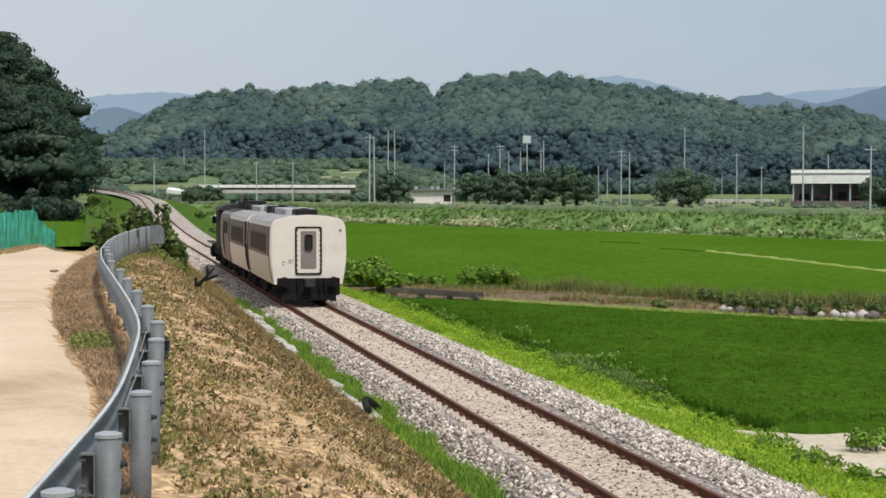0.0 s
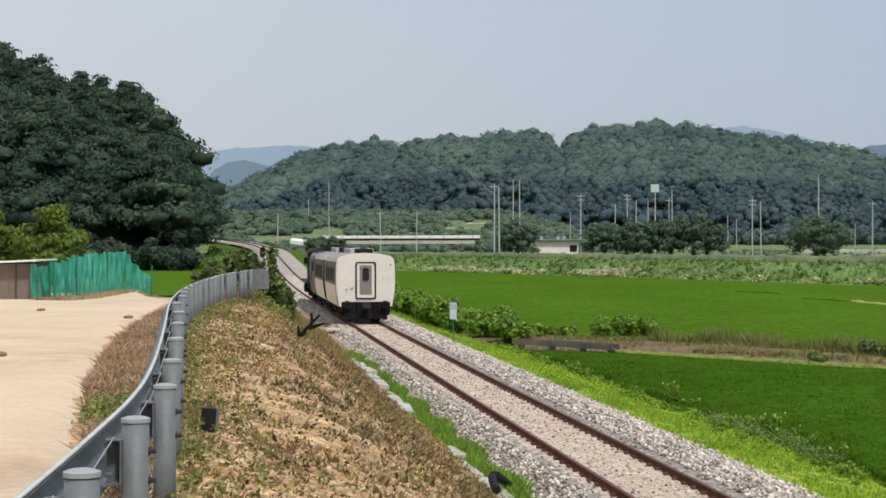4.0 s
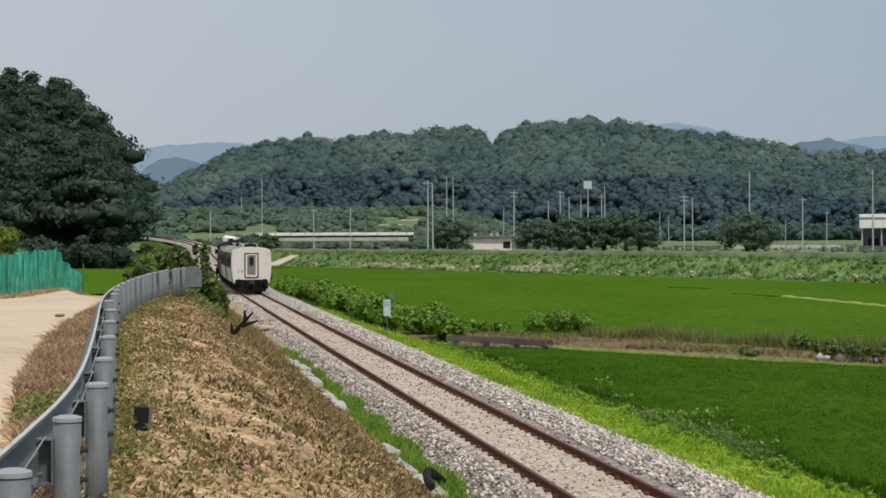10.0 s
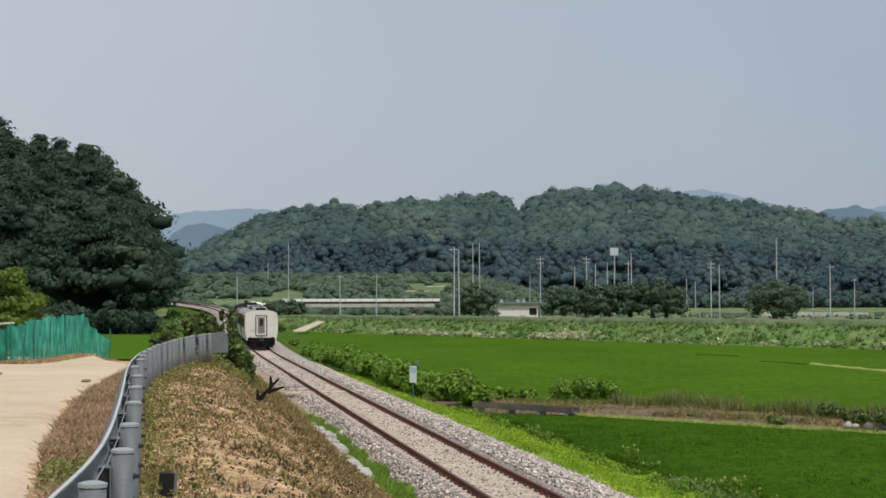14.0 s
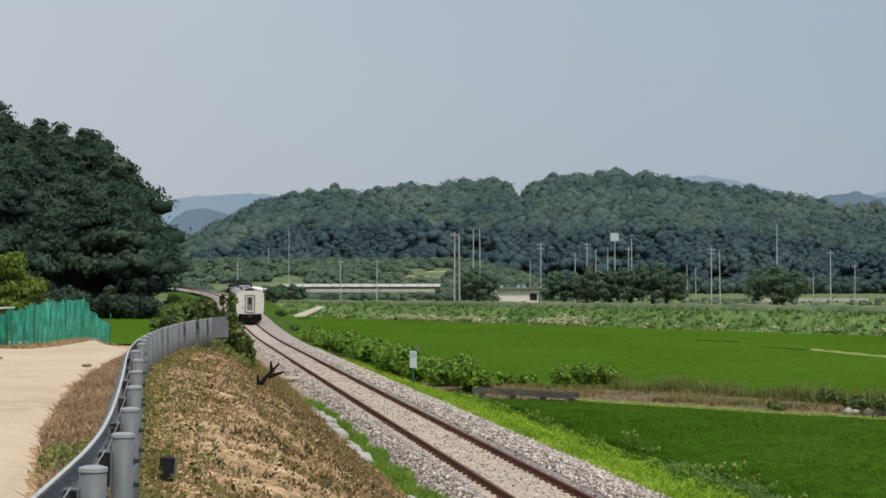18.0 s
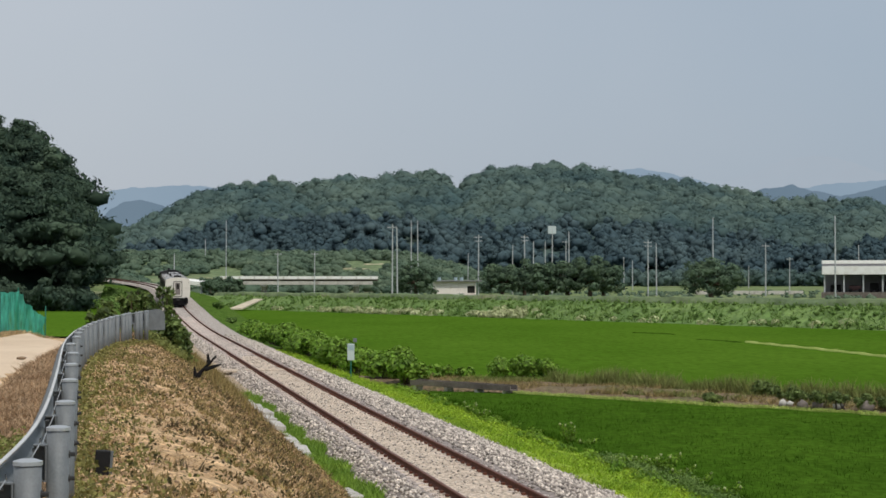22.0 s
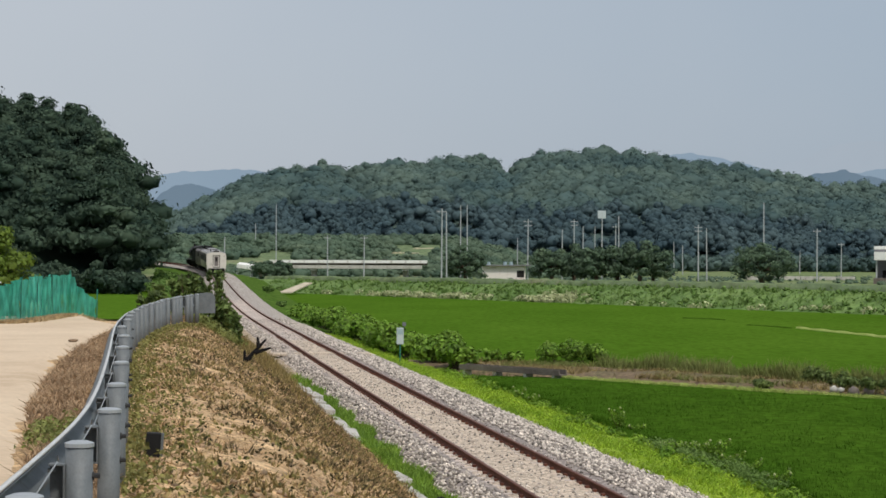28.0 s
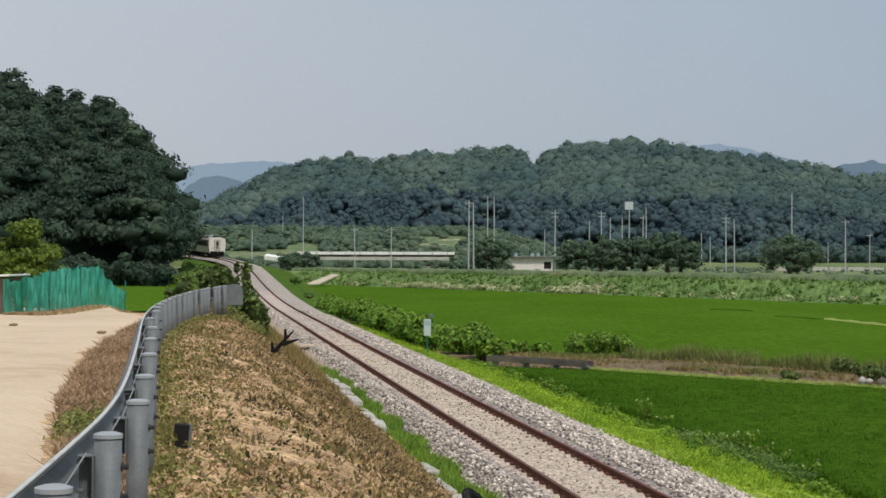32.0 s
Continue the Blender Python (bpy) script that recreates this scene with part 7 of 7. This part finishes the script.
def walls(parent, x0, x1, y0, y1, z0, z1, material, openings=()):
    """Four walls with thickness; openings are (x0, x1, z0, z1) in the front one."""
    t = 0.2
    xs = sorted({x0, x1, *[v for o in openings for v in o[:2]]})
    zs = sorted({z0, z1, *[v for o in openings for v in o[2:]]})
    bm = bmnew()
    for a, b in zip(xs[:-1], xs[1:]):
        for c, d in zip(zs[:-1], zs[1:]):
            if not any(o[0] <= a and b <= o[1] and o[2] <= c and d <= o[3] for o in openings):
                box(bm, a, b, y0, y0 + t, c, d)
    part("front_wall", bm, material, parent)
    for a, b, c, d in ((x0, x0 + t, y0 + t, y1 - t), (x1 - t, x1, y0 + t, y1 - t), (x0, x1, y1 - t, y1)):
        bm = bmnew()
        box(bm, a, b, c, d, z0, z1)
        part("wall", bm, material, parent)


def build_valley():
    for k, (b, top, d, arms, board) in enumerate([
            (-43, 18, 455, 1, 0), (-64, 18, 455, 1, 0), (-94, 36, 560, 0, 0), (-124, 17, 420, 0, 0), (2, 34, 335, 1, 0), (5, 32, 345, 0, 0), (13, 36, 420, 0, 0), (17, 36, 430, 0, 0),
            (52, 28, 400, 2, 0), (72, 22, 480, 0, 0), (79, 28, 430, 2, 0), (84, 24, 450, 0, 0), (91, 24, 470, 0, 0), (95, 32, 400, 0, 1), (103, 25, 460, 1, 0), (105, 30, 430, 0, 0),
            (137, 15, 560, 0, 0), (142, 13, 600, 0, 0), (151, 25, 414, 2, 0), (156, 23, 430, 0, 0), (189, 38, 380, 0, 0), (210, 10, 640, 0, 0), (220, 23, 420, 1, 0), (234, 15, 520, 1, 0),
            (261, 39, 330, 0, 0), (303, 28, 270, 1, 0), (361, 43, 300, 1, 0), (46, 17, 560, 0, 0), (275, 22, 430, 0, 0), (-106, 25, 640, 0, 0)]):
        build_pole(b, top, d, arms, bool(board))
    # road bridge
    br = thing("road_bridge", pose(-25.0, 480.0, 0, 0, 0, 1.0), "long low concrete road bridge with a pale parapet", "bridge")
    # deck and walkways: recess shade deepened by a dark concrete colour
    bm = bmnew()
    box(bm, -21.5, 22, -2.2, 2.2, 4.45, 5.0, 0.05)
    part("deck", bm, M_CONCD, br)
    for y0, y1 in ((-4.0, -2.2), (2.2, 4.0)):
        bm = bmnew()
        box(bm, -21.5, 22, y0, y1, 4.85, 5.0)
        part("walkway", bm, M_CONCD, br)
    for y in (-4.0, 3.8):
        bm = bmnew()
        box(bm, -21.5, 22, y, y + 0.2, 5.004, 5.8, 0.03)
        part("parapet", bm, M_WHITE, br, "pale concrete parapet")
    for y in (-3.4, 0, 3.4):
        bm = bmnew()
        box(bm, -20.5, 20.5, y - 0.35, y + 0.35, 3.45, 4.4, 0.04)
        part("girder", bm, M_CONC, br)
    for x in (-9.5, 16.0):
        bm = bmnew()
        box(bm, x - 0.9, x + 0.9, -3.4, 3.4, 2.9, 3.445, 0.05)
        part("pier_cap", bm, M_CONC, br)
        bm = bmnew()
        tube(bm, (x, 0, -1.0), (x, 0, 2.9), 0.8, seg=16)
        part("pier", bm, M_CONC, br)
    for x in np.arange(-20, 21, 4.0):
        bm = bmnew()
        box(bm, x - 0.12, x + 0.12, -4.06, -4.002, 5.01, 5.84, 0.01)
        part("parapet_post", bm, M_CONC, br)
    # pale farm house
    h = thing("farm_house", pose(15.3, 398.0, gz(15.3, 398.0)), "low pale farm house with a flat roof", "house")
    walls(h, -4.9, 4.9, 0, 7, -0.5, 3.5, M_PINKWALL, ((2.9, 4.6, 0.9, 2.5),))
    for x0, x1, z0, z1 in ((2.9, 4.6, 0.9, 2.5),):
        bm = bmnew()
        box(bm, x0, x1, 0.1, 0.16, z0, z1)
        part("window", bm, M_GLASS, h)
    bm = bmnew()
    box(bm, -5.4, 6.2, -0.9, 7.4, 3.504, 3.80, 0.05)
    part("roof", bm, M_GREYWALL, h)
    for x in (-3.6, 0.2, 1.6):
        bm = bmnew()
        tube(bm, (x, 1, 3.80), (x, 1, 4.5), 0.4, seg=12)
        part("water_tank", bm, M_SIGNBLUE, h)
    # open storage hall
    HALL = pose(100.3, 362.0, 2.0, 0, 0, -14.0)
    s = thing("storage_hall", HALL, "open-fronted storage hall with a white stepped roof", "storage hall")
    for x in (-8.0, -4.0, 0.0, 4.0, 7.8):
        bm = bmnew()
        box(bm, x, x + 0.3, 0.0, 0.3, 0.0, 3.7)
        part("column", bm, M_POLE, s)
    bm = bmnew()
    box(bm, -8.5, 8.5, -0.8, 9.4, -1.8, -0.004)
    part("floor_slab", bm, M_CONCD, s)
    bm = bmnew()
    box(bm, -8.0, 8.1, 9.0, 9.2, 0.0, 6.0)
    part("back_wall", bm, M_GREYWALL, s)
    for x in (8.1,):
        bm = bmnew()
        box(bm, x, x + 0.18, 0.31, 9.0, 0.0, 5.6)
        part("side_wall", bm, M_GREYWALL, s)
    bm = bmnew()
    box(bm, -8.4, 8.4, -0.6, 0.25, 3.75, 5.5, 0.03)
    part("fascia", bm, M_WHITE, s, "white sheet fascia")
    bm = bmnew()
    box(bm, -8.4, 8.4, 0.3, 9.4, 6.05, 6.75, 0.03)
    part("roof", bm, M_WHITE, s, "white sheet roof")
    bm = bmnew()
    box(bm, -8.3, 8.3, 0.27, 0.4, 5.5, 6.0)
    part("clerestory", bm, M_GREYWALL, s)
    for k, (x, w, hh) in enumerate([(-5.5, 2.2, 1.6), (-1.5, 2.6, 1.4), (2.5, 1.8, 2.0), (5.8, 1.6, 1.2)]):
        t = thing("farm_machine", HALL @ pose(x, 3.5, 0), "dark farm machine parked inside the open hall", "farm machine", "machines in the hall")
        bm = bmnew()
        box(bm, -w / 2, w / 2, -1, 1, 0.4, hh, 0.15)
        part("body", bm, M_MAROON if k % 2 else M_UNDER, t)
        for xx in (-w / 2 + 0.3, w / 2 - 0.3):
            bm = bmnew()
            tube(bm, (xx, -1.15, 0.4), (xx, -0.95, 0.4), 0.4, seg=14)
            part("wheel", bm, M_BLACK, t)
    # small pale canopy and grey house further on
    c = thing("small_canopy", pose(116.5, 365.0, gz(116.5, 365.0)), "small open shelter with a pale hipped roof", "shelter")
    for x in (-2, 2):
        for y in (0, 3):
            bm = bmnew()
            tube(bm, (x, y, -0.4), (x, y, 2.6), 0.08, seg=8)
            part("post", bm, M_POLE, c)
    bm = bmnew()
    bmesh.ops.create_cone(bm, cap_ends=True, segments=4, radius1=4.0, radius2=1.2, depth=1.2, matrix=Matrix.Translation((0, 1.5, 3.2)) @ Matrix.Rotation(radians(45), 4, "Z"))
    part("roof", bm, M_ROOF, c)
    g = thing("grey_house", pose(139.0, 382.0, gz(139.0, 382.0)), "dark grey house with a pitched brown roof and white annex", "house")
    walls(g, -7, 6, 0, 9, -0.5, 5.0, M_GREYWALL, ((-5.5, -3.8, 2.4, 4.0), (-2.8, -1.4, 2.4, 4.0)))
    for x0, x1 in ((-5.5, -3.8), (-2.8, -1.4)):
        bm = bmnew()
        box(bm, x0, x1, 0.05, 0.12, 2.4, 4.0)
        part("window", bm, M_GLASS, g)
    bm = bmnew()
    for a, b in (((-7.6, 5.0), (-0.5, 7.4)), ((-0.5, 7.4), (6.6, 5.0))):
        vs = [bm.verts.new(v) for v in ((a[0], -0.6, a[1]), (b[0], -0.6, b[1]), (b[0], 9.6, b[1]), (a[0], 9.6, a[1]), (a[0], -0.6, a[1] + 0.3), (b[0], -0.6, b[1] + 0.3), (b[0], 9.6, b[1] + 0.3), (a[0], 9.6, a[1] + 0.3))]
        for q in ((0, 1, 5, 4), (1, 2, 6, 5), (2, 3, 7, 6), (3, 0, 4, 7), (4, 5, 6, 7), (3, 2, 1, 0)):
            bm.faces.new([vs[i] for i in q])
    part("roof", bm, M_BROWNWALL, g)
    bm = bmnew()
    box(bm, 0.5, 8.5, -3.0, -0.05, -0.4, 3.0, 0.03)
    part("annex", bm, M_WHITE, g)
    # white tarpaulin roof by the curve
    w = thing("white_shelter", pose(-48.0, 425.0, gz(-48.0, 425.0)), "low shelter with a bright white sheet roof", "shelter")
    z = 3.9 - gz(-48.0, 425.0)
    bm = bmnew()
    box(bm, -1.7, 2.4, -2, 2, z - 0.5, z + 0.6, 0.1, pose(0, 0, 0, 6, 7, 0))
    bmesh.ops.translate(bm, verts=bm.verts, vec=(0, 0, 0.2))
    part("roof", bm, M_WHITE, w)
    for x in (-1.4, 2.0):
        for y in (-1.5, 1.5):
            bm = bmnew()
            tube(bm, (x, y, -0.4), (x, y, z + 0.35), 0.08, seg=8)
            part("post", bm, M_POLE, w)
    # concrete ramp up to the levee
    r = thing("field_ramp", None, "pale concrete farm ramp climbing onto the levee", "ramp")
    bm = bmnew()
    a = [(-28.3, 306.0, -0.55), (-26.0, 306.5, -0.55), (-23.5, 322.0, 1.0), (-24.9, 322.4, 1.05)]
    vs = [bm.verts.new(v) for v in a] + [bm.verts.new((x, y, z - 0.2)) for x, y, z in a]
    for q in ((0, 1, 2, 3), (4, 7, 6, 5), (0, 4, 5, 1), (1, 5, 6, 2), (2, 6, 7, 3), (3, 7, 4, 0)):
        bm.faces.new([vs[i] for i in q])
    part("slab", bm, M_RIDGE, r)
    # trees
    for k, (b, d, h, wd) in enumerate([(66, 365, 8.8, 8.5), (79, 368, 9.2, 9.0), (92, 360, 9.0, 8.5), (104, 362, 9.8, 9.5), (117, 358, 9.9, 9.5), (125, 360, 9.2, 8.5)]):
        x = b / 1000 * d
        tree(x, d, gz(x, d), h * (0.93 + 0.06 * math.sin(k * 2.3)), wd * 1.1, M_LEAF_T, "broad dark green tree in a row beyond the levee", 0.30, 52, 66, seed=20 + k, low=0.2)
    for k, (b, d, h, wd) in enumerate([(188, 332, 8.2, 13.0), (16, 385, 8.2, 10.0), (313, 300, 7.0, 10.0), (321, 305, 5.8, 8.0), (380, 300, 7.0, 8.0), (-99, 395, 4.6, 5.5), (-128, 380, 5.0, 6.5), (-91, 400, 4.6, 6.0)]):
        x = b / 1000 * d
        tree(x, d, gz(x, d), h, wd, M_LEAF_T, "lone spreading dark green tree" if k == 0 else "dark green tree in the valley", 0.28, 52, 66, seed=40 + k, low=0.18)
    # scattered low growth on the valley floor
    n = 520
    b, d = RNG.uniform(-0.14, 0.40, n), RNG.uniform(300, 540, n)
    x, y = b * d, d
    k = (beyond_levee(x, y) > 16) & (nearest(x, y)[1] > 8)
    x, y = x[k], y[k]
    z = ground_z(x, y)
    rr = RNG.uniform(0.4, 1.3, len(x))
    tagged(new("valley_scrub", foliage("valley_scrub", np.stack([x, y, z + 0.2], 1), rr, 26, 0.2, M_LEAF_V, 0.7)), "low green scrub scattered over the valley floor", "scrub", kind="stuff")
    # pale far road with its barrier
    p = thing("far_barrier", pose(98, 470, gz(98, 470)), "pale road barrier far across the valley", "barrier")
    for k in range(6):
        bm = bmnew()
        box(bm, -14 + 5 * k, -9.2 + 5 * k, 0, 0.3, 0.0, 1.0, 0.05)
        part("panel", bm, M_CONC, p)
    # red-earth slope behind the grey house
    V, rows = None, []
    for b in np.linspace(0.315, 0.62, 50):
        ys = np.linspace(440, 620, 16)
        zz = -0.5 + np.interp(ys, [440, 480, 570, 620], [0.5, 6.0, 20.0, 21.0]) * smooth01(np.full(16, b), 0.315, 0.39) + lumps(b * ys, ys, 0.08, 0.8, 2)
        rows.append(np.stack([b * ys, ys, zz], 1))
    V = np.array(rows)
    n, k = V.shape[:2]
    i, j = np.arange(n - 1)[:, None] * k, np.arange(k - 1)[None, :]
    q = np.stack([i + j, i + k + j, i + k + j + 1, i + j + 1], -1).reshape(-1, 4)
    tagged(new("earth_slope", fast_mesh("earth_slope", V.reshape(-1, 3), q, M_RED, smooth=True)), "cleared reddish slope with patches of grass", "slope", kind="structure")


build_cover()
build_shrubs()
build_bund()
build_line_things()
build_roadside()
build_valley()
motions()
